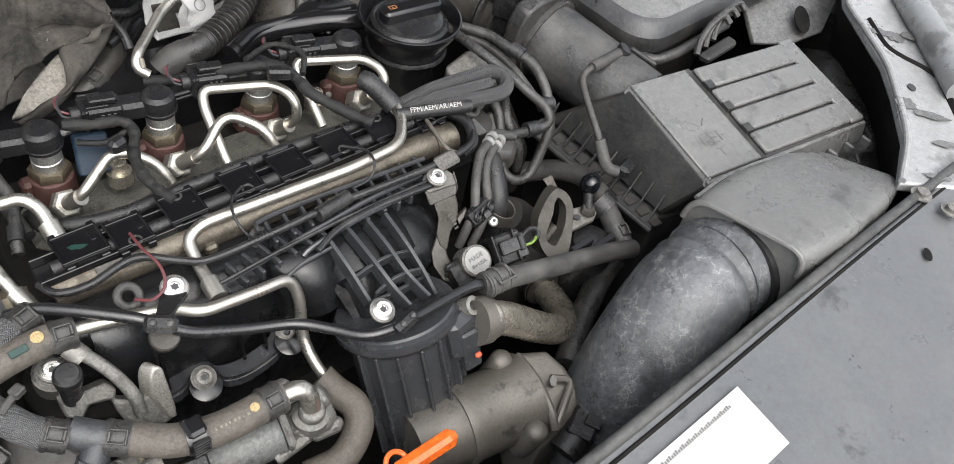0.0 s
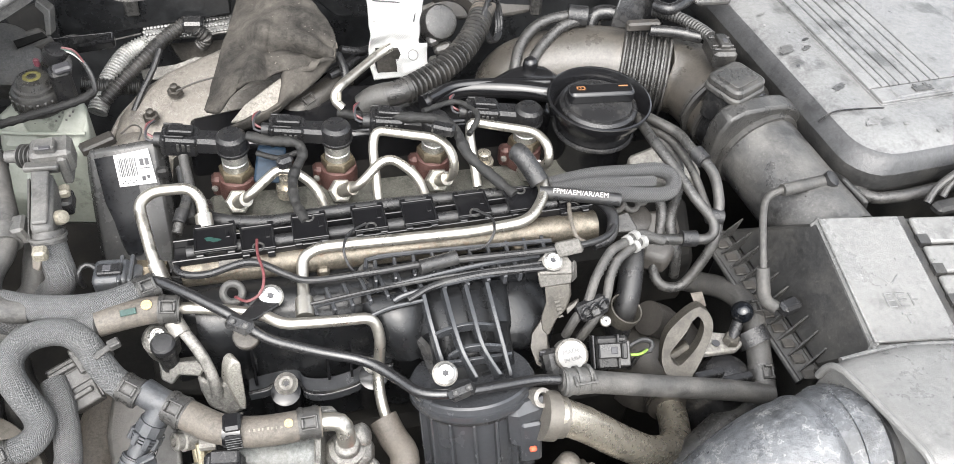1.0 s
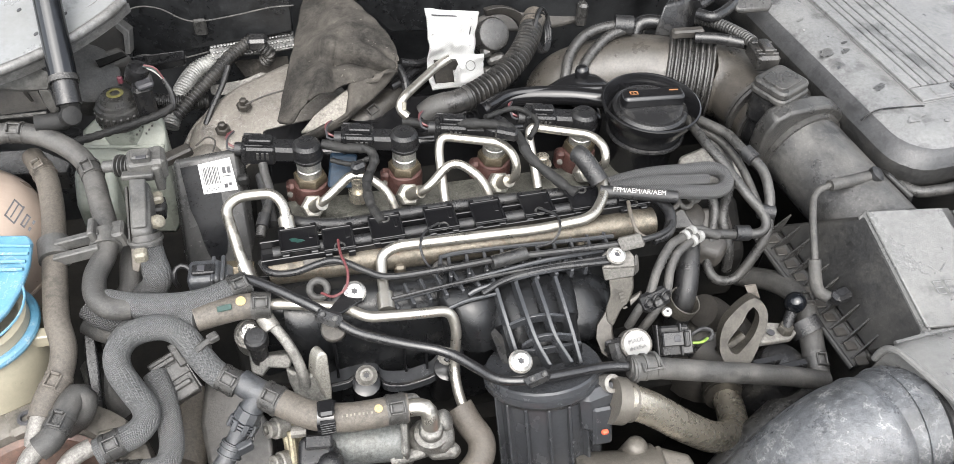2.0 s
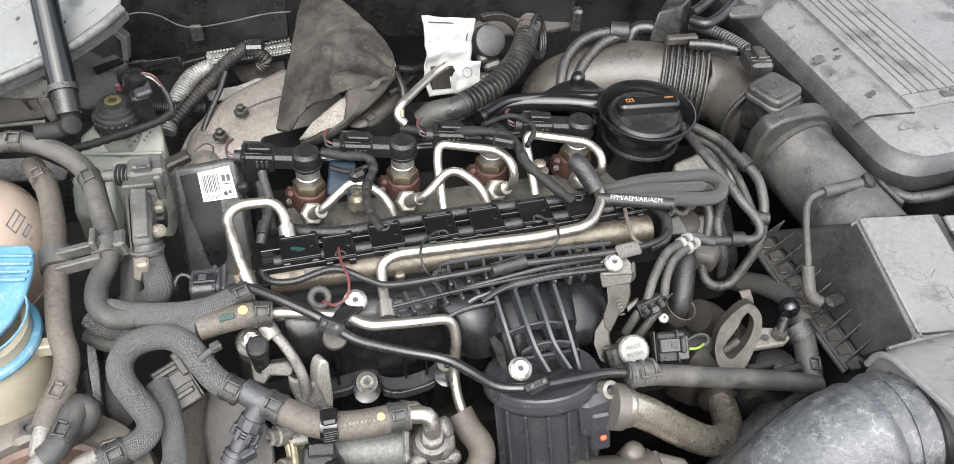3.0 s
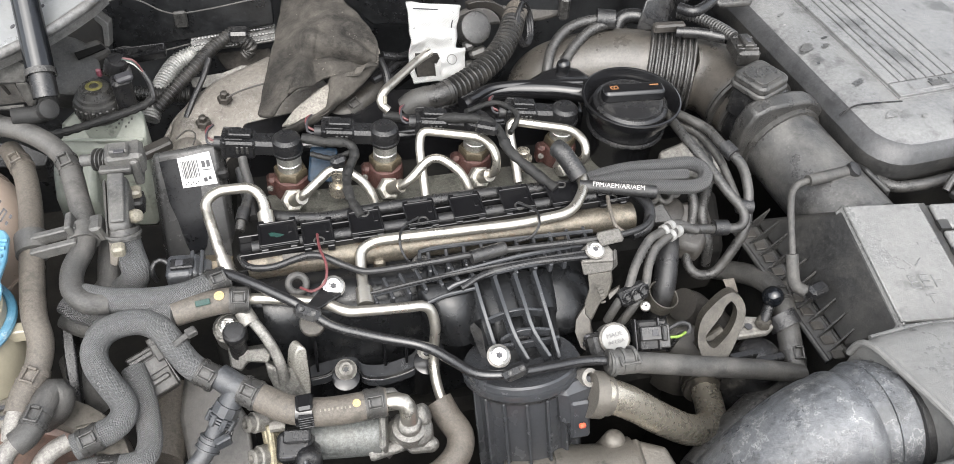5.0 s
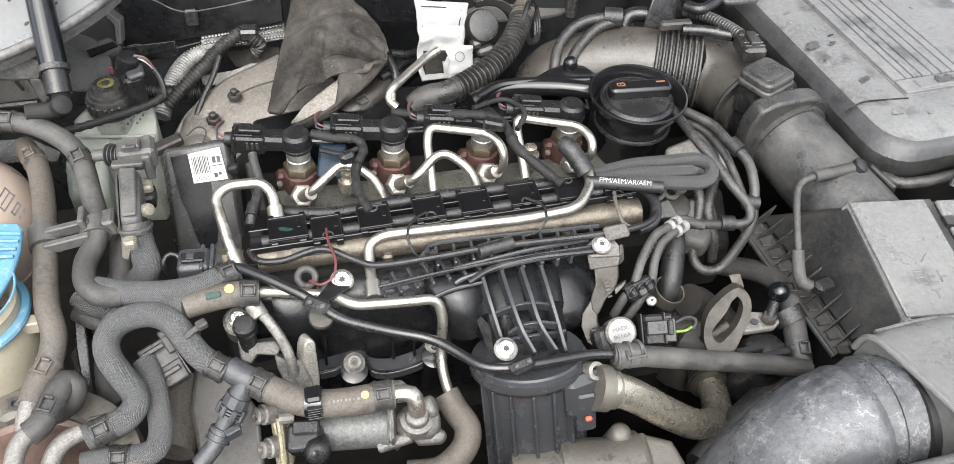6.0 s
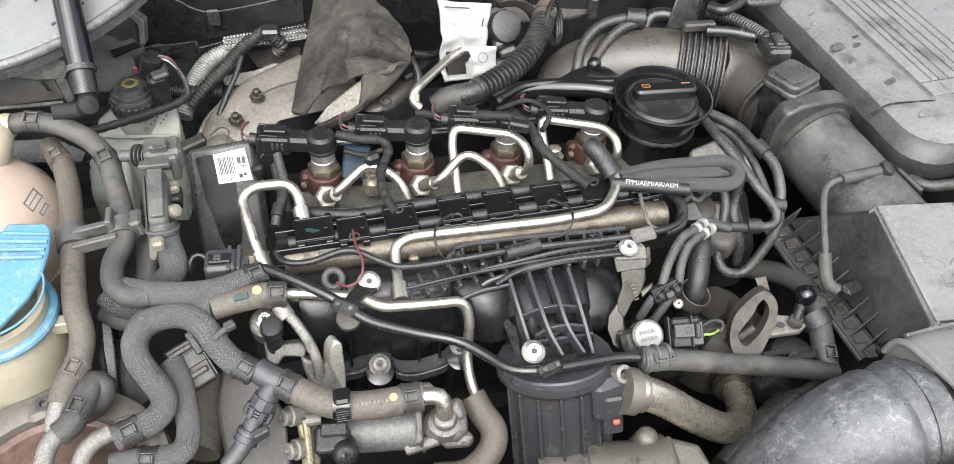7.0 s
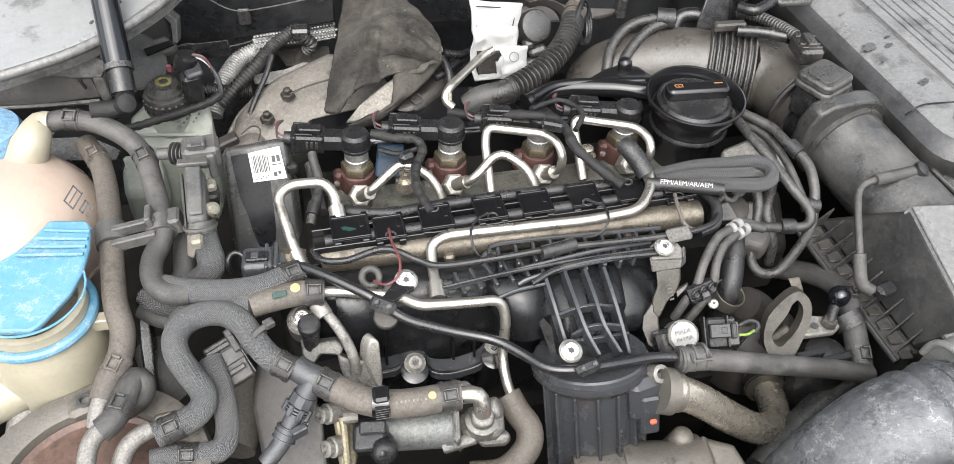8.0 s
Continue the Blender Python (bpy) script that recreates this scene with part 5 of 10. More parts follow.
def throttle_body():
    t = thing("throttle_body", (.073, -.262, .62), "ribbed black plastic intake throttle housing with round flange", "throttle body")
    c = V((0.0736, -0.2279, 0.8120))
    tilt = V(-.04, .42, .90)
    part("flange", Geo().lathe([(.040, -.013), (.0485, -.0125), (.0492, -.0115), (.0492, -.0065), (.0475, -.006), (.0470, -.002), (.0455, -.0005), (.030, 0)], c, tilt, 40), "barrel_plastic", t)
    part("seal", Geo().lathe([(.0440, -.018), (.0442, -.012)], c, tilt, 40), "rubber_dark", t)
    part("barrel", Geo().lathe([(.030, -.19), (.036, -.11), (.0395, -.10), (.0405, -.03), (.042, -.012)], c, tilt, 36), "barrel_plastic", t)
    ax = tilt.normalized()
    s1 = V(1, 0, 0)
    s1 = (s1 - ax * s1.dot(ax)).normalized()
    s2 = ax.cross(s1)
    for deg in (-78, -58, -36, -12, 10, 32, 54, 74):
        d = s1 * math.sin(radians(deg)) - s2 * math.cos(radians(deg))
        part("barrel_rib", Geo().box(c - ax * .066 + d * .0412, (.0026, .008, .098), x=d.cross(ax), z=ax, ch=.0008), "barrel_plastic", t)
    part("motor_box", Geo().box(V((0.1083, -0.2653, 0.8000)), (.036, .030, .038), x=(1, .2, 0), z=ax, ch=.006), "barrel_plastic", t)
    part("lower_bracket", Geo().box(c - ax * .122 + s2 * -.036, (.066, .020, .034), x=s1, z=ax, ch=.004), "barrel_plastic", t)
    part("lug", Geo().lathe([(.0070, -.010), (.0075, .0), (.0075, .006), (.0042, .0065), (.004, -.004), (.001, -.004)], V((0.1170, -0.2630, 0.8200)), (.25, -.6, .75), 18), "alu_dull", t)
    part("clip_arm", Geo().box(V((0.1079, -0.2820, 0.7950)), (.016, .012, .034), z=ax, ch=.002), "barrel_plastic", t)
    part("red_clip", Geo().box(V((0.1061, -0.2942, 0.8020)), (.0055, .004, .0035), ch=.001), "clip_red", t, "small red locking clip")
    part("clip_foot", Geo().box(V((0.0785, -0.2527, 0.8120)), (.010, .008, .008), ch=.001), "barrel_plastic", t)
    part("clip_foot", Geo().box(V((0.0953, -0.2526, 0.8120)), (.010, .008, .008), ch=.001), "barrel_plastic", t)
    return t


throttle_body()

screw(V((-0.0681, -0.1661, 0.8610)), (0.05, -.35, 1), .0095, "bright star-socket bolt on the pipe bracket", group="star-socket bolts")
screw(V((0.0486, -0.2438, 0.8420)), (0.05, -.35, 1), .0095, "bright star-socket bolt on the pipe clip", group="star-socket bolts")
screw(V((-0.0658, -0.1922, 0.7830)), (0, -.45, 1), .0092, "dull star-socket bolt on the manifold's flange", group="star-socket bolts", mat="alu_dull")
screw(V((0.0032, -0.1892, 0.7830)), (0, -.45, 1), .0080, "dull star-socket bolt on the manifold's flange", group="star-socket bolts", mat="alu_dull")
screw(V((0.1491, -0.1719, 0.8660)), (0, -.25, 1), .0085, "bright star-socket bolt on the steel bracket", group="star-socket bolts")
for p in ((-0.0667, -0.1935, 0.7680), (0.0027, -0.1926, 0.7700)):
    solid("stud_sleeve", Geo().lathe([(.0115, -.05), (.0118, .004), (.0116, .011), (.007, .0125)], p, (0, -.30, 1), 22), "clean", "black plastic sleeve below a flange bolt", "sleeve", "flange bolt sleeves")


def steel_pipe(name, pts, r, mat, label, category="coolant pipe", bend=.02):
    return solid(name, Geo().tube(pts, r, bend=bend, sides=14, step=.004), mat, label, category)


steel_pipe("coolant_pipe", [(-0.1479, -0.1574, 0.8520), (-0.1200, -0.1621, 0.8540), (-0.0743, -0.1791, 0.8570), (-0.0618, -0.1915, 0.8580), (-0.0190, -0.1916, 0.8530), (0.0044, -0.1901, 0.8500), (0.0087, -0.1975, 0.8340), (0.0037, -0.2114, 0.8000), (0.0047, -0.2321, 0.7860), (0.0111, -0.2503, 0.7760)], .0044, "steel", "bent bright steel coolant pipe in front of the manifold", bend=.018)
solid("lower_hose", Geo().tube([(0.0039, -0.2364, 0.7820), (0.0092, -0.2499, 0.7760), (0.0158, -0.2658, 0.7720), (0.0096, -0.2804, 0.7660), (-0.0107, -0.2905, 0.7580), (-0.0370, -0.2876, 0.7550)], .0112, sides=18), "rubber_brown", "dusty grey rubber hose on the steel pipe's end", "hose")
steel_pipe("vacuum_pipe", [(-0.1635, -0.1340, 0.8600), (-0.1477, -0.1393, 0.8640), (-0.1275, -0.1563, 0.8660), (-0.0952, -0.1817, 0.8630), (-0.0755, -0.1963, 0.8500), (-0.0363, -0.2069, 0.8380), (-0.0038, -0.2169, 0.8340), (0.0166, -0.2386, 0.8340), (0.0281, -0.2536, 0.8360), (0.0471, -0.2594, 0.8380), (0.0704, -0.2583, 0.8360), (0.1202, -0.2537, 0.8300), (0.1477, -0.2576, 0.8260)], .0041, "gloss_black", "long black coated pipe across the manifold", "pipe", bend=.018)


def pipe_hose():
    h = thing("overflow_hose", (0.1427, -0.2536, 0.8200), "dusty black rubber hose clipped to the long pipe", "hose")
    part("hose", Geo().tube([(0.1355, -0.2553, 0.8270), (0.1603, -0.2599, 0.8240), (0.2160, -0.2636, 0.8080), (0.2842, -0.2651, 0.7850), (0.3246, -0.2680, 0.7700)], .0088, sides=18), "rubber", h)
    c = V((0.1492, -0.2579, 0.8260))
    clamp = part("clamp", Geo().tube([c + V(-.013, 0, .0012), c + V(.010, -.001, -.001)], .0102, sides=20), "actgrey", h, "dusty spring clamp")
    for s in (-.010, -.002, .007):
        part("band", Geo().tube([c + V(s - .0012, 0, .0006), c + V(s + .0012, 0, .0004)], .0112, sides=20), "actgrey", clamp)
    for s in (-1, 1):
        part("loop_side", Geo().box(c + V(.0015, -.0066 + s * .0035, .0096 - s * .0010), (.016, .0018, .0020), ch=.0005), "actgrey", clamp)
        part("loop_end", Geo().box(c + V(.0015 + s * .0075, -.0068, .0100), (.0022, .009, .0034), ch=.0006), "actgrey", clamp)
    return h


pipe_hose()


def clip_bracket(at, name, label, size=(.024, .016, .008), x=(1, -.35, -.05)):
    b = thing(name, at, label, "clip")
    part("body", Geo().box(V(at), size, x=x, z=(0, -.4, 1), ch=.003), "plastic", b)
    ax = V(x).normalized()
    for s in (-1, 1):
        part("pin", Geo().lathe([(.002, 0), (.0022, .002), (.001, .003)], V(at) + ax * (s * size[0] * .25) + V(0, -.0015, size[2] * .42), (0, -.4, 1), 10), "dusty", b)
    return b


clip_bracket((-0.0906, -0.1950, 0.8695), "pipe_clip", "black plastic clip holding two pipes by the bolt", (.021, .012, .0065), (1, -.7, 0))
clip_bracket((0.0569, -0.2608, 0.8420), "pipe_clip", "black plastic clip holding the long pipe by the bolt", (.021, .011, .008), (1, .25, 0))
solid("clip_lug", Geo().prism([(-0.0886, -0.1916, 0.8670), (-0.0797, -0.1890, 0.8660), (-0.0632, -0.1750, 0.8600), (-0.0605, -0.1621, 0.8590), (-0.0724, -0.1572, 0.8590), (-0.0793, -0.1686, 0.8620), (-0.0902, -0.1853, 0.8670)], (0, .001, -.004)), "plastic", "black steel lug under the pipe clip's bolt", "lug", bevel=.001)
solid("washer_plate", Geo().lathe([(.010, -.006), (.010, 0), (.009, .001), (.004, .001)], (-0.0880, -0.1916, 0.8510), (0, -.5, 1), 20), "pipe_dull", "round dull metal plate under the pipe clip", "plate")


def cable_line():
    c = thing("cable_line", (0.0235, -0.1541, 0.8600), "thin black cable conduits clipped along the manifold", "cable")
    part("upper", Geo().tube([(-0.1379, -0.1180, 0.8580), (-0.1313, -0.1324, 0.8600), (-0.1124, -0.1378, 0.8620), (-0.0803, -0.1343, 0.8660), (-0.0553, -0.1475, 0.8620), (-0.0371, -0.1569, 0.8620), (0.0119, -0.1600, 0.8660), (0.0576, -0.1598, 0.8680), (0.1464, -0.1621, 0.8680), (0.1926, -0.1567, 0.8660), (0.2136, -0.1381, 0.8620), (0.2162, -0.1131, 0.8600)], .0028, sides=10), "rubber_dark", c)
    part("lower", Geo().tube([(0.0321, -0.1833, 0.8560), (0.0539, -0.1760, 0.8600), (0.0907, -0.1728, 0.8620), (0.1438, -0.1730, 0.8600)], .0028, sides=10), "plastic", c)
    part("lower_tail", Geo().tube([(-0.0402, -0.1749, 0.8560), (0.0094, -0.1726, 0.8600), (0.0707, -0.1703, 0.8620), (0.1475, -0.1693, 0.8620)], .0016, sides=8), "plastic", c)
    a = V((0.0584, -0.1606, 0.8680))
    part("sleeve", Geo().tube([a + V(-.014, -.002, 0), a + V(.016, .003, 0)], .0058, sides=12), "plastic", c)
    part("clip", Geo().box(V((0.1643, -0.1638, 0.8700)), (.022, .013, .005), x=(1, .1, 0), z=(0, -.3, 1), ch=.002), "zinc", c, "dull metal clip")
    return c


cable_line()


def ring_eye(at, axis, label):
    return solid("ring_plug", Geo().torus(at, axis, .0070, .0030, 22, 10), "rubber", label, "ring plug")


ring_eye((-0.0953, -0.1557, 0.8580), (.1, -.55, .8), "grey rubber ring plug by the fuel rail")
ring_eye((0.0078, -0.1453, 0.8460), (.1, -.55, .8), "grey rubber ring plug below the fuel rail")
for pts, r, mat, label in (
        ([(-0.0743, -0.1140, 0.8680), (-0.0743, -0.1329, 0.8720), (-0.0711, -0.1533, 0.8720), (-0.0745, -0.1671, 0.8680), (-0.0846, -0.1705, 0.8640), (-0.0934, -0.1616, 0.8600)], .0011, "red", "thin red and brown wire looped to the ring plug"),
        ([(0.0102, -0.1139, 0.8720), (-0.0040, -0.1259, 0.8760), (-0.0106, -0.1420, 0.8760), (-0.0068, -0.1537, 0.8660), (0.0060, -0.1537, 0.8520)], .0011, "rubber_dark", "thin dark wire looped below the cable duct"),
        ([(0.0981, -0.1116, 0.8720), (0.1092, -0.1275, 0.8760), (0.1075, -0.1433, 0.8760), (0.0996, -0.1497, 0.8680), (0.0877, -0.1474, 0.8620)], .0011, "rubber_dark", "thin dark wire looped below the cable duct"),
        ([(0.1792, -0.1168, 0.8700), (0.1748, -0.1334, 0.8720), (0.1748, -0.1517, 0.8680), (0.1831, -0.1566, 0.8640)], .0018, "rubber_brown", "thin brown wire beside the rail's end")):
    solid("wire", Geo().tube(pts, r, sides=8, step=.003), mat, label, "wire", "loose wires on the fuel rail")


# ---- injector wiring ----
def loom(pts, r, mat, label):
    seed = r * 900 + len(pts)

    def girth(k):
        return r * (.80 + .07 * math.sin(k * 37 + seed) + .05 * math.sin(k * 83 + seed * 2) + .05 * (math.sin(k * 150) > .6))

    return solid("wiring_loom", Geo().tube(pts, girth, sides=12, step=.0015), "tape", label, "cable", "injector wiring")


loom([(-0.0752, -0.0090, 0.8850), (-0.0572, -0.0145, 0.8820), (-0.0359, -0.0160, 0.8780), (-0.0310, -0.0266, 0.8740), (-0.0409, -0.0489, 0.8700), (-0.0420, -0.0740, 0.8680), (-0.0357, -0.1013, 0.8680)], .0052, "rubber_dark", "taped black wiring loom down to the cable duct")
loom([(-0.0689, -0.0128, 0.8680), (-0.0509, -0.0219, 0.8680), (-0.0341, -0.0212, 0.8720)], .003, "rubber_dark", "black wire pair behind the injector")
loom([(0.0071, 0.0419, 0.8600), (0.0288, 0.0300, 0.8620), (0.0582, 0.0030, 0.8800), (0.0890, -0.0126, 0.8860), (0.1007, -0.0298, 0.8860), (0.1067, -0.0556, 0.8800), (0.1256, -0.0813, 0.8720), (0.1372, -0.0989, 0.8700)], .0058, "rubber_dark", "taped black wiring loom over the injectors")
loom([(0.0782, 0.0024, 0.8850), (0.1093, 0.0177, 0.8800), (0.1232, 0.0032, 0.8820), (0.1251, -0.0111, 0.8820), (0.1131, -0.0290, 0.8800)], .0032, "rubber_dark", "loose black cable by the injector plugs")
solid("filter_cable", Geo().tube([(-0.1288, -0.0080, 0.8680), (-0.1278, -0.0184, 0.8640), (-0.1255, -0.0364, 0.8580), (-0.1303, -0.0536, 0.8530), (-0.1346, -0.0663, 0.8500), (-0.1377, -0.0766, 0.8460)], .0042, sides=12), "duct_grey", "dusty grey-black cable down beside the fuel filter", "cable")
solid("cable_sleeve", Geo().tube([(-0.1316, -0.0579, 0.8530), (-0.1352, -0.0692, 0.8500)], .0056, sides=12), "rubber_dark", "rubber sleeve on the cable beside the filter", "sleeve")
solid("loom_clip", Geo().box((0.0891, -0.0326, 0.8920), (.020, .010, .010), x=(1, -.5, 0), ch=.002), "plug_black", "black plastic clip on the wiring loom", "clip")
solid("loom_clip", Geo().box((-0.0461, -0.0324, 0.8720), (.014, .010, .012), x=(1, .4, 0), ch=.003), "plastic", "black plastic clip on the injection pipe", "clip")
solid("blue_guard", Geo().prism([(-0.0676, 0.0025, 0.8620), (-0.0434, -0.0044, 0.8620), (-0.0504, -0.0296, 0.8450), (-0.0748, -0.0251, 0.8450)], (0, .006, -.002)), "blue_black", "dark blue plastic guard behind the injection pipe", "guard", bevel=.002)
for p in ((-0.0469, -0.0270, 0.8420), (0.1308, -0.0228, 0.8420)):
    solid("clamp_bolt", Geo().lathe([(.0095, -.012), (.0095, 0), (.0062, .0005), (.0062, .009), (.004, .010)], p, (0, 0, 1), 18), "pipe_gold", "pale brass-toned clamp bolt between the injectors", "bolt", "injector clamp bolts")


# ---- oil filler ----
def oil_filler():
    c = V(.241, -.006, .885)
    f = thing("oil_filler_neck", c + V(0, 0, -.08), "black plastic oil filler neck with wide funnel rim", "oil filler")
    part("funnel", Geo().lathe([(.030, -.090), (.031, -.045), (.034, -.034), (.036, -.030), (.0365, -.020), (.044, -.008), (.0476, .000), (.0480, .0045), (.0466, .0050), (.0445, -.001), (.040, -.012), (.028, -.014), (.002, -.014)], c, (0, 0, 1), 48), "clean", f)
    part("step_ring", Geo().torus(c + V(0, 0, -.030), (0, 0, 1), .0365, .0025, 40, 8), "plastic", f)
    k = part("cap", Geo().lathe([(.036, -.013), (.0372, -.006), (.0365, -.0025), (.0335, -.0005), (.0318, -.0012), (.0310, .0010), (.027, .0018), (.002, .0022)], c, (0, 0, 1), 40), "plastic", f, "black screw cap with grip bar")
    x = V((0.2696, -0.0140, 0.8920)) - V((0.2058, -0.0098, 0.8920))
    xn = x.normalized()
    yn = V(0, 0, 1).cross(xn)
    g = c + V(.002, .003, 0)
    ring = []
    for sx, sy, a in ((1, 1, 0), (-1, 1, 90), (-1, -1, 180), (1, -1, 270)):
        for i in range(4):
            w = radians(a + 30 * i)
            ring.append(g + xn * (sx * .026 + .005 * math.cos(w)) + yn * (sy * .0035 + .005 * math.sin(w)))
    part("grip", Geo().prism(ring, (0, 0, .0125)), "clean", k, bevel=.0028)
    for s, t, w, h in ((-.024, -.0022, .0012, .005), (-.0205, -.0022, .0008, .005), (-.017, -.0022, .0012, .005), (-.024, -.0022, .008, .0010), (-.024, .0020, .008, .0010), (.016, .0012, .009, .0014)):
        bars(k, "symbol", "orange_ink", g + V(0, 0, .0126), xn, yn, [(s, w, t, h)])
    part("rim_lip", Geo().torus(c + V(0, 0, .0035), (0, 0, 1), .0471, .0013, 48, 8), "clean", f)
    return f


oil_filler()
solid("vent_knob", Geo().lathe([(.020, -.026), (.017, -.020), (.010, -.013), (.0058, -.008), (.0054, -.002), (.0070, .001), (.0076, .005), (.0068, .009), (.004, .0118), (.001, .0124)], (0.1996, 0.0744, 0.8680), (0, 0, 1), 24), "clean", "black round-headed vent knob on the cam cover", "knob", angle=60)


def cam_cover():
    c = thing("cam_cover", (.10, .07, .74), "glossy black plastic camshaft cover behind the injectors", "cover")
    part("deck", Geo().prism([(-.13, .035, .838), (.215, .035, .842), (.225, .10, .842), (.02, .115, .838), (-.13, .09, .832)], (0, 0, -.07)), "clean", c, bevel=.006)
    part("breather_rail", Geo().tube([(0.0871, 0.0453, 0.8580), (0.1214, 0.0573, 0.8620), (0.1705, 0.0504, 0.8640), (0.2175, 0.0353, 0.8640)], .0095, sides=16), "clean", c)
    part("breather_rail", Geo().tube([(0.0923, 0.0429, 0.8660), (0.1270, 0.0564, 0.8680), (0.2116, 0.0484, 0.8680)], .0055, sides=12), "clean", c)
    part("knob_hump", Geo().loft([[p + V(0, r * math.cos(radians(w)), .8 * r * math.sin(radians(w))) for w in range(0, 181, 18)] for p, r in ((V(.150, .0600, .852), .006), (V(.165, .0655, .852), .014), (V(.182, .0710, .852), .018), (V(.200, .0740, .852), .020), (V(.217, .0710, .852), .018), (V(.232, .0640, .850), .012))]), "clean", c, angle=70)
    part("top_plate", Geo().prism([(0.1596, 0.0578, 0.8660), (0.1777, 0.0646, 0.8680), (0.2245, 0.0568, 0.8680), (0.2259, 0.0370, 0.8640), (0.1601, 0.0481, 0.8640)], (0, 0, -.006)), "clean", c, bevel=.002)
    return c


cam_cover()


# ---- fuel filter and parts on its side ----
def fuel_filter():
    f = thing("fuel_filter", (-.185, .03, .70), "glossy black box-shaped fuel filter with white label", "fuel filter")
    tl, tr, br, bl = V((-0.2115, 0.0170, 0.8640)), V((-0.1465, 0.0177, 0.8700)), V((-0.1435, -0.0491, 0.7750)), V((-0.2127, -0.0535, 0.7650))
    back = V(0, .016, -.024)
    secs = []
    for k in (0, .02, .16, 1):
        a, b = tl.lerp(bl, k), tr.lerp(br, k)
        u = (b - a)
        bow = V(0, -.010, .006)
        depth = .30 if k == 0 else (.75 if k == .02 else 1.0)
        secs.append([a + u * .03 + back * (1 - depth), a + u * .10 + bow * .75 * depth, a + u * .30 + bow * depth, a + u * .70 + bow * depth, a + u * .92 + bow * .75 * depth, b + back * (1 - depth), b + back, a + back])
    part("housing", Geo().loft(secs), "filter_dust", f, bevel=.002)

    def on(s, k, lift=.0012):
        p = tl.lerp(bl, k).lerp(tr.lerp(br, k), s)
        return p + V(0, -.010, .006) + V(0, -.8, .6) * lift

    face = [(0.17, 0.06), (0.66, 0.06), (0.64, 0.508), (0.63, 0.688), (0.6, 0.762), (0.54, 0.803), (0.45, 0.807), (0.38, 0.77), (0.33, 0.672), (0.29, 0.524), (0.22, 0.377)]
    part("gloss_panel", Geo().prism([on(a, b, .0006) for a, b in face], V(0, -.0004, .0003)), "panel_black", f, "shiny black panel")
    q = [V(p) for p in ((-0.1836, -0.0137, 0.8456), (-0.1535, -0.0143, 0.8471), (-0.1569, 0.0030, 0.8710), (-0.1851, 0.0020, 0.8674))]
    part("label_sheet", Geo().prism(q, V(0, -.0005, .0004)), "paper", f, "white printed label")
    un, wn2 = (q[1] - q[0]).normalized(), (q[3] - q[0]).normalized()
    o = q[0] + un.cross(wn2) * .0009
    w, h = (q[1] - q[0]).length, (q[3] - q[0]).length
    bars(f, "print", "ink", o, un, wn2, [(w * (.08 + .045 * i), w * (.022 if i % 3 else .012), h * .30, h * .58) for i in range(11)] + [(w * (.10 + .07 * i), w * .035, h * (.08 + .06 * (i % 2)), h * .04) for i in range(6)])
    bars(f, "print", "ink", o, un, wn2, [(w * .66, w * .10, h * .60, h * .22), (w * .80, w * .10, h * .60, h * .22), (w * .64, w * .28, h * .50, h * .03), (w * .64, w * .10, h * .12, h * .14), (w * .78, w * .08, h * .18, h * .10)])
    un = (on(.8, .17) - on(.42, .17)).normalized()
    part("edge_cap", Geo().box(on(.97, .24, .001), (.010, .008, .010), x=un, ch=.002), "tape", f)
    return f


fuel_filter()


def pump_plug():
    p = thing("pressure_sensor_plug", (-0.1780, -0.1200, 0.8500), "blue-grey boxy sensor plug with looped cable beside the fuel pipe", "plug")
    a, b = V((-0.1920, -0.1190, 0.8500)), V((-0.1650, -0.1210, 0.8500))
    x = (b - a).normalized()
    side = V(0, 0, 1).cross(x)
    part("body", Geo().box(a.lerp(b, .36), (.026, .024, .022), x=x, ch=.003), "branch_grey", p, bevel=.001)
    part("neck", Geo().box(a.lerp(b, .78) + V(0, 0, -.001), (.020, .018, .017), x=x, ch=.003), "branch_grey", p)
    for k in (.62, .90):
        part("rim", Geo().box(a.lerp(b, k), (.003, .027, .024), x=x, ch=.001), "branch_grey", p)
    part("latch", Geo().box(a.lerp(b, .36) + side * -.002 + V(0, 0, .0125), (.018, .010, .004), x=x, ch=.001), "plug_black", p)
    part("latch_slot", Geo().box(a.lerp(b, .30) + side * -.002 + V(0, 0, .0145), (.006, .006, .001), x=x, ch=.0003), "ink", p)
    part("fitting", Geo().lathe([(.010, 0), (.010, .014), (.008, .016), (.008, .022)], V((-0.1660, -0.1130, 0.8450)), x, 6), "hex_brown", p, "oily hex fitting")
    part("cable", Geo().tube([(-0.1910, -0.1170, 0.8550), (-0.1960, -0.1120, 0.8580), (-0.2020, -0.1100, 0.8580), (-0.2060, -0.1140, 0.8560), (-0.2070, -0.1170, 0.8500), (-0.2060, -0.1150, 0.8400)], .0021, sides=8), "rubber_dark", p)
    return p


pump_plug()
steel_pipe("drain_pipe", [(-0.1262, -0.0639, 0.8460), (-0.1302, -0.0269, 0.8500), (-0.1321, -0.0087, 0.8560)], .005, "rubber_dark", "dark pipe beside the fuel filter", "pipe")


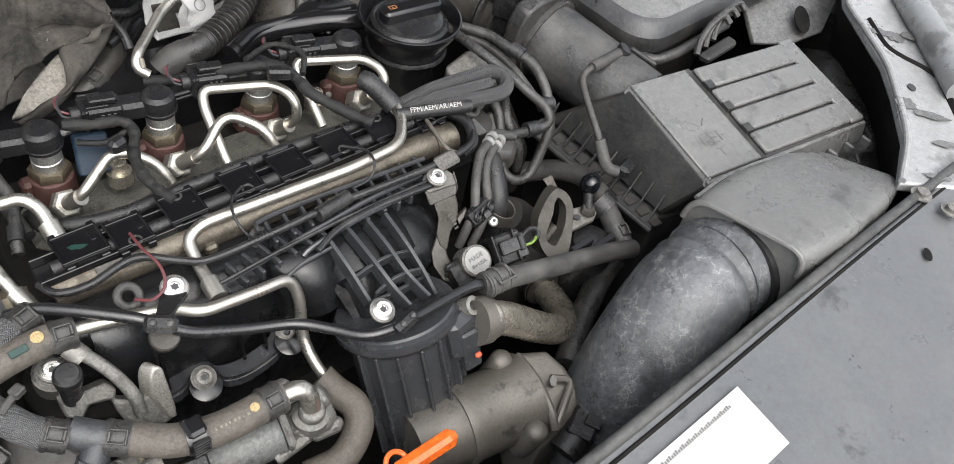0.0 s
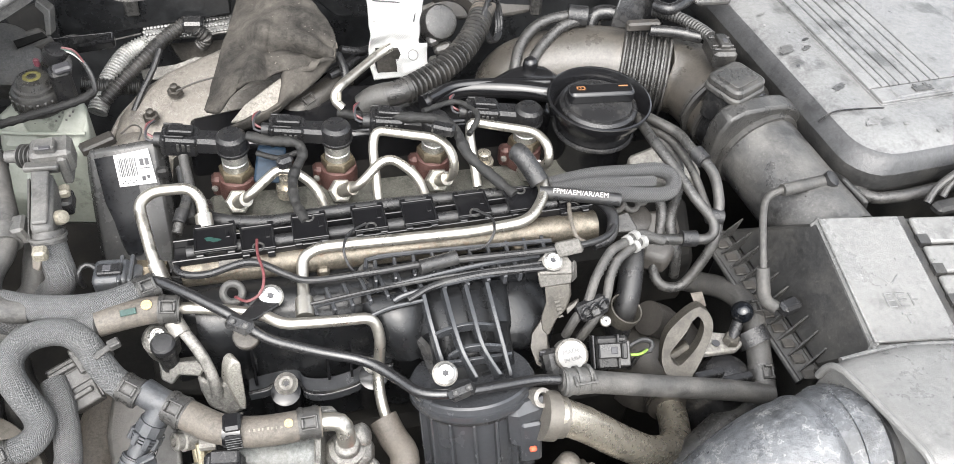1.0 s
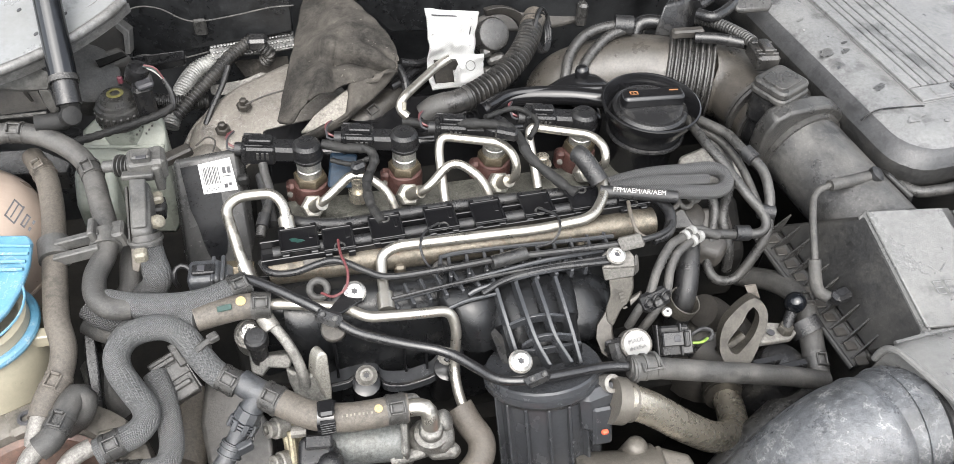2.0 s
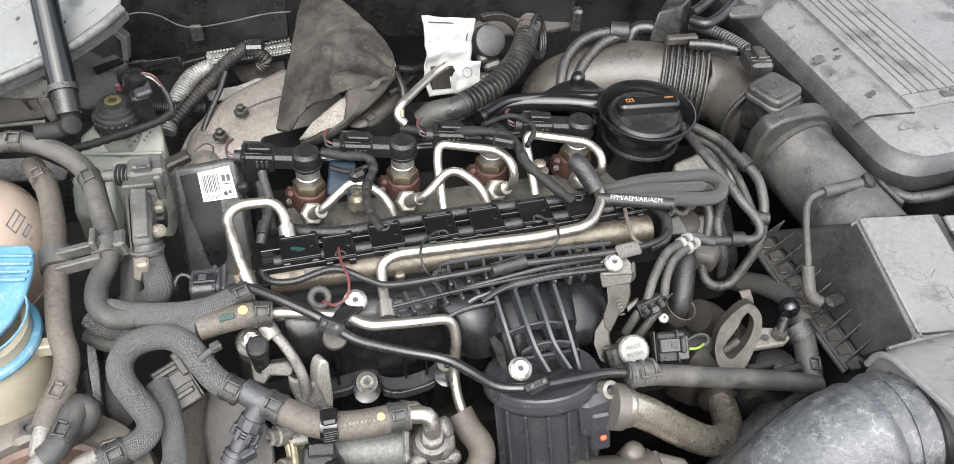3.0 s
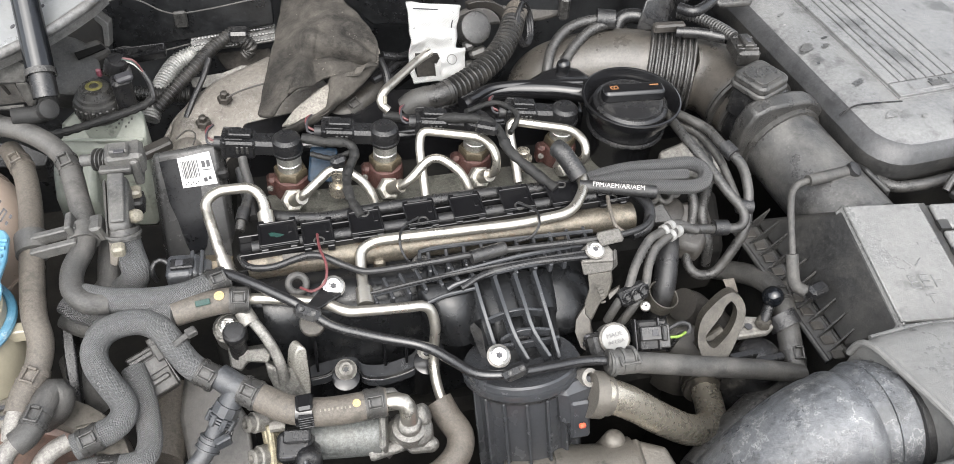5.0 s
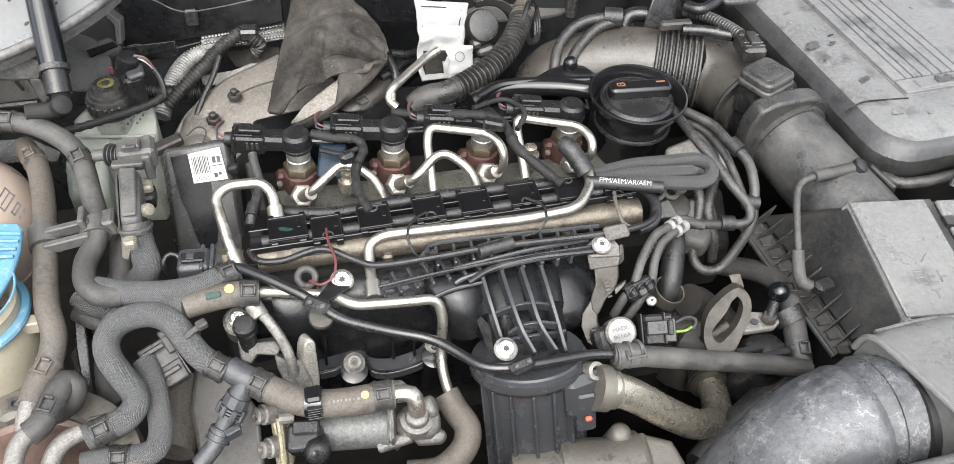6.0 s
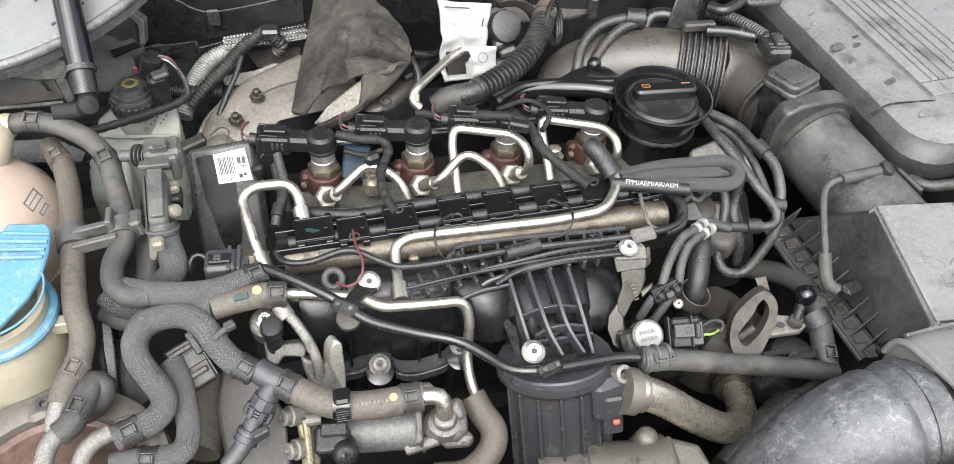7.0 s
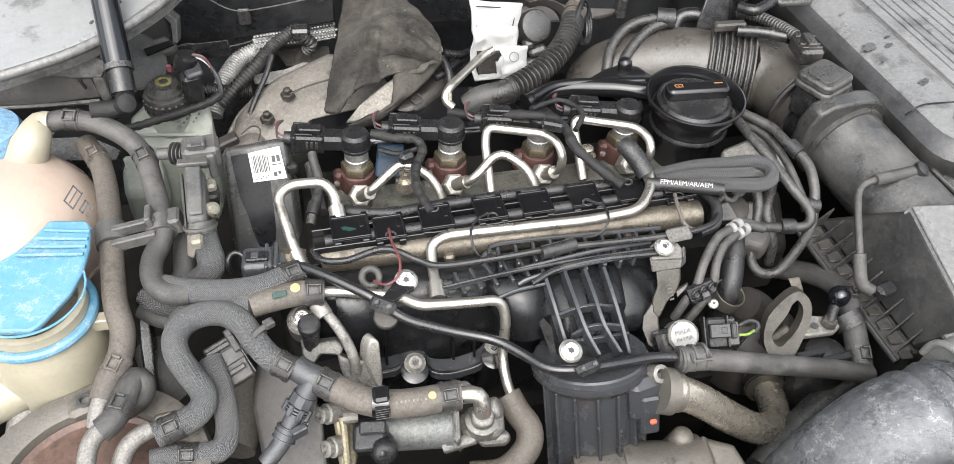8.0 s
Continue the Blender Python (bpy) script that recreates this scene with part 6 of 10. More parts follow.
# ---- sensors, brackets and hoses beside the manifold ----
def words(text, centre, along, up, height, mat, parent, name="lettering"):
    """Raised letters in the built-in font, centred on a point."""
    cu = bpy.data.curves.new(name, "FONT")
    cu.body, cu.size, cu.extrude, cu.align_x, cu.align_y = text, height, 0.0003, "CENTER", "CENTER"
    tmp = bpy.data.objects.new(name, cu)
    me = bpy.data.meshes.new_from_object(tmp)
    bpy.data.objects.remove(tmp)
    u, w = V(along).normalized(), V(up)
    w = (w - u * w.dot(u)).normalized()
    n, c = u.cross(w), V(centre)
    g = Geo()
    g.add([c + u * p.co.x + w * p.co.y + n * (p.co.z + .0003) for p in me.vertices], [tuple(p.vertices) for p in me.polygons])
    bpy.data.meshes.remove(me)
    return part(name, g, mat, parent)


def steel_bracket():
    b = thing("steel_bracket", (0.1588, -0.1839, 0.8000), "bent dull zinc-plated steel bracket bolted to the manifold", "bracket")
    part("top_plate", Geo().prism([(0.1380, -0.1670, 0.8620), (0.1430, -0.1630, 0.8630), (0.1630, -0.1650, 0.8630), (0.1660, -0.1720, 0.8610), (0.1640, -0.1800, 0.8580), (0.1380, -0.1760, 0.8570)], (0, 0, -.003)), "zinc", b, bevel=.001)
    part("front_lip", Geo().prism([(0.1370, -0.1750, 0.8560), (0.1650, -0.1790, 0.8580), (0.1640, -0.1830, 0.8480), (0.1390, -0.1810, 0.8450)], (0, .003, 0)), "zinc", b, bevel=.001)
    part("side_lip", Geo().prism([(0.1660, -0.1720, 0.8610), (0.1690, -0.1710, 0.8570), (0.1690, -0.1780, 0.8470), (0.1650, -0.1810, 0.8470), (0.1640, -0.1800, 0.8580)], (.002, .002, 0)), "zinc", b)
    part("leg", Geo().prism([(0.1420, -0.1810, 0.8460), (0.1620, -0.1830, 0.8480), (0.1620, -0.1890, 0.8400), (0.1580, -0.1950, 0.8310), (0.1500, -0.1980, 0.8240), (0.1420, -0.2060, 0.8140), (0.1380, -0.2010, 0.8160), (0.1380, -0.1940, 0.8240), (0.1420, -0.1890, 0.8360)], (.0025, .0025, -.001)), "eye_metal", b, bevel=.001)
    part("leg_tab", Geo().prism([(0.1580, -0.1940, 0.8320), (0.1670, -0.1930, 0.8380), (0.1680, -0.1950, 0.8360), (0.1580, -0.1990, 0.8280)], (.002, .003, 0)), "pipe_dull", b, bevel=.0008)
    part("lower_sheet", Geo().prism([(0.1380, -0.1950, 0.8220), (0.1300, -0.2000, 0.8120), (0.1270, -0.2090, 0.8060), (0.1300, -0.2200, 0.7970), (0.1380, -0.2270, 0.7940), (0.1430, -0.2230, 0.7990), (0.1410, -0.2090, 0.8090), (0.1420, -0.2030, 0.8160)], (.0025, .003, -.001)), "pipe_dull", b, bevel=.001)
    for k in (0, 1):
        part("slot", Geo().box(V((0.1350, -0.2180, 0.8100)) + V(.001 * k, -.002, -.009 * k + .002), (.008, .002, .005), ch=.0005), "ink", b)
    bars(b, "stamped_mark", "eye_metal", (0.1480, -0.1920, 0.8400), (.1, -.8, -.6), (1, .1, .1), [(.003 * i, .0016, 0, .004) for i in range(5)], .0005)
    return b


steel_bracket()


def pressure_sensor():
    c = V((0.1542, -0.2299, 0.8180))
    s = thing("map_sensor", c, "round grey-white pressure sensor with black plug", "sensor")
    ax = V(-.12, -.58, .80).normalized()
    part("can", Geo().lathe([(.0125, -.022), (.0132, -.004), (.0132, -.001), (.0120, 0), (.0115, -.0004), (.001, -.0004)], c, ax, 30), "alu_dull", s)
    part("face", Geo().lathe([(.0112, -.001), (.0112, .0004), (.001, .0004)], c, ax, 30), "face_grey", s, "pale printed face")
    u = V(1, .05, .1)
    u = (u - ax * u.dot(ax)).normalized()
    w = ax.cross(u.normalized()) * 1
    if w.z < 0:
        w = -w
    words("MADE", c + ax * .0006 + w * .003, u, w, .0052, "grey_ink", s)
    words("IN USA", c + ax * .0006 - w * .003, u, w, .0046, "grey_ink", s)
    part("back_shell", Geo().box(c + V(-.006, .004, -.014), (.030, .026, .016), x=(1, .1, 0), z=ax, ch=.004), "plastic", s)
    x = V((0.2001, -0.2337, 0.8150)) - V((0.1646, -0.2297, 0.8150))
    part("socket", Geo().box(V((0.1829, -0.2211, 0.8020)), (.016, .022, .018), x=x, z=ax, ch=.002), "plug_black", s)
    plug = part("plug", Geo().box(V((0.1864, -0.2287, 0.8120)), (.026, .026, .022), x=x, z=ax, ch=.002), "plug_black", s, "black plug")
    part("latch", Geo().box(V((0.1821, -0.2357, 0.8250)), (.018, .012, .005), x=x, z=ax, ch=.001), "plastic", plug)
    part("latch_window", Geo().box(V((0.1852, -0.2368, 0.8262)), (.0055, .0055, .003), x=x, z=ax, ch=.0005), "ink", plug)
    part("latch_frame", Geo().box(V((0.1936, -0.2372, 0.8245)), (.0045, .013, .007), x=x, z=ax, ch=.001), "plug_black", plug)
    for s in (-1, 1):
        part("rib", Geo().box(V((0.1800, -0.2330, 0.8205)) + x.normalized() * (s * .010), (.0016, .0265, .0100), x=x, z=ax, ch=.0004), "plug_black", plug)
    part("plug_end", Geo().box(V((0.1948, -0.2332, 0.8150)), (.010, .020, .018), x=x, z=ax, ch=.001), "plastic", plug)
    part("wire", Geo().tube([(0.1965, -0.2357, 0.8170), (0.2028, -0.2384, 0.8180), (0.2094, -0.2384, 0.8180), (0.2167, -0.2337, 0.8150)], .0012, sides=8), "green", plug, "yellow-green wire")
    part("wire", Geo().tube([(0.1988, -0.2304, 0.8170), (0.2139, -0.2258, 0.8180), (0.2224, -0.2279, 0.8160), (0.2203, -0.2337, 0.8140), (0.2128, -0.2330, 0.8100), (0.2068, -0.2326, 0.7900)], .0022, sides=8), "rubber_dark", plug)
    return s


pressure_sensor()


def lifting_eye():
    e = thing("lifting_eye", (0.2707, -0.2255, 0.7900), "dirty beige cast lifting eye on its bracket", "lifting eye")

    def closed(pts, n):
        p = [V(q) for q in pts]
        run = flowing(p[-2:] + p + p[:2], 6)[12:-6]
        return resample(run, sum((b - a).length for a, b in zip(run, run[1:])) / n)[:n]

    rim = closed(((0.2420, -0.2310, 0.7760), (0.2430, -0.2200, 0.7830), (0.2510, -0.2070, 0.7920), (0.2660, -0.1980, 0.7990), (0.2790, -0.1930, 0.8030), (0.2860, -0.1940, 0.8040), (0.2920, -0.2020, 0.8000), (0.2910, -0.2120, 0.7930), (0.2810, -0.2250, 0.7850), (0.2670, -0.2390, 0.7750), (0.2560, -0.2440, 0.7700), (0.2470, -0.2410, 0.7710)), 32)
    slot = closed(((0.2520, -0.2290, 0.7790), (0.2500, -0.2230, 0.7820), (0.2530, -0.2190, 0.7850), (0.2680, -0.2090, 0.7930), (0.2760, -0.2010, 0.7980), (0.2800, -0.1990, 0.8000), (0.2840, -0.2040, 0.7970), (0.2820, -0.2120, 0.7930), (0.2740, -0.2210, 0.7860), (0.2610, -0.2290, 0.7800), (0.2560, -0.2310, 0.7780)), 32)
    n, d = len(rim), V(.003, .011, -.006)
    verts = rim + slot + [p + d for p in rim] + [p + d for p in slot]
    faces = []
    for i in range(n):
        j = (i + 1) % n
        faces += [(i, j, n + j, n + i), (2 * n + j, 2 * n + i, 3 * n + i, 3 * n + j), (j, i, 2 * n + i, 2 * n + j), (n + i, n + j, 3 * n + j, 3 * n + i)]
    part("eye_plate", Geo().add(verts, faces), "eye_metal", e, "thick cast loop", bevel=.002, angle=50)
    part("back_web", Geo().prism([(0.2440, -0.2190, 0.7680), (0.2520, -0.2150, 0.7720), (0.2700, -0.2120, 0.7820), (0.2720, -0.2170, 0.7800), (0.2590, -0.2200, 0.7700), (0.2550, -0.2320, 0.7600)], (.004, .010, -.008)), "eye_metal", e, "web behind the loop", bevel=.002)
    part("plate", Geo().prism([(0.2810, -0.2100, 0.7820), (0.2920, -0.2040, 0.7820), (0.3190, -0.2110, 0.7820), (0.3210, -0.2200, 0.7820), (0.3110, -0.2260, 0.7800), (0.2770, -0.2250, 0.7800)], (0, 0, -.006)), "alu_dull", e, "plated bracket tongue", bevel=.0015)
    part("plate_hole", Geo().lathe([(.0035, 0), (.0035, .0006), (.001, .0006)], V((0.2940, -0.2180, 0.7830)), (0, 0, 1), 14), "ink", e)
    k = V((0.3210, -0.2020, 0.8000))
    part("ball_knob", Geo().lathe([(.002, -.0100), (.0058, -.0085), (.0088, -.0045), (.0098, 0), (.0088, .0046), (.0058, .0082), (.0028, .0096), (.0005, .0100)], k, (0, -.3, 1), 28), "ink_gloss", e, "shiny dark ball knob")
    part("stem", Geo().tube([k + V(0, 0, -.006), V((0.3080, -0.2180, 0.7850))], .0050, sides=14), "rubber_dark", e)
    part("hex", Geo().lathe([(.0075, -.002), (.0075, .002), (.006, .004)], V((0.3080, -0.2180, 0.7850)), (0, 0, 1), 6), "eye_metal", e, "dull hex nut")
    part("tag", Geo().prism([(0.2841, -0.1762, 0.8000), (0.2951, -0.1761, 0.8000), (0.2985, -0.1831, 0.7900), (0.2887, -0.1855, 0.7900)], (0, .002, 0)), "rubber_brown", e)
    return e


lifting_eye()


def hose_thing(name, pts, r, mat, label, clamps=(), category="hose", sides=18, group="", corrugate=0.0, pitch=.006, clamp_mat="duct_grey"):
    """A hose with spring clamps at the given shares of its length."""
    t = thing(name, pts[len(pts) // 2], label, category, group)
    part("tube", Geo().tube(pts, r, sides=sides, corrugate=corrugate, pitch=pitch), mat, t)
    line = resample(flowing([V(p) for p in pts]), .003)
    for k in clamps:
        i = max(2, min(len(line) - 4, int(k * (len(line) - 1))))
        a, b = line[i - 2], line[i + 2]
        rr = r if not callable(r) else r(k)
        d = (b - a).normalized()
        c = part("clamp", Geo().tube([line[i] - d * .0075, line[i] + d * .0075], rr * 1.05, sides=sides), clamp_mat, t)
        up = V(0, -.5, .87)
        up = (up - d * up.dot(d)).normalized()
        w = d.cross(up)
        for s in (-1, 1):
            part("band", Geo().tube([line[i] + d * (s * .0048 - .0013), line[i] + d * (s * .0048 + .0013)], rr * 1.11, sides=sides), clamp_mat, c)
            part("loop_side", Geo().box(line[i] + up * (rr * 1.12) + w * (s * .0042), (.0105, .0016, .0018), x=d, z=up, ch=.0005), clamp_mat, c)
        part("loop_end", Geo().box(line[i] + up * (rr * 1.13) + d * .0052, (.0018, .0100, .0026), x=d, z=up, ch=.0006), clamp_mat, c)
        part("ear", Geo().box(line[i] + up * (rr * 1.16) - d * .0046, (.0022, .0066, .0040), x=d, z=up, ch=.0006), clamp_mat, c)
    return t


hose_thing("deep_hose", [(0.2125, -0.3119, 0.7200), (0.2573, -0.2836, 0.7220), (0.3034, -0.2605, 0.7280), (0.3303, -0.2520, 0.7350)], .012, "duct_grey", "dark hose running down beside the elbow", ())
hose_thing("breather_hose", [(0.2980, -0.1094, 0.7450), (0.3194, -0.1290, 0.7550), (0.3332, -0.1513, 0.7700), (0.3389, -0.1782, 0.7820), (0.3372, -0.2045, 0.7820), (0.3324, -0.2311, 0.7720), (0.3277, -0.2585, 0.7600)], .0105, "rubber", "dusty black rubber hose bending down past the ball knob", (.62, .93))
solid("hose_collar", Geo().tube([(0.3297, -0.2102, 0.7820), (0.3329, -0.2224, 0.7770)], .0145, sides=22), "rubber_dark", "black rubber collar on the bending hose", "collar")
hose_thing("vacuum_hose", [(0.2366, -0.1378, 0.8300), (0.2294, -0.1592, 0.8220), (0.2214, -0.1792, 0.8050), (0.2170, -0.1856, 0.7700)], .0105, "rubber_dark", "thick black hose standing behind the sensor", ())
solid("ring_clip", Geo().lathe([(.0132, -.006), (.0141, -.0065), (.0146, -.006), (.0146, .006), (.0141, .0065), (.0132, .006), (.0132, -.006)], (0.2150, -0.1880, 0.8060), (.25, -.15, 1), 30), "eye_metal", "dull metal band clip round the black hose", "ring clip")
solid("vacuum_pump", Geo().lathe([(.022, -.07), (.024, -.01), (.020, 0), (.012, .004)], (0.3014, -0.2401, 0.7650), (0, -.15, 1), 24), "plastic", "black round vacuum pump body below the lifting eye", "pump")
solid("pump_casting", Geo().loft([[V((0.2750, -0.1730, 0.7000)) + V(r * math.cos(radians(w)), .9 * r * math.sin(radians(w)), h) for w in range(0, 360, 20)] for r, h in ((.046, -.03), (.044, .020), (.038, .034), (.026, .041), (.010, .043))]), "ledge_brown", "dusty brown pump casting behind the sensor plug", "casting", angle=60)
solid("casting_neck", Geo().tube([(0.2850, -0.1720, 0.7350), (0.2720, -0.1660, 0.7500), (0.2560, -0.1670, 0.7620)], .016, sides=20), "ledge_brown", "brown cast neck below the standing hose", "casting")
for p in ((0.2781, -0.2433, 0.7760), (0.3030, -0.2494, 0.7720)):
    solid("hose_clip", Geo().box(p, (.026, .007, .009), x=(1, .05, 0), ch=.001), "plastic", "black plastic hose clip on the pump", "clip")

# vacuum lines right of the manifold
V_LINES = (
    ([(0.2768, -0.0161, 0.8720), (0.2792, -0.0599, 0.8740), (0.2881, -0.0912, 0.8680), (0.2963, -0.1173, 0.8600), (0.3098, -0.1359, 0.8460), (0.3043, -0.1458, 0.8380), (0.2835, -0.1450, 0.8380), (0.2424, -0.1451, 0.8460)], .0050),
    ([(0.2873, -0.0153, 0.8700), (0.3060, -0.0439, 0.8720), (0.3107, -0.0675, 0.8720), (0.3202, -0.0953, 0.8680), (0.3195, -0.1178, 0.8580), (0.3160, -0.1311, 0.8480)], .0052),
    ([(0.3178, -0.1274, 0.8480), (0.3130, -0.1424, 0.8320), (0.3030, -0.1490, 0.8080), (0.2886, -0.1536, 0.7860), (0.2707, -0.1517, 0.7860), (0.2636, -0.1413, 0.7950), (0.2669, -0.1291, 0.8150), (0.2744, -0.1100, 0.8350), (0.2740, -0.0955, 0.8450)], .0052),
    ([(0.2931, -0.0166, 0.8580), (0.3065, -0.0562, 0.8500), (0.2971, -0.0879, 0.8420), (0.2805, -0.1162, 0.8320), (0.2839, -0.1355, 0.8100), (0.2889, -0.1366, 0.7800)], .0055),
    ([(0.2848, -0.0118, 0.8600), (0.3032, -0.0423, 0.8620), (0.3100, -0.0777, 0.8580), (0.3110, -0.1138, 0.8480), (0.3127, -0.1243, 0.8420)], .0042),
)
for pts, r in V_LINES:
    solid("vacuum_line", Geo().tube(pts, r * .92, sides=12), "duct_grey", "dusty black rubber vacuum line", "hose", "vacuum lines beside the oil filler")
for p, q in (((0.2772, -0.1443, 0.8400), (0.2906, -0.1458, 0.8390)), ((0.3119, -0.0734, 0.8730), (0.3164, -0.0859, 0.8710)), ((0.3064, -0.1293, 0.8480), (0.3194, -0.1323, 0.8470))):
    solid("line_joint", Geo().tube([p, q], .0072, sides=12), "rubber_dark", "black joint sleeve on a vacuum line", "joint")
for k, run in enumerate(([(0.2533, -0.1472, 0.8460), (0.2373, -0.1439, 0.8520), (0.2191, -0.1542, 0.8560), (0.2021, -0.1639, 0.8580), (0.1853, -0.1809, 0.8500), (0.1743, -0.1968, 0.8360), (0.1652, -0.2014, 0.8260), (0.1598, -0.2016, 0.8050)],
                         [(0.2573, -0.1492, 0.8450), (0.2415, -0.1473, 0.8500), (0.2261, -0.1571, 0.8530), (0.2077, -0.1687, 0.8520), (0.1988, -0.1791, 0.8450), (0.1917, -0.1941, 0.8320), (0.1805, -0.2023, 0.8200), (0.1723, -0.2036, 0.8000)])):
    h = hose_thing("thin_hose", run, .0040, "rubber", "thin ribbed grey hose with pale end clips", (), "hose", 12, "thin vacuum hoses")
    for at in (((0.2191, -0.1542, 0.8560), (0.2227, -0.1526, 0.8560)), ((0.2271, -0.1495, 0.8550), (0.2313, -0.1471, 0.8540))):
        shift = V(.006, -.004, -.003) * k
        part("end_ring", Geo().tube([V(at[0]) + shift, V(at[1]) + shift], .0054, sides=14), "face_grey", h, "pale metal clip ring")
    for s in range(5):
        p, q = V(run[3]).lerp(V(run[4]), s / 5), V(run[3]).lerp(V(run[4]), s / 5 + .06)
        part("print_band", Geo().tube([p, q], .00425, sides=12), "actgrey", h)
solid("pipe_holder", Geo().box((0.1781, -0.1992, 0.8340), (.026, .016, .012), x=(1, .25, .1), z=(0, -.5, .8), ch=.003), "plug_black", "ribbed black plastic pipe holder", "holder")
for k in (-1, 0, 1):
    solid("holder_clip", Geo().torus(V((0.1781, -0.2040, 0.8400)) + V(.008 * k, .002 * k, .0006 * k), (.3, -.9, .3), .0042, .0013, 14, 6), "plug_black", "round clip of the ribbed pipe holder", "clip", "pipe holder clips")
solid("holder_latch", Geo().box((0.1776, -0.2081, 0.8400), (.007, .006, .004), x=(1, .25, .1), z=(0, -.5, .8), ch=.001), "duct_grey", "dusty latch on the pipe holder", "latch")
screw(V((0.1890, -0.2073, 0.8250)), (0, -.4, 1), .0046, "small bolt below the pipe holder", group="star-socket bolts")


def braided_loop():
    b = thing("braided_cable_loop", (0.2338, -0.0877, 0.8600), "grey woven cable sleeve doubled back in a flat loop", "cable sleeve")
    part("upper", Geo().tube([(0.1693, -0.0897, 0.8680), (0.2072, -0.0879, 0.8720), (0.2417, -0.0902, 0.8730), (0.2689, -0.0906, 0.8720), (0.2797, -0.0987, 0.8700), (0.2766, -0.1098, 0.8670), (0.2628, -0.1144, 0.8660), (0.2272, -0.1122, 0.8700), (0.1898, -0.1037, 0.8700)], .0066, sides=16), "braid_dark", b)
    part("inner", Geo().tube([(0.1693, -0.0968, 0.8700), (0.2012, -0.1011, 0.8760), (0.2290, -0.1045, 0.8760), (0.2599, -0.1040, 0.8720)], .0052, sides=14), "braid_dark", b)
    p, q = V((0.1608, -0.1041, 0.8782)), V((0.2160, -0.1205, 0.8782))
    part("printed_tube", Geo().tube([p + V(-.004, .001, -.004), p.lerp(q, .5) + V(0, -.001, -.0035), q + V(.006, -.002, -.0045)], .0056, sides=18), "rubber_dark", b, "black printed tube")
    words("FPM/AEM/AR/AEM", p.lerp(q, .5) + V(0, -.0035, .0018), q - p, (0, .80, .60), .0060, "white_ink", b)
    return b


braided_loop()
solid("rail_sensor_cable", Geo().tube([(0.1949, -0.0976, 0.8620), (0.2094, -0.1100, 0.8620), (0.2153, -0.1284, 0.8620), (0.2070, -0.1479, 0.8580), (0.1909, -0.1526, 0.8560)], .005, sides=12), "rubber_dark", "black cable curling round the rail's end", "cable")
solid("cast_boss", Geo().prism([(0.2684, -0.0340, 0.8400), (0.3039, -0.0238, 0.8420), (0.3336, -0.0400, 0.8400), (0.3382, -0.0599, 0.8300), (0.3105, -0.0629, 0.8250), (0.2745, -0.0529, 0.8300)], (0, 0, -.02)), "alu_dull", "dirty cast metal boss behind the cable loop", "boss", bevel=.004)
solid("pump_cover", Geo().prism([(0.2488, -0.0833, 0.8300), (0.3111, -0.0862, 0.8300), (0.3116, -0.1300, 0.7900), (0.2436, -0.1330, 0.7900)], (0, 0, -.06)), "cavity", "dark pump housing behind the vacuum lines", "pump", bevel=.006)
solid("sensor_plate", Geo().prism([(0.2260, -0.1170, 0.8500), (0.2360, -0.1160, 0.8520), (0.2410, -0.1300, 0.8460), (0.2410, -0.1340, 0.8440), (0.2230, -0.1320, 0.8440)], (0, .004, -.010)), "duct_grey", "flat dusty black plate below the cable loop", "plate", bevel=.0015)
for at, r in (((0.2290, -0.1030, 0.8520), .0085), ((0.2450, -0.1020, 0.8480), .0075), ((0.2560, -0.0970, 0.8480), .0065)):
    solid("plug_ring", Geo().torus(at, (.2, -.6, .8), r, .0026, 22, 8), "rubber", "dusty rubber ring on a small plug below the cable loop", "ring", "rings below the cable loop")
solid("rail_clamp", Geo().prism([(0.1740, -0.1070, 0.8620), (0.1920, -0.1060, 0.8640), (0.1980, -0.1160, 0.8620), (0.1920, -0.1230, 0.8580), (0.1730, -0.1200, 0.8580)], (0, .006, -.008)), "clean", "black plastic clamp round the rail sensor's wire", "clamp", bevel=.002)
solid("pump_casting", Geo().prism([(0.2570, -0.1020, 0.8350), (0.2900, -0.1030, 0.8380), (0.2900, -0.1300, 0.8250), (0.2710, -0.1460, 0.8120), (0.2510, -0.1340, 0.8120)], (0, 0, -.02)), "ledge_brown", "brown dirty pump casting behind the vacuum lines", "casting", bevel=.005)
solid("cast_boss", Geo().lathe([(.016, -.03), (.016, -.002), (.013, 0), (.006, .001)], (0.2492, -0.1080, 0.8360), (0, -.2, 1), 20), "ledge_brown", "round dull metal boss below the cable loop", "boss")


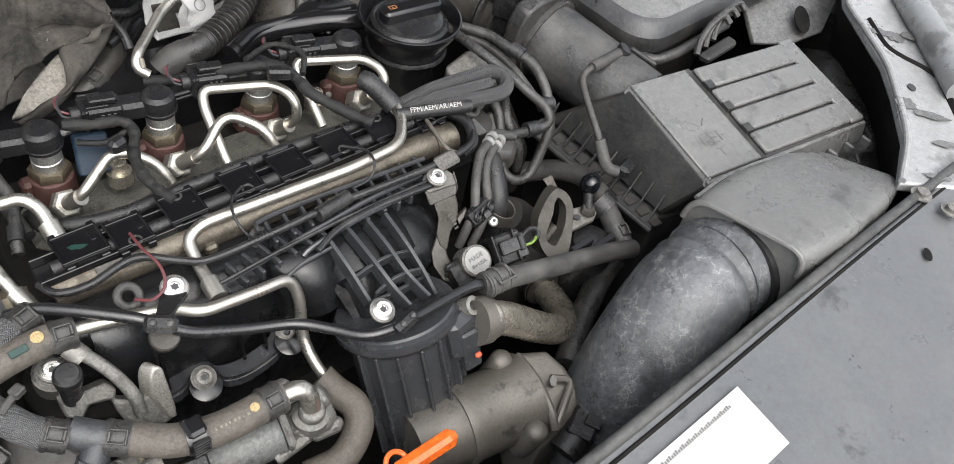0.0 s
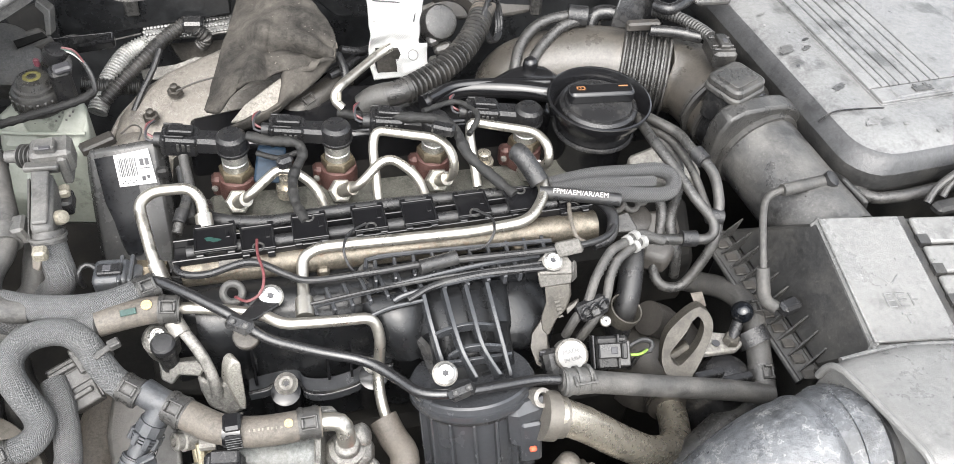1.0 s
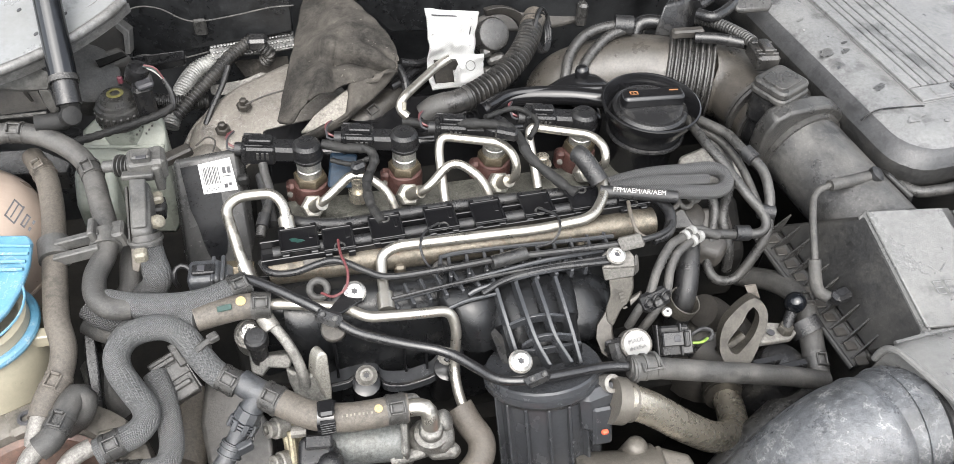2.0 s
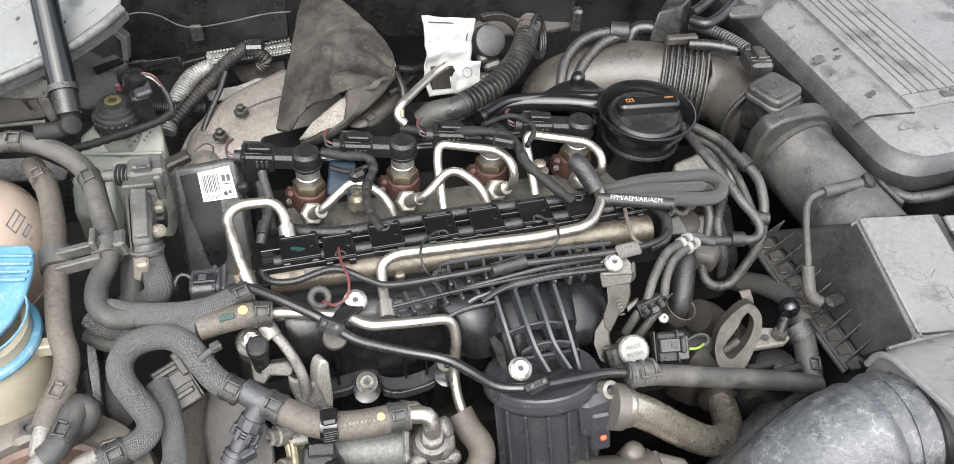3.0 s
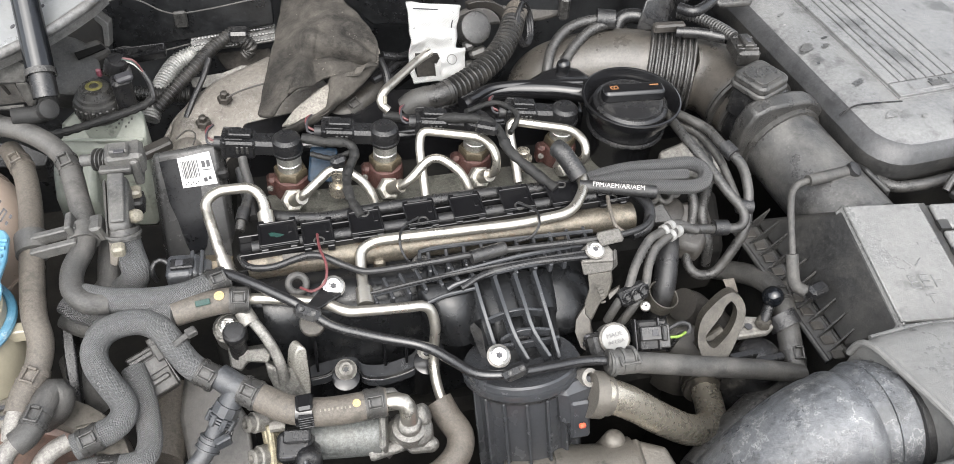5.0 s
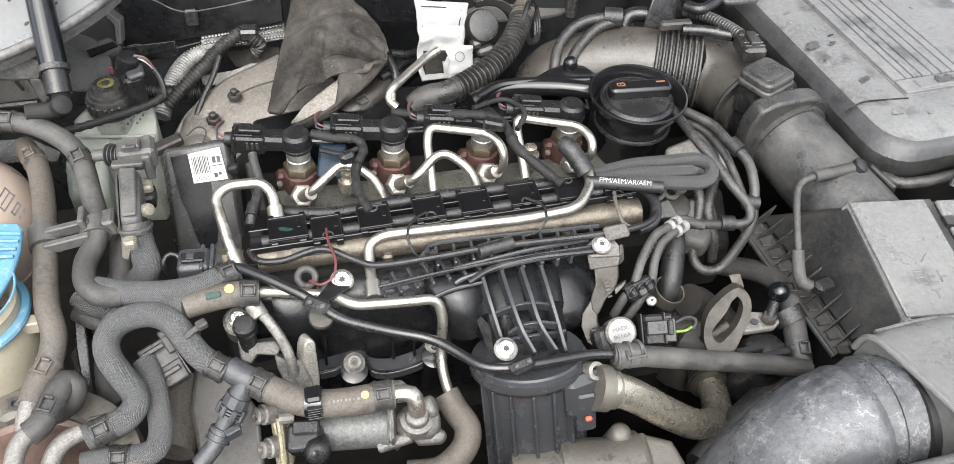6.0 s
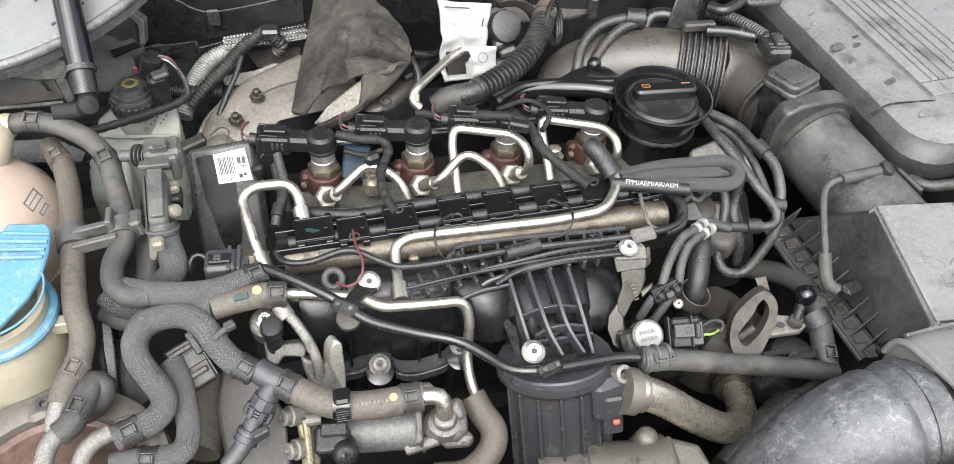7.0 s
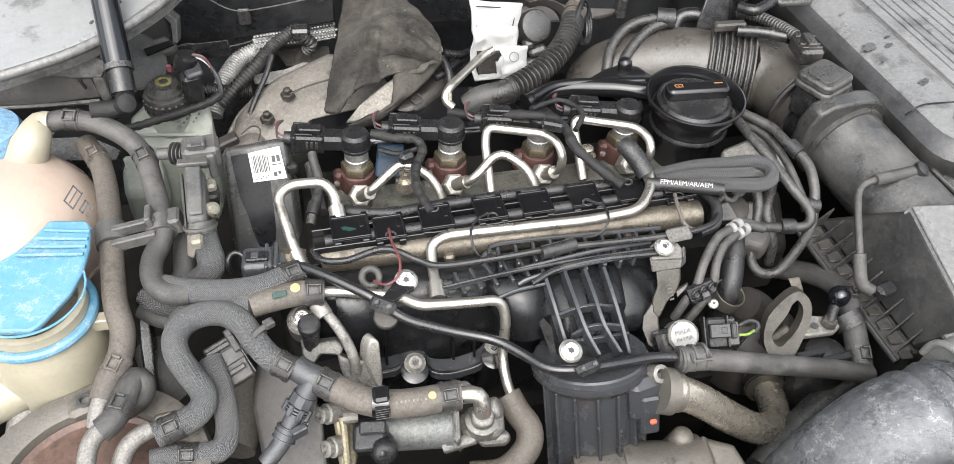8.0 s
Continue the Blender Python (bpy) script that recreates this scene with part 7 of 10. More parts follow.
def egr_pipe():
    e = thing("exhaust_gas_pipe", (0.1987, -0.2669, 0.7400), "tarnished golden steel exhaust gas pipe with tight bend", "pipe")
    part("pipe", Geo().tube([(0.1209, -0.2741, 0.8130), (0.1310, -0.2759, 0.8100), (0.1537, -0.2789, 0.7950), (0.1877, -0.2842, 0.7660), (0.2205, -0.2836, 0.7380), (0.2505, -0.2704, 0.7160), (0.2636, -0.2462, 0.7060), (0.2700, -0.2175, 0.7020)], lambda k: .0140 - .0004 * min(1, k * 2.2), sides=30), "pipe_gold", e)
    a, b = V((0.1164, -0.2731, 0.8120)), V((0.1370, -0.2757, 0.8060))
    part("flange", Geo().tube([a.lerp(b, .0), a.lerp(b, .50)], .0190, sides=30), "egr_cast", e, "dull clamp ring")
    part("flange_bead", Geo().tube([a.lerp(b, .55), a.lerp(b, .85)], .0162, sides=30), "egr_cast", e)
    c = V((0.2652, -0.2296, 0.7060))
    up = (V((0.2742, -0.2027, 0.7000)) - V((0.2649, -0.2329, 0.7060))).normalized()
    part("clamp", Geo().tube([c, c + up * .022], .0185, sides=28), "pipe_dull", e, "dull brown band clamp")
    for s in (.002, .012, .020):
        part("clamp_bead", Geo().tube([c + up * s, c + up * (s + .0028)], .0200, sides=28), "pipe_dull", e)
    return e


egr_pipe()


def egr_valve():
    c = V((0.1447, -0.3171, 0.7350))
    e = thing("egr_valve", c + V(0, 0, -.07), "dull cast aluminium exhaust gas valve housing", "valve")
    d = V((0.1945, -0.3249, 0.7350)) - V((0.0980, -0.3098, 0.7350))
    d.normalize()
    part("barrel", Geo().lathe([(.034, -.060), (.035, -.056), (.0335, -.050), (.0335, -.020), (.0365, -.006), (.038, .006)], c, d, 32), "egr_cast", e, angle=50)
    part("neck", Geo().lathe([(.026, -.100), (.029, -.075), (.030, -.062), (.034, -.058)], c, d, 30), "egr_cast", e, angle=60)
    part("neck_foot", Geo().tube([c - d * .075 + V(0, -.004, -.004), c - d * .085 + V(0, -.012, -.05), c - d * .09 + V(0, -.016, -.12)], .022, sides=24), "egr_cast", e)
    top = [V(p) for p in ((0.1480, -0.2820, 0.7520), (0.1630, -0.2890, 0.7560), (0.1850, -0.3020, 0.7580), (0.1890, -0.3230, 0.7560), (0.1870, -0.3470, 0.7500), (0.1790, -0.3570, 0.7440), (0.1590, -0.3610, 0.7380), (0.1300, -0.3610, 0.7300), (0.1240, -0.3380, 0.7420), (0.1370, -0.3120, 0.7500))]
    mid = sum(top, Vector()) / len(top)
    part("cover", Geo().loft([[mid + (p - mid) * k + V(0, 0, h) for p in top] for k, h in ((1.0, -.065), (1.03, -.03), (1.0, -.006), (.93, 0), (.80, .003), (.30, .004))]), "egr_cast", e, "faceted cast cover", bevel=.002, angle=45)
    part("rib", Geo().tube([(0.1590, -0.2940, 0.7570), (0.1550, -0.3200, 0.7610), (0.1490, -0.3460, 0.7560), (0.1460, -0.3590, 0.7460)], .0040, sides=10), "egr_cast", e, "raised cast rib")
    part("rib", Geo().tube([(0.1460, -0.3590, 0.7460), (0.1640, -0.3480, 0.7550), (0.1790, -0.3370, 0.7580), (0.1660, -0.3270, 0.7610)], .0035, sides=10), "egr_cast", e)
    for p in ((0.1400, -0.2920, 0.7620), (0.1290, -0.3530, 0.7480)):
        part("lug", Geo().lathe([(.0095, -.030), (.0095, .004), (.007, .008), (.002, .009)], p, (.1, -.2, 1), 18), "egr_cast", e, angle=50)
    part("bright_spot", Geo().lathe([(.005, -.004), (.005, .0005), (.001, .001)], (0.1640, -0.3310, 0.7640), (0, -.2, 1), 12, squash=.6), "alu", e, "small bright patch on the cover")
    plug = part("plug", Geo().box((0.1740, -0.3670, 0.7350), (.034, .024, .026), x=(1, .5, 0), ch=.003), "plug_black", e, "black plug")
    part("plug_body", Geo().tube([(0.1710, -0.3680, 0.7350), (0.1490, -0.3730, 0.7250)], .014, sides=20), "rubber_dark", plug)
    part("plug_tab", Geo().box((0.1780, -0.3720, 0.7480), (.016, .014, .006), x=(1, .5, 0), ch=.001), "plug_black", plug)
    return e


egr_valve()


def dipstick():
    p, q = V((0.0479, -0.3327, 0.7900)), V((0.0105, -0.3280, 0.7750))
    d = thing("oil_dipstick", q, "bright orange plastic dipstick handle", "dipstick")
    part("handle", Geo().box(p.lerp(q, .45), (.052, .0135, .0115), x=q - p, z=(0, -.5, 1), ch=.0046), "orange", d)
    part("ring", Geo().torus(q + (p - q) * .25 + V(-.008, .006, 0), (0, -.4, 1), .008, .002, 18, 8), "orange", d)
    part("tube", Geo().tube([q, q + V(.01, .01, -.10)], .005, sides=12), "rubber_dark", d)
    return d


dipstick()


def airbox_pipe():
    a = thing("breather_pipe", (0.3551, -0.1601, 0.8300), "thin black pipe with rubber ends clipped to the air box", "pipe")
    part("pipe", Geo().tube([(0.4256, -0.1178, 0.8620), (0.3804, -0.1216, 0.8620), (0.3605, -0.1258, 0.8600), (0.3509, -0.1437, 0.8540), (0.3386, -0.1798, 0.8380), (0.3368, -0.2029, 0.8150), (0.3468, -0.2109, 0.8120), (0.3661, -0.2087, 0.8100)], .0033, bend=.014, sides=12), "rubber", a)
    part("rubber_end", Geo().tube([(0.4295, -0.1168, 0.8620), (0.4211, -0.1179, 0.8620), (0.3778, -0.1228, 0.8620)], .0056, sides=14), "rubber", a)
    part("rubber_tail", Geo().tube([(0.3373, -0.1843, 0.8350), (0.3368, -0.2024, 0.8160), (0.3446, -0.2105, 0.8120)], .0058, sides=14), "rubber", a)
    part("foot", Geo().box(V((0.3563, -0.2114, 0.8120)), (.020, .013, .012), x=(1, .25, 0), ch=.003), "plastic", a)
    part("foot_pin", Geo().lathe([(.0075, -.002), (.008, .003), (.005, .005)], (0.4275, -0.1187, 0.8640), (0.5, -.3, 1), 16), "rubber_dark", a)
    return a


airbox_pipe()

# ---- left of the engine: hoses and tanks ----
hose_thing("expansion_hose", [(-0.3505, 0.0300, 0.9000), (-0.3313, 0.0303, 0.9020), (-0.3064, 0.0229, 0.9000), (-0.2818, 0.0056, 0.8940), (-0.2682, -0.0154, 0.8880), (-0.2608, -0.0464, 0.8800), (-0.2542, -0.0778, 0.8740), (-0.2557, -0.0979, 0.8700), (-0.2623, -0.1183, 0.8680), (-0.2611, -0.1372, 0.8660), (-0.2507, -0.1498, 0.8640), (-0.2353, -0.1509, 0.8620)], .0088, "rubber", "thick dusty grey coolant hose from the expansion tank", (.10, .40))
hose_thing("sleeved_hose", [(-0.2545, -0.1406, 0.8620), (-0.2343, -0.1487, 0.8620), (-0.2053, -0.1544, 0.8620), (-0.1810, -0.1520, 0.8600), (-0.1628, -0.1439, 0.8580), (-0.1487, -0.1381, 0.8570)], .0098, "braid", "coolant hose in a grey woven sleeve", (.93,))
hose_thing("radiator_hose", [(-0.3254, 0.0374, 0.8680), (-0.3103, 0.0043, 0.8700), (-0.3018, -0.0341, 0.8680), (-0.2968, -0.0765, 0.8660), (-0.2937, -0.1138, 0.8620), (-0.2900, -0.1487, 0.8580), (-0.2847, -0.1717, 0.8520), (-0.2874, -0.1923, 0.8460), (-0.2950, -0.2072, 0.8420), (-0.2991, -0.2223, 0.8380)], .0093, "rubber_brown", "dusty brown-grey hose standing beside the washer bottle", (.10, .90), clamp_mat="rubber_brown")
hose_thing("heater_hose", [(-0.2939, -0.2053, 0.8000), (-0.2786, -0.2118, 0.8200), (-0.2726, -0.2073, 0.8320), (-0.2782, -0.2060, 0.8380), (-0.2837, -0.2199, 0.8380), (-0.2909, -0.2379, 0.8360), (-0.2996, -0.2441, 0.8340)], .0092, "rubber", "short dusty bent hose with steel pipe end", (.80,))
hose_thing("curved_hose", [(-0.1339, -0.1621, 0.8550), (-0.1521, -0.1605, 0.8560), (-0.1751, -0.1633, 0.8560), (-0.1897, -0.1657, 0.8550)], .0100, "rubber_brown", "brown dusty hose with a pale paint dot", (.08,))
solid("paint_dot", Geo().lathe([(.0038, 0), (.0038, .0008), (.001, .001)], V((-0.1545, -0.1633, 0.8658)), (0, -.35, 1), 16), "yellow", "round pale paint dot on the brown hose", "mark")
solid("paint_mark", Geo().box(V((-0.1668, -0.1677, 0.8660)), (.011, .005, .0012), x=(1, .12, 0), z=(0, -.35, 1), ch=.0004), "teal", "small green paint mark on the brown hose", "mark")
hose_thing("arched_hose", [(-0.1642, -0.2179, 0.8360), (-0.1792, -0.2075, 0.8420), (-0.1894, -0.1935, 0.8480), (-0.1981, -0.1795, 0.8530), (-0.2108, -0.1706, 0.8560), (-0.2259, -0.1695, 0.8570), (-0.2396, -0.1739, 0.8550), (-0.2469, -0.1842, 0.8510), (-0.2460, -0.1960, 0.8450), (-0.2387, -0.2076, 0.8360), (-0.2314, -0.2183, 0.8290), (-0.2303, -0.2276, 0.8250), (-0.2370, -0.2356, 0.8220), (-0.2502, -0.2403, 0.8200), (-0.2653, -0.2444, 0.8180)], .0098, "braid", "arched coolant hose in a grey woven sleeve", (.04, .95))
hose_thing("back_hose", [(-0.1879, -0.1636, 0.8550), (-0.2082, -0.1560, 0.8520), (-0.2248, -0.1538, 0.8480), (-0.2396, -0.1552, 0.8420), (-0.2519, -0.1605, 0.8320)], .0098, "braid", "woven-sleeved hose passing behind the arched hose", ())
hose_thing("back_hose", [(-0.2729, -0.1303, 0.8450), (-0.2618, -0.1399, 0.8420), (-0.2446, -0.1444, 0.8380), (-0.2251, -0.1408, 0.8340)], .0085, "braid_dark", "dark woven hose behind the arched hose", ())
hose_thing("back_hose", [(-0.2785, -0.1275, 0.8250), (-0.2648, -0.1371, 0.8220), (-0.2444, -0.1409, 0.8200)], .009, "rubber", "dusty hose behind the arched hose", ())
hose_thing("low_hose", [(-0.2260, -0.1860, 0.8220), (-0.2200, -0.2060, 0.8150), (-0.2170, -0.2270, 0.8080), (-0.2170, -0.2430, 0.8020), (-0.2230, -0.2540, 0.8000), (-0.2370, -0.2560, 0.8000), (-0.2540, -0.2540, 0.8000), (-0.2720, -0.2550, 0.8000)], .0092, "braid", "woven hose dropping behind the arched hose and turning back", (.80,))
hose_thing("deep_hose", [(-0.2047, -0.1529, 0.7400), (-0.2134, -0.1787, 0.7350), (-0.2242, -0.2142, 0.7300)], .019, "rubber_brown", "wide brown hose deep beside the timing cover", ())
hose_thing("deep_hose", [(-0.2811, -0.1265, 0.7700), (-0.2737, -0.1494, 0.7650), (-0.2596, -0.1666, 0.7500)], .018, "rubber", "wide dusty hose below the arched hose", ())
for pts, label in (([(-0.2976, -0.2173, 0.8420), (-0.3022, -0.2307, 0.8360), (-0.3041, -0.2368, 0.8300)], "white corroded steel pipe end in a hose"),
                   ([(-0.2963, -0.2429, 0.8360), (-0.3044, -0.2500, 0.8340), (-0.3083, -0.2629, 0.8300), (-0.3085, -0.2765, 0.8250)], "white corroded steel pipe bending down"),
                   ([(-0.2682, -0.2413, 0.8220), (-0.2788, -0.2469, 0.8220), (-0.2865, -0.2540, 0.8180), (-0.2915, -0.2647, 0.8100)], "white corroded steel pipe at the arched hose's end")):
    solid("pipe_end", Geo().tube(pts, .0066, sides=14), "corroded", label, "pipe", "pale pipe ends")


def branch_piece():
    b = thing("hose_branch", (-0.1570, -0.2210, 0.8000), "grey plastic hose branch with ribbed connector", "hose branch")
    part("body", Geo().tube([(-0.1610, -0.2160, 0.8360), (-0.1500, -0.2250, 0.8330), (-0.1370, -0.2330, 0.8300)], .0100, sides=22), "branch_grey", b)
    a, c, d, e, f = V((-0.1490, -0.2280, 0.8320)), V((-0.1590, -0.2360, 0.8200)), V((-0.1680, -0.2430, 0.8080)), V((-0.1780, -0.2540, 0.7960)), V((-0.1920, -0.2640, 0.7860))
    part("spout", Geo().tube([a, c], .0088, sides=20), "branch_grey", b)
    part("collar", Geo().tube([c - (d - c) * .35, c + (d - c) * .20], .0100, sides=10), "branch_grey", b, "faceted grey collar")
    for k in (.24, .40, .56):
        part("collar_rim", Geo().tube([c + (d - c) * k, c + (d - c) * (k + .09)], .0110 - .0022 * (k - .24), sides=22), "branch_grey", b)
    for k in range(8):
        w = 2 * math.pi * k / 8
        s = (d - c).normalized().orthogonal().normalized()
        n = (d - c).normalized().cross(s)
        part("collar_tooth", Geo().box(c + (d - c) * .44 + (s * math.cos(w) + n * math.sin(w)) * .0104, (.004, .003, .009), x=s * -math.sin(w) + n * math.cos(w), z=d - c, ch=.0006), "branch_grey", b)
    part("tail", Geo().tube([c, d, e, f], .0070, sides=18), "branch_grey", b)
    part("lock", Geo().tube([d.lerp(e, .35), d.lerp(e, .92)], .0088, sides=14), "branch_grey", b, "grey quick-release connector")
    for k in (.40, .58, .84):
        part("lock_rib", Geo().tube([d.lerp(e, k), d.lerp(e, k + .06)], .0097, sides=14), "branch_grey", b)
    part("lock_tab", Geo().box(d.lerp(e, .60) + V(.010, -.004, .005), (.012, .006, .010), x=(1, .4, 0), ch=.001), "branch_grey", b)
    part("lock_clip", Geo().tube([d.lerp(e, .50) + V(.010, -.004, .008), d.lerp(e, .50) + V(.017, .001, .008), d.lerp(e, .72) + V(.015, -.002, .006)], .0009, sides=6), "plastic", b)
    return b


branch_piece()


def cooler_hose():
    h = hose_thing("cooler_hose", [(-0.1446, -0.2283, 0.8310), (-0.1288, -0.2387, 0.8280), (-0.1121, -0.2506, 0.8280), (-0.0905, -0.2584, 0.8300), (-0.0684, -0.2611, 0.8320), (-0.0511, -0.2604, 0.8320), (-0.0421, -0.2607, 0.8320)], .0108, "rubber_brown", "brown dusty rubber hose with white print and paint dot", (.08, .95))
    o = V((-0.0921, -0.2630, 0.8412))
    u = V((-0.0729, -0.2643, 0.8418)) - o
    bars(h, "print", "pale_clip", o, u, (0.1, 1, .4), [(.001 + .0030 * i, .0014 if i % 3 else .0007, -.002, .0018) for i in range(8)], .0003)
    part("dot", Geo().lathe([(.0030, 0), (.0030, .0010), (.001, .0012)], V((-0.0645, -0.2642, 0.8424)), (0, -.35, 1), 14), "yellow", h, "yellow paint dot")
    c = V((-0.1017, -0.2563, 0.8320))
    strap = part("strap", Geo().tube([c + V(-.006, .001, 0), c + V(.006, -.001, 0)], .0118, sides=18), "clean", h, "black plastic strap")
    for i in range(5):
        part("tooth", Geo().box(c + V(0, -.0108, .0030 * i - .004), (.011, .003, .0018), ch=.0003), "plastic", strap)
    part("strap_head", Geo().box(c + V(0, -.001, .0125), (.012, .014, .006), ch=.002), "clean", strap)
    return h


cooler_hose()


def cooler_valve():
    v = thing("cooler_valve", (-0.0530, -0.2340, 0.7400), "cast aluminium cooler valve with grey barrel and steel elbow", "valve")
    a, b = V((-0.1020, -0.2550, 0.7900)), V((-0.0470, -0.2650, 0.7960))
    x = (b - a).normalized()
    up = (V(0, -.35, 1) - x * V(0, -.35, 1).dot(x)).normalized()
    side = up.cross(x)
    part("barrel", Geo().tube([a, b], .0165, sides=30), "barrel_grey", v, "grey painted barrel")
    part("barrel_rim", Geo().tube([b - x * .006, b], .0175, sides=30), "barrel_grey", v)
    part("flange_plate", Geo().box(b + x * .003 + up * .002, (.005, .034, .046), x=x, z=up, ch=.003), "alu", v, bevel=.001)
    part("end_block", Geo().box(b + x * .022 - up * .003, (.034, .026, .030), x=x, z=up, ch=.007), "alu", v, bevel=.0015)
    part("end_web", Geo().box(b + x * .030 - side * .010 - up * .008, (.026, .012, .016), x=x, z=up, ch=.004), "alu", v, bevel=.0015)
    part("top_lug", Geo().box(V((-0.0410, -0.2520, 0.8220)), (.020, .016, .014), x=x, z=up, ch=.004), "alu", v, bevel=.001)
    part("elbow", Geo().tube([(-0.0430, -0.2620, 0.8330), (-0.0350, -0.2630, 0.8340), (-0.0290, -0.2650, 0.8320), (-0.0270, -0.2690, 0.8260), (-0.0270, -0.2720, 0.8180)], .0067, sides=20), "steel", v, "bright cast elbow")
    part("elbow_collar", Geo().lathe([(.0082, -.006), (.0092, -.004), (.0092, .001), (.0078, .003), (.0066, .0035)], V((-0.0270, -0.2730, 0.8160)), (0, -.1, 1), 24), "alu", v)
    part("collar_foot", Geo().lathe([(.0135, -.016), (.0130, -.006), (.0100, -.004), (.0085, -.003)], V((-0.0270, -0.2720, 0.8150)), (0, -.1, 1), 24), "alu", v, angle=50)
    for q, d in ((V((-0.0160, -0.2650, 0.8120)), (.8, -.1, .5)), (V((-0.0200, -0.2750, 0.8000)), (.9, -.2, .2))):
        part("ear", Geo().lathe([(.0085, -.012), (.0085, .003), (.0065, .005), (.001, .0055)], q, d, 16), "alu", v, angle=50)
    q = V((-0.0530, -0.2790, 0.7920))
    part("bolt_barrel", Geo().lathe([(.0052, -.020), (.0052, .004), (.0040, .006), (.0012, .006)], q, -x - side * .25, 14), "alu", v)
    plug = part("plug", Geo().box(V((-0.1120, -0.2700, 0.8060)), (.026, .022, .020), x=x, z=up, ch=.003), "plug_black", v, "black plug", bevel=.001)
    part("plug_latch", Geo().box(V((-0.1100, -0.2690, 0.8200)), (.020, .010, .004), x=x, z=up, ch=.0012), "plug_black", plug)
    part("latch_window", Geo().box(V((-0.1180, -0.2780, 0.8080)), (.008, .003, .009), x=x, z=up, ch=.0005), "ink", plug)
    part("plug_snout", Geo().lathe([(.0095, -.010), (.0105, 0), (.0098, .007), (.0078, .011), (.0045, .012)], V((-0.1040, -0.2800, 0.8060)), (.05, -.9, .5), 24), "plug_black", plug, "domed black cable outlet", angle=50)
    part("snout_slot", Geo().box(V((-0.1050, -0.2900, 0.8150)), (.003, .004, .016), x=x, z=up, ch=.001), "branch_grey", plug)
    return v


cooler_valve()


def alu_bracket():
    b = thing("engine_bracket", (-0.1303, -0.1887, 0.7800), "dirty cast aluminium bracket with loop and bolts", "bracket")
    part("arm", Geo().prism([(-0.1571, -0.1600, 0.8280), (-0.1430, -0.1628, 0.8280), (-0.1463, -0.1811, 0.8150), (-0.1276, -0.1819, 0.8160), (-0.1228, -0.1872, 0.8120), (-0.1264, -0.1920, 0.8080), (-0.1414, -0.1878, 0.8080), (-0.1483, -0.1903, 0.8000), (-0.1566, -0.1839, 0.8000)], (0, .010, -.006)), "alu", b, bevel=.002)
    part("web", Geo().prism([(-0.1290, -0.1930, 0.8120), (-0.1220, -0.1960, 0.8080), (-0.1140, -0.1990, 0.8060), (-0.1060, -0.2000, 0.8120), (-0.0990, -0.2090, 0.8060), (-0.0970, -0.2140, 0.7880), (-0.1100, -0.2120, 0.7800), (-0.1240, -0.2050, 0.7860), (-0.1280, -0.1990, 0.8000)], (0, .012, -.008)), "alu", b, bevel=.003)
    part("boss", Geo().lathe([(.013, -.02), (.013, 0), (.011, .002)], V((-0.1526, -0.1652, 0.8280)), (0, -.35, 1), 20), "alu", b)
    part("fin", Geo().prism([(-0.1070, -0.2040, 0.8120), (-0.1050, -0.2000, 0.8220), (-0.1030, -0.1990, 0.8280), (-0.1000, -0.1980, 0.8310), (-0.0970, -0.1980, 0.8310), (-0.0950, -0.1990, 0.8280), (-0.0950, -0.2060, 0.8140), (-0.0950, -0.2120, 0.7980), (-0.0960, -0.2150, 0.7900), (-0.1010, -0.2140, 0.7900)], (-.005, .010, -.002)), "pale_nut", b, "pale upright fin", bevel=.0025)
    part("column", Geo().prism([(-0.1420, -0.2230, 0.7900), (-0.1350, -0.2250, 0.7920), (-0.1280, -0.2300, 0.7880), (-0.1250, -0.2340, 0.7820), (-0.1250, -0.2470, 0.7680), (-0.1250, -0.2630, 0.7520), (-0.1400, -0.2600, 0.7520), (-0.1390, -0.2460, 0.7660), (-0.1400, -0.2340, 0.7780)], (.004, .014, -.004)), "yellow_alu", b, "yellowed cast flange", bevel=.004)
    part("column_ridge", Geo().tube([(-0.1310, -0.2350, 0.7870), (-0.1310, -0.2470, 0.7740), (-0.1320, -0.2610, 0.7570)], .0035, sides=10), "yellow_alu", b)
    for p in ((-0.1450, -0.2310, 0.7880), (-0.1440, -0.2510, 0.7700)):
        part("bolt_head", Geo().lathe([(.0085, -.012), (.0085, -.002), (.0068, -.001), (.0068, .004), (.0050, .005), (.0035, .005), (.0033, .002), (.001, .002)], V(p), (-.75, -.35, .45), 18), "alu_dull", b)
    part("stud", Geo().tube([(-0.1307, -0.2379, 0.7900), (-0.1191, -0.2387, 0.7900)], .005, sides=10), "alu_dull", b)
    return b


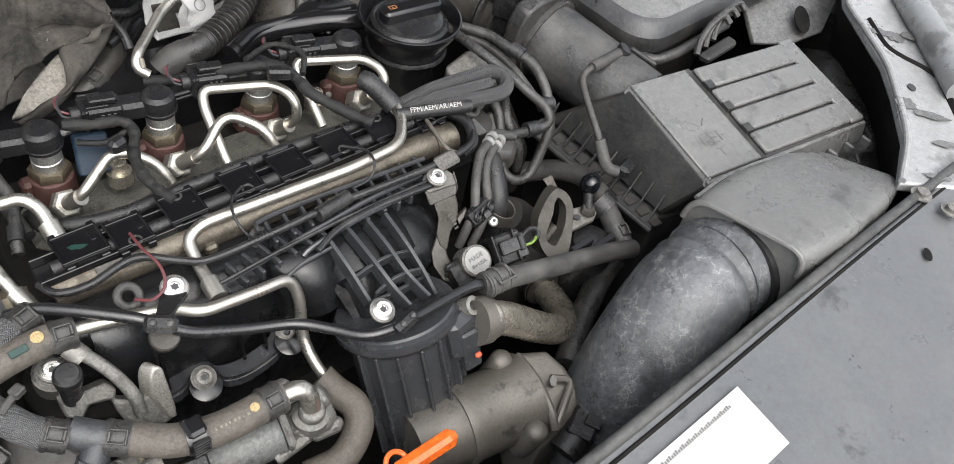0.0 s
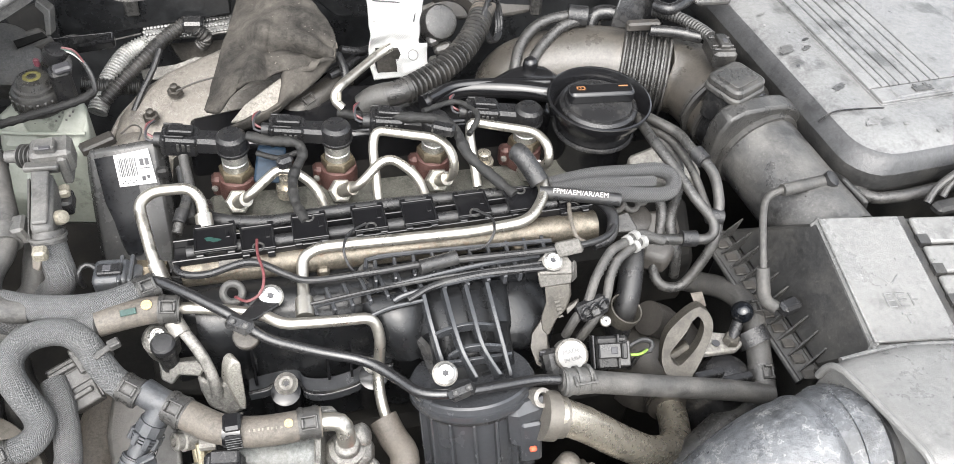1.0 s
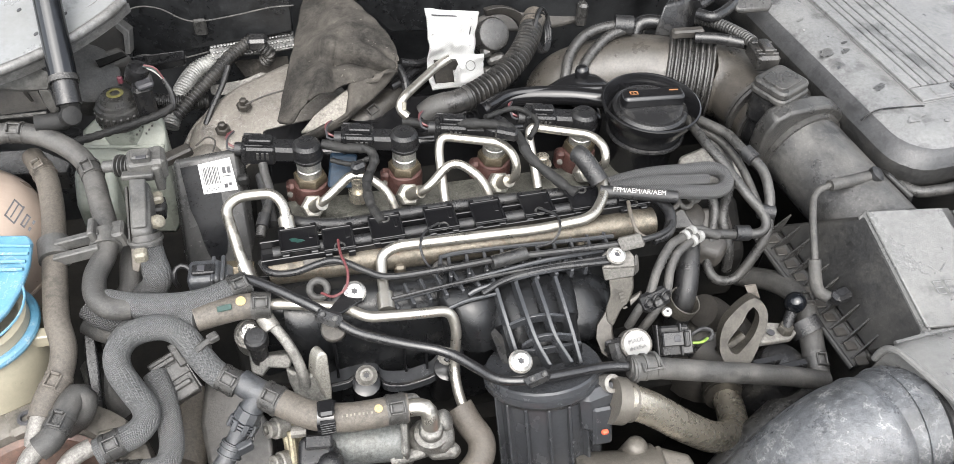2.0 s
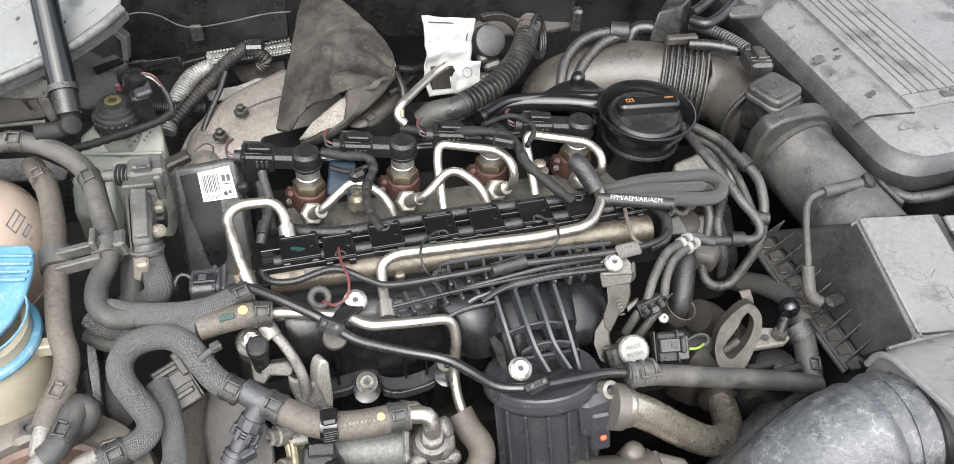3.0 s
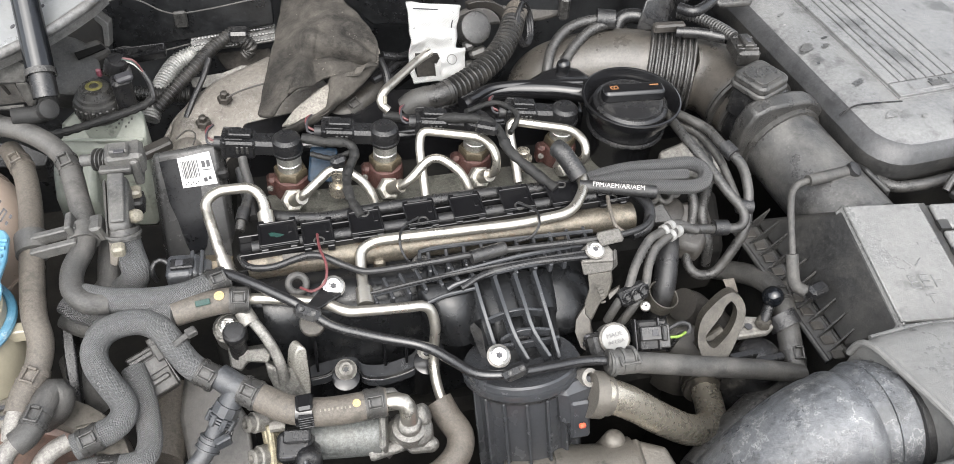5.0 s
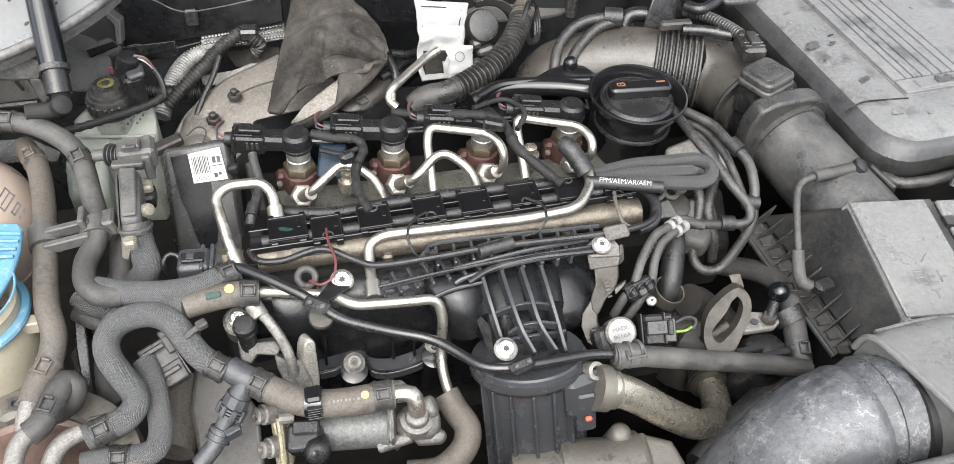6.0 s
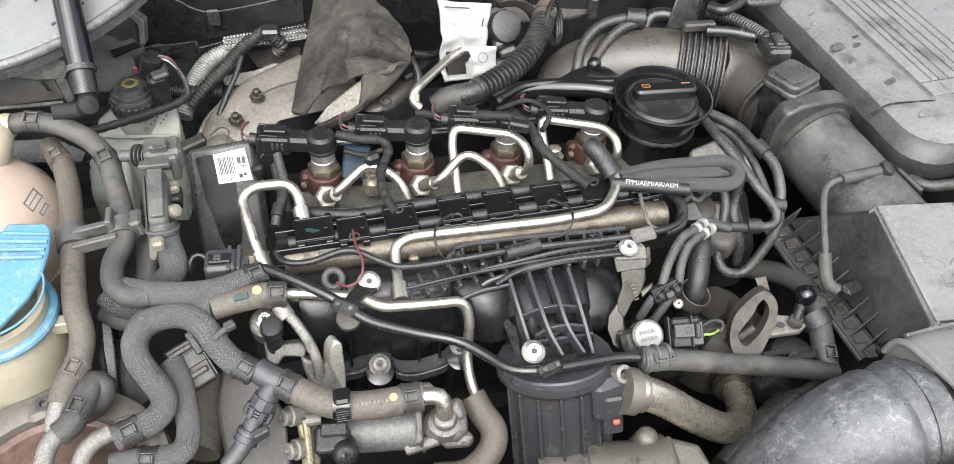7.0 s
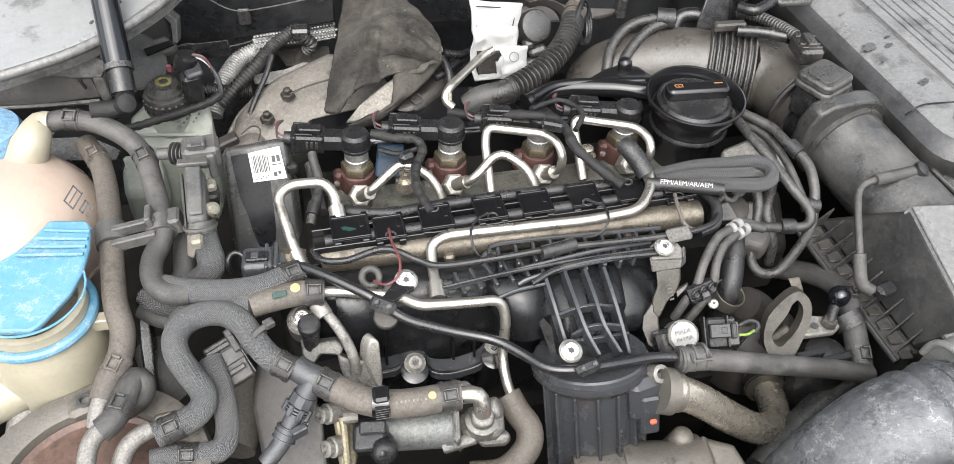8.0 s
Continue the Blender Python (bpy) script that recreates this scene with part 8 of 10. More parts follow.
alu_bracket()
screw(V((-0.1528, -0.1674, 0.8340)), (0, -.35, 1), .0085, "bright star-socket bolt on the cast bracket", group="star-socket bolts")
solid("breather_valve", Geo().lathe([(.0070, -.032), (.0070, -.008), (.0085, -.006), (.0092, 0), (.0088, .004), (.007, .006), (.001, .0065)], (-0.1478, -0.1805, 0.8380), (0, -.15, 1), 22), "rubber_dark", "black rubber-capped breather valve on the bracket", "valve")
hose_thing("return_pipe", [(-0.1395, -0.1665, 0.8420), (-0.1319, -0.1744, 0.8400), (-0.1224, -0.1870, 0.8280), (-0.1168, -0.1989, 0.8150), (-0.1160, -0.2051, 0.8000)], .0044, "alu", "pale bent return pipe to the cast bracket", ())
solid("pipe_fitting", Geo().tube([(-0.1398, -0.1647, 0.8460), (-0.1346, -0.1738, 0.8400)], .0070, sides=12), "alu_dull", "bright pipe fitting below the brown hose", "fitting")
solid("timing_cover", Geo().prism([(-0.1943, -0.1609, 0.7850), (-0.1615, -0.1916, 0.7850), (-0.1470, -0.2201, 0.7800), (-0.1475, -0.2575, 0.7500), (-0.1971, -0.2470, 0.7500), (-0.2023, -0.2026, 0.7700)], (0, .02, -.05)), "timing_grey", "dusty dark grey timing cover beside the engine", "cover", bevel=.004)
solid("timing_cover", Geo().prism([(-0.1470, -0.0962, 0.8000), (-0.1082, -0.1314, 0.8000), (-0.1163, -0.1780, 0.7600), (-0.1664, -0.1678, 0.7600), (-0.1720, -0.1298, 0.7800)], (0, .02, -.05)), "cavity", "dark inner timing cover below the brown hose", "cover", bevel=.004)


def plug_block():
    p = thing("plug_block", (-0.2180, -0.1780, 0.8000), "square grey plastic plug block under the arched hose", "plug")
    a, b, c, d = V((-0.2320, -0.1800, 0.8260)), V((-0.2080, -0.1690, 0.8300)), V((-0.1940, -0.1990, 0.8120)), V((-0.2140, -0.2070, 0.8080))
    across, along = (b - a).normalized(), (d - a).normalized()
    out = across.cross(along)
    out = out if out.z > 0 else -out
    part("block", Geo().prism([a, b, c, d], out * -.024), "duct_grey", p, bevel=.0015)
    mid = (a + b + c + d) / 4
    part("step", Geo().box(mid + along * -.003 + out * .0008, (.030, .012, .002), x=across, z=out, ch=.0006), "duct_grey", p)
    for k in (-.0125, .009):
        part("bar", Geo().box(mid + along * k - across * .002 + out * .0015, (.020, .0045, .004), x=across, z=out, ch=.001), "duct_grey", p)
    part("tab", Geo().box(b + along * .006 + across * -.004 + out * .003, (.006, .020, .007), x=across, z=out, ch=.001), "duct_grey", p)
    part("rim", Geo().box(b.lerp(c, .5) + out * .001, (.002, .036, .004), x=across, z=out, ch=.0006), "plastic", p)
    return p


plug_block()


def cable_tie():
    t = thing("cable_tie", (-0.1854, -0.1889, 0.8500), "grey cable tie round the woven hose", "cable tie")
    c, d = V((-0.1897, -0.1914, 0.8460)), V((-0.1804, -0.2017, 0.8420)) - V((-0.2010, -0.1822, 0.8490))
    part("band", Geo().tube([c - d.normalized() * .004, c + d.normalized() * .004], .0106, sides=20), "rubber", t)
    part("tail", Geo().tube([(-0.1893, -0.1980, 0.8580), (-0.1830, -0.1933, 0.8590), (-0.1773, -0.1899, 0.8590)], .0024, sides=8, squash=.5), "rubber", t)
    part("head", Geo().box(V((-0.1768, -0.1889, 0.8590)), (.008, .007, .006), x=(1, .5, 0), ch=.001), "rubber", t)
    return t


cable_tie()


def actuator():
    a = thing("vacuum_actuator", (-0.2427, -0.0011, 0.8300), "dusty grey plastic actuator box with hose stub", "actuator")
    tl, tr, br, bl = V((-0.2340, -0.0500, 0.9020)), V((-0.2170, -0.0510, 0.9020)), V((-0.2170, -0.1000, 0.8920)), V((-0.2320, -0.1000, 0.8920))
    part("housing", Geo().prism([tl, tr, br, bl], (0, 0, -.030)), "actgrey", a, bevel=.004)
    part("lid", Geo().prism([tl + V(.002, -.002, .001), tr + V(-.002, -.002, .001), br + V(-.002, .002, .001), bl + V(.002, .002, .001)], (0, 0, .003)), "actgrey", a, bevel=.002)
    part("rim", Geo().prism([tl + V(-.004, .010, -.002), tr + V(.004, .010, -.002), tr + V(.004, -.001, .001), tl + V(-.004, -.001, .001)], (0, 0, .005)), "actgrey", a, bevel=.0015)
    part("flank", Geo().prism([tl + V(-.004, 0, -.006), tl + V(-.001, 0, -.004), bl + V(-.001, 0, -.004), bl + V(-.003, 0, -.008)], (0, 0, -.02)), "duct_grey", a, bevel=.001)
    head = part("head", Geo().box((-0.2190, -0.0320, 0.9020), (.030, .022, .022), x=(1, .05, 0), ch=.003), "actgrey", a)
    part("latch", Geo().box((-0.2210, -0.0370, 0.9160), (.015, .012, .007), ch=.0015), "actgrey", head)
    part("latch_slot", Geo().box((-0.2200, -0.0430, 0.9190), (.008, .004, .002), ch=.0005), "ink", head)
    part("head_flange", Geo().box((-0.2110, -0.0310, 0.8960), (.007, .030, .026), ch=.0015), "actgrey", head)
    part("stub", Geo().tube([(-0.2540, -0.0240, 0.8980), (-0.2420, -0.0270, 0.9000), (-0.2280, -0.0320, 0.9020)], .0050, sides=14), "actgrey", a)
    part("stub_bellows", Geo().tube([(-0.2430, -0.0270, 0.9000), (-0.2300, -0.0320, 0.9020)], .0082, sides=18, corrugate=.0013, pitch=.0034), "duct_grey", a)
    part("side_clip", Geo().box((-0.2150, -0.0520, 0.8820), (.009, .011, .008), x=(1, .1, 0), ch=.002), "pale_clip", a, "pale yellowed clip")
    part("side_knob", Geo().lathe([(.005, -.008), (.0058, .002), (.0048, .005), (.002, .006)], (-0.2140, -0.0850, 0.8860), (.7, -.4, .5), 18), "pale_clip", a, "pale round knob")
    part("side_gear", Geo().box((-0.2170, -0.0540, 0.8720), (.014, .018, .014), ch=.002), "plug_black", a)
    part("coupling", Geo().tube([(-0.2240, -0.0900, 0.8800), (-0.2240, -0.0960, 0.8720)], .0125, sides=20), "duct_grey", a, "dusty black coupling")
    part("coupling_ring", Geo().tube([(-0.2240, -0.0930, 0.8780), (-0.2240, -0.0940, 0.8760)], .0138, sides=20), "actgrey", a)
    part("tail_clip", Geo().box((-0.2260, -0.1140, 0.8800), (.010, .010, .010), ch=.002), "pale_clip", a)
    part("back_plate", Geo().prism([(-0.2340, -0.0920, 0.8850), (-0.2290, -0.0950, 0.8850), (-0.2270, -0.1080, 0.8720), (-0.2320, -0.1150, 0.8620), (-0.2370, -0.1110, 0.8620)], (.002, .006, -.003)), "rubber_brown", a, "dusty brown edge plate", bevel=.001)
    return a


actuator()
hose_thing("side_hose", [(-0.2240, -0.0940, 0.8720), (-0.2220, -0.1030, 0.8620), (-0.2200, -0.1110, 0.8500), (-0.2270, -0.1120, 0.8360), (-0.2420, -0.1030, 0.8200)], .0112, "braid", "woven dusty hose dropping from the actuator", ())
hose_thing("side_hose", [(-0.2406, -0.0632, 0.8500), (-0.2435, -0.0848, 0.8400), (-0.2460, -0.1026, 0.8300), (-0.2577, -0.1084, 0.8200)], .0095, "rubber", "dusty hose curving behind the coolant hose", ())


def hose_holder():
    h = thing("hose_holder", (-0.2910, -0.0608, 0.8500), "dusty grey plastic bar holding two hoses apart", "holder")
    a, b = V((-0.2929, -0.0899, 0.8740)), V((-0.2576, -0.0896, 0.8800))
    x = b - a
    part("bar", Geo().box(a.lerp(b, .5) + V(0, .004, 0), (x.length, .006, .010), x=x, ch=.001), "actgrey", h)
    part("bar", Geo().box(a.lerp(b, .5) + V(0, -.008, -.004), (x.length, .006, .010), x=x, ch=.001), "actgrey", h)
    part("clasp", Geo().tube([V((-0.2966, -0.0748, 0.8680)), V((-0.2939, -0.0926, 0.8650))], .0128, sides=18), "actgrey", h)
    part("clasp", Geo().tube([V((-0.2565, -0.0776, 0.8730)), V((-0.2555, -0.0912, 0.8700))], .0122, sides=18), "actgrey", h)
    part("clasp_ear", Geo().box(V((-0.2450, -0.0808, 0.8740)), (.012, .018, .016), x=x, ch=.002), "actgrey", h)
    part("clasp_ear", Geo().box(V((-0.2616, -0.0835, 0.8800)), (.005, .018, .020), x=x, ch=.001), "actgrey", h)
    return h


hose_holder()


def expansion_tank():
    t = thing("expansion_tank", (-.405, -.035, .70), "pinkish-white translucent coolant expansion tank with blue cap", "coolant tank")
    c = V(-.398, -.030, .818)
    prof = [(.0005, -.085), (.05, -.078), (.080, -.045), (.0885, -.005), (.0885, .010), (.083, .035), (.068, .056), (.045, .069), (.020, .075), (.0005, .076)]
    part("ball", Geo().lathe(prof, c, (0, 0, 1), 40), "tank", t, angle=80)
    part("seam", Geo().torus(c + V(0, 0, .002), (0, 0, 1), .0888, .0016, 44, 6), "tank", t)
    part("nipple", Geo().tube([(-0.3714, 0.0103, 0.8750), (-0.3599, 0.0126, 0.8940), (-0.3532, 0.0279, 0.9000), (-0.3442, 0.0286, 0.9010)], lambda k: .020 - .010 * k, sides=18), "cream", t)
    cap = V((-0.3974, 0.0281, 0.8950))
    part("cap", Geo().lathe([(.030, -.022), (.031, .0), (.028, .008), (.010, .012), (.001, .0125)], cap, (0, 0, 1), 26), "blue_dark", t, "round blue screw cap")
    bars(t, "warning_print", "ink", V((-0.3247, -0.0692, 0.8980)), (.55, -.5, -.5), (.45, .75, .3), [(0, .0012, 0, .015), (.0045, .001, .002, .013), (.009, .0012, .001, .015), (0, .010, 0, .0012), (0, .010, .014, .0012), (.014, .0012, .003, .010), (.017, .0012, .003, .010), (.014, .004, .003, .0012), (.014, .004, .012, .0012), (.021, .002, .004, .003), (.021, .002, .010, .003)], .0006)
    return t


expansion_tank()


def washer_bottle():
    w = thing("washer_bottle", (-.335, -.145, .66), "cream washer bottle neck with open light-blue flip lid", "washer bottle")
    c = V((-0.3489, -0.1436, 0.8500))
    part("neck", Geo().lathe([(.030, -.19), (.040, -.10), (.0445, -.085), (.0455, -.03), (.043, -.008), (.039, -.002), (.039, .016), (.034, .017), (.034, -.01), (.001, -.02)], c, (0, 0, 1), 36), "cream", w, angle=50)
    part("side_tube", Geo().tube([c + V(-.02, -.02, -.055), c + V(-.09, -.045, -.06)], .020, sides=20), "cream", w)
    part("collar", Geo().torus(c + V(0, 0, .004), (0, 0, 1), .0415, .0042, 40, 10), "blue", w, "blue collar ring")
    pts = [(-0.3356, -0.0816, 0.8850), (-0.3077, -0.0865, 0.8850), (-0.3038, -0.0939, 0.8850), (-0.3035, -0.1160, 0.8840), (-0.3073, -0.1386, 0.8820), (-0.3146, -0.1565, 0.8800), (-0.3254, -0.1702, 0.8780), (-0.3345, -0.1817, 0.8770), (-0.3398, -0.1844, 0.8760), (-0.3741, -0.1773, 0.8750), (-0.3977, -0.1555, 0.8760), (-0.3931, -0.1297, 0.8790), (-0.3692, -0.1174, 0.8810), (-0.3512, -0.1034, 0.8830)]
    part("lid", Geo().prism(pts, (0, 0, .006)), "blue", w, "faded light-blue lid", bevel=.002)
    for i in range(4):
        a, b = V((-0.3372, -0.0931, 0.8915)), V((-0.3038, -0.1003, 0.8915))
        part("lid_ridge", Geo().tube([a + V(-.006 * i, -.0075 * i, -.0003 * i), b + V(-.001 * i, -.0075 * i, -.0003 * i)], .0013, sides=8), "blue", w)
    part("lid_ring", Geo().torus(V((-0.3442, -0.1499, 0.8855)), (0, -.03, 1), .040, .0010, 36, 6), "blue", w)
    part("hinge", Geo().box(V((-0.3041, -0.1526, 0.8450)), (.022, .010, .012), ch=.001), "cream", w)
    return w


washer_bottle()


def strut_top():
    s = thing("steel_cover", (-0.3231, -0.2287, 0.7400), "round dirty metal cover with rusty brown dish", "cover")
    c = V((-0.3128, -0.2672, 0.8000))
    part("rim", Geo().lathe([(.062, -.03), (.084, -.028), (.087, -.006), (.084, .004), (.074, .006), (.064, .002), (.062, -.008)], c, (0, 0, 1), 44), "egr_cast", s)
    part("dish", Geo().lathe([(.0618, -.012), (.0618, -.004), (.058, -.0075), (.052, -.0075), (.046, -.004), (.02, -.003), (.001, -.003)], c, (0, 0, 1), 40), "rustbrown", s)
    part("ear", Geo().box(V((-0.3237, -0.1930, 0.8000)), (.030, .024, .012), x=(1, .4, 0), ch=.004), "egr_cast", s)
    part("ear_hole", Geo().torus(V((-0.3215, -0.1963, 0.8070)), (0, 0, 1), .005, .0018, 16, 6), "ink", s)
    part("ear", Geo().prism([(-0.2719, -0.2176, 0.8060), (-0.2582, -0.2172, 0.8080), (-0.2496, -0.2219, 0.8060), (-0.2595, -0.2297, 0.8000), (-0.2728, -0.2271, 0.8000)], (0, 0, -.01)), "egr_cast", s, bevel=.003)
    return s


strut_top()
solid("side_tube", Geo().tube([(-0.3738, -0.1677, 0.7800), (-0.3774, -0.1972, 0.7700), (-0.3839, -0.2221, 0.7500)], .013, sides=16), "alu_dull", "pale tube beside the round cover", "tube")
solid("side_plug", Geo().box((-0.3643, -0.2089, 0.7900), (.024, .020, .02), x=(1, .4, 0), ch=.003), "rubber_dark", "black plug beside the round cover", "plug")
solid("edge_strip", Geo().prism([(-0.2837, -0.1134, 0.8300), (-0.2768, -0.1138, 0.8350), (-0.2752, -0.1491, 0.8000), (-0.2762, -0.1816, 0.7700), (-0.2846, -0.1799, 0.7700), (-0.2860, -0.1470, 0.8000)], (0, .01, -.02)), "plastic", "black plastic edge strip beside the hoses", "strip", bevel=.002)


def brake_reservoir():
    b = thing("brake_reservoir", (-.285, .11, .72), "pale grey-green brake fluid reservoir with black cap", "reservoir")
    part("tank", Geo().loft([[(x + sx, y, z - d) for (x, y, z), sx in zip(((-0.3030, 0.1240, 0.8300), (-0.2860, 0.1420, 0.8360), (-0.2250, 0.1320, 0.8360), (-0.2230, 0.1070, 0.8300), (-0.2310, 0.0920, 0.7960), (-0.3080, 0.1060, 0.7960)), (0, 0, 0, 0, 0, 0))] for d in (.10, .03, 0)]), "reservoir", b, bevel=.007)
    part("step", Geo().prism([(-0.3200, 0.1080, 0.7960), (-0.2780, 0.1010, 0.7960), (-0.2820, 0.0700, 0.7660), (-0.3210, 0.0780, 0.7660)], (0, 0, -.05)), "reservoir", b, bevel=.006)
    part("tank_seam", Geo().tube([(-0.3030, 0.1100, 0.8170), (-0.2800, 0.1050, 0.8170), (-0.2260, 0.0970, 0.8170)], .0018, sides=8), "reservoir", b)
    bars(b, "print", "duct_grey", (-0.2690, 0.1070, 0.8260), (1, 0, 0), (0, .9, .4), [(.003 * i, .0018, .004 * (i % 3), .0022) for i in range(12)], .0003)
    c = V((-0.2630, 0.1280, 0.8520))
    for k in range(22):
        w = 2 * math.pi * k / 22
        part("cap_rib", Geo().box(c + V(.0228 * math.cos(w), .0228 * math.sin(w), -.010), (.0026, .0038, .013), x=(math.cos(w), math.sin(w), 0), ch=.001), "duct_grey", b)
    part("cap", Geo().lathe([(.0226, -.020), (.0228, -.003), (.0215, 0), (.0192, .001), (.0184, .004), (.0160, .0050), (.0140, .0105), (.008, .0120), (.001, .0122)], c, (0, 0, 1), 32), "duct_grey", b, "ribbed black screw cap")
    part("neck", Geo().lathe([(.0215, -.045), (.0215, -.016)], c, (0, 0, 1), 28), "reservoir", b)
    part("yellow_mark", Geo().lathe([(.0082, -.0012), (.0082, -.0002), (.005, .0002), (.005, -.0003), (.001, -.0003)], c + V(0, 0, .0124), (0, 0, 1), 22), "yellow_dark", b, "worn yellow ring mark")
    plug = part("level_plug", Geo().box((-0.2350, 0.1150, 0.8620), (.018, .018, .036), x=(1, .25, 0), ch=.003), "plug_black", b, "black level sensor plug")
    part("plug_head", Geo().lathe([(.010, -.012), (.011, 0), (.009, .006), (.003, .007)], (-0.2370, 0.1290, 0.8860), (.35, -.2, 1), 20), "plug_black", plug)
    part("plug_arm", Geo().tube([(-0.2480, 0.1260, 0.8780), (-0.2450, 0.1380, 0.8840), (-0.2350, 0.1340, 0.8880), (-0.2290, 0.1260, 0.8800), (-0.2310, 0.1140, 0.8720)], .0052, sides=10, squash=.6), "duct_grey", plug)
    part("plug_mouth", Geo().box((-0.2300, 0.1090, 0.8840), (.016, .012, .006), x=(1, .3, .1), ch=.002), "ink", plug)
    part("pink_tab", Geo().box((-0.2540, 0.1260, 0.8800), (.005, .004, .008), x=(1, -.3, 0), ch=.001), "pink", plug, "dark pink tab")
    for k, m in enumerate(("white_ink", "teal", "red")):
        part("wire", Geo().tube([V((-0.2320, 0.1290, 0.8900)) + V(.001 * k, 0, .001 * k), V((-0.2220, 0.1270, 0.8860)) + V(.001 * k, 0, .0015 * k), (-0.2140, 0.1240, 0.8760), (-0.2100, 0.1170, 0.8660), (-0.2100, 0.1110, 0.8560)], .0010, sides=6), m, plug, "thin coloured wire")
    part("wire_sleeve", Geo().tube([(-0.2160, 0.1270, 0.8780), (-0.2100, 0.1180, 0.8680), (-0.2090, 0.1100, 0.8560), (-0.2150, 0.1070, 0.8500)], .0026, sides=8), "rubber_dark", plug)
    part("taped_cable", Geo().tube([(-0.2100, 0.1090, 0.8560), (-0.2210, 0.1040, 0.8520), (-0.2410, 0.0970, 0.8500), (-0.2660, 0.0900, 0.8480), (-0.2880, 0.0850, 0.8460), (-0.3050, 0.0860, 0.8420)], lambda k: .0040 + .0004 * math.sin(k * 70), sides=10, step=.002), "tape", b, "taped black cable")
    return b


brake_reservoir()

# ---- behind the engine ----
def heat_shield():
    h = thing("heat_shield", (-0.1212, 0.1592, 0.7146), "dusty grey-beige pressed steel heat shield over the turbocharger", "heat shield")
    base = [(-0.2133, 0.1338, 0.7666), (-0.2076, 0.1551, 0.7770), (-0.1922, 0.1765, 0.7833), (-0.1593, 0.2025, 0.7895), (-0.1244, 0.2187, 0.7937), (-0.0915, 0.2336, 0.7978), (-0.0481, 0.2216, 0.7978), (-0.0302, 0.1731, 0.7926), (-0.0548, 0.1399, 0.7874), (-0.0986, 0.1328, 0.7822), (-0.1383, 0.0975, 0.7666), (-0.1795, 0.1060, 0.7614)]
    base = [V(p) for p in base]
    mid = sum(base, Vector()) / len(base)
    secs = []
    for k, dz in ((1.0, -.05), (1.0, 0), (.96, .010), (.86, .019), (.70, .024), (.40, .026)):
        secs.append([mid + (p - mid) * k + V(0, 0, dz) for p in base])
    part("shell", Geo().loft(secs), "shield", h, angle=60)
    for px in ((-0.1701, 0.1296, 0.8114), (-0.1463, 0.1578, 0.8186)):
        part("stud", Geo().lathe([(.0085, -.004), (.0068, 0), (.0045, .0005), (.0040, .006), (.002, .007)], V(px) + V(0, 0, -.004), (0.0036, -0.1840, 0.9850), 6), "pipe_dull", h)
    part("rim", Geo().tube([p + V(0, 0, .003) for p in base[-1:] + base[:6]], .0031, sides=8), "shield", h)
    part("crease", Geo().tube([(-0.1440, 0.1493, 0.8192), (-0.1243, 0.1582, 0.8212), (-0.0981, 0.1641, 0.8233)], .0010, sides=6), "ledge_brown", h)
    part("crease", Geo().tube([(-0.1978, 0.1084, 0.8041), (-0.1857, 0.1113, 0.8114), (-0.1774, 0.1039, 0.8114), (-0.1809, 0.0934, 0.8062)], .0009, sides=6), "ledge_brown", h)
    part("bared_face", Geo().prism([(-0.0920, 0.0690, 0.8380), (-0.0770, 0.0780, 0.8500), (-0.0570, 0.0930, 0.8560), (-0.0370, 0.1040, 0.8620), (-0.0360, 0.0910, 0.8550), (-0.0440, 0.0730, 0.8450), (-0.0670, 0.0670, 0.8380)], (0, .004, -.006)), "shield_pale", h, "pale metal face bared by the torn mat", bevel=.002)
    part("boss", Geo().lathe([(.019, -.012), (.015, -.003), (.008, .001), (.001, .0018)], V((-0.1900, 0.1127, 0.7895)), (0.0036, -0.1840, 0.9850), 20), "shield", h, angle=70)
    part("pale_face", Geo().prism([(-0.1010, 0.1314, 0.8207), (-0.0509, 0.1496, 0.8249), (-0.0353, 0.1363, 0.8207), (-0.0548, 0.1206, 0.8166), (-0.0910, 0.1089, 0.8145)], (0, 0, -.006)), "shield", h, bevel=.002)
    return h


heat_shield()


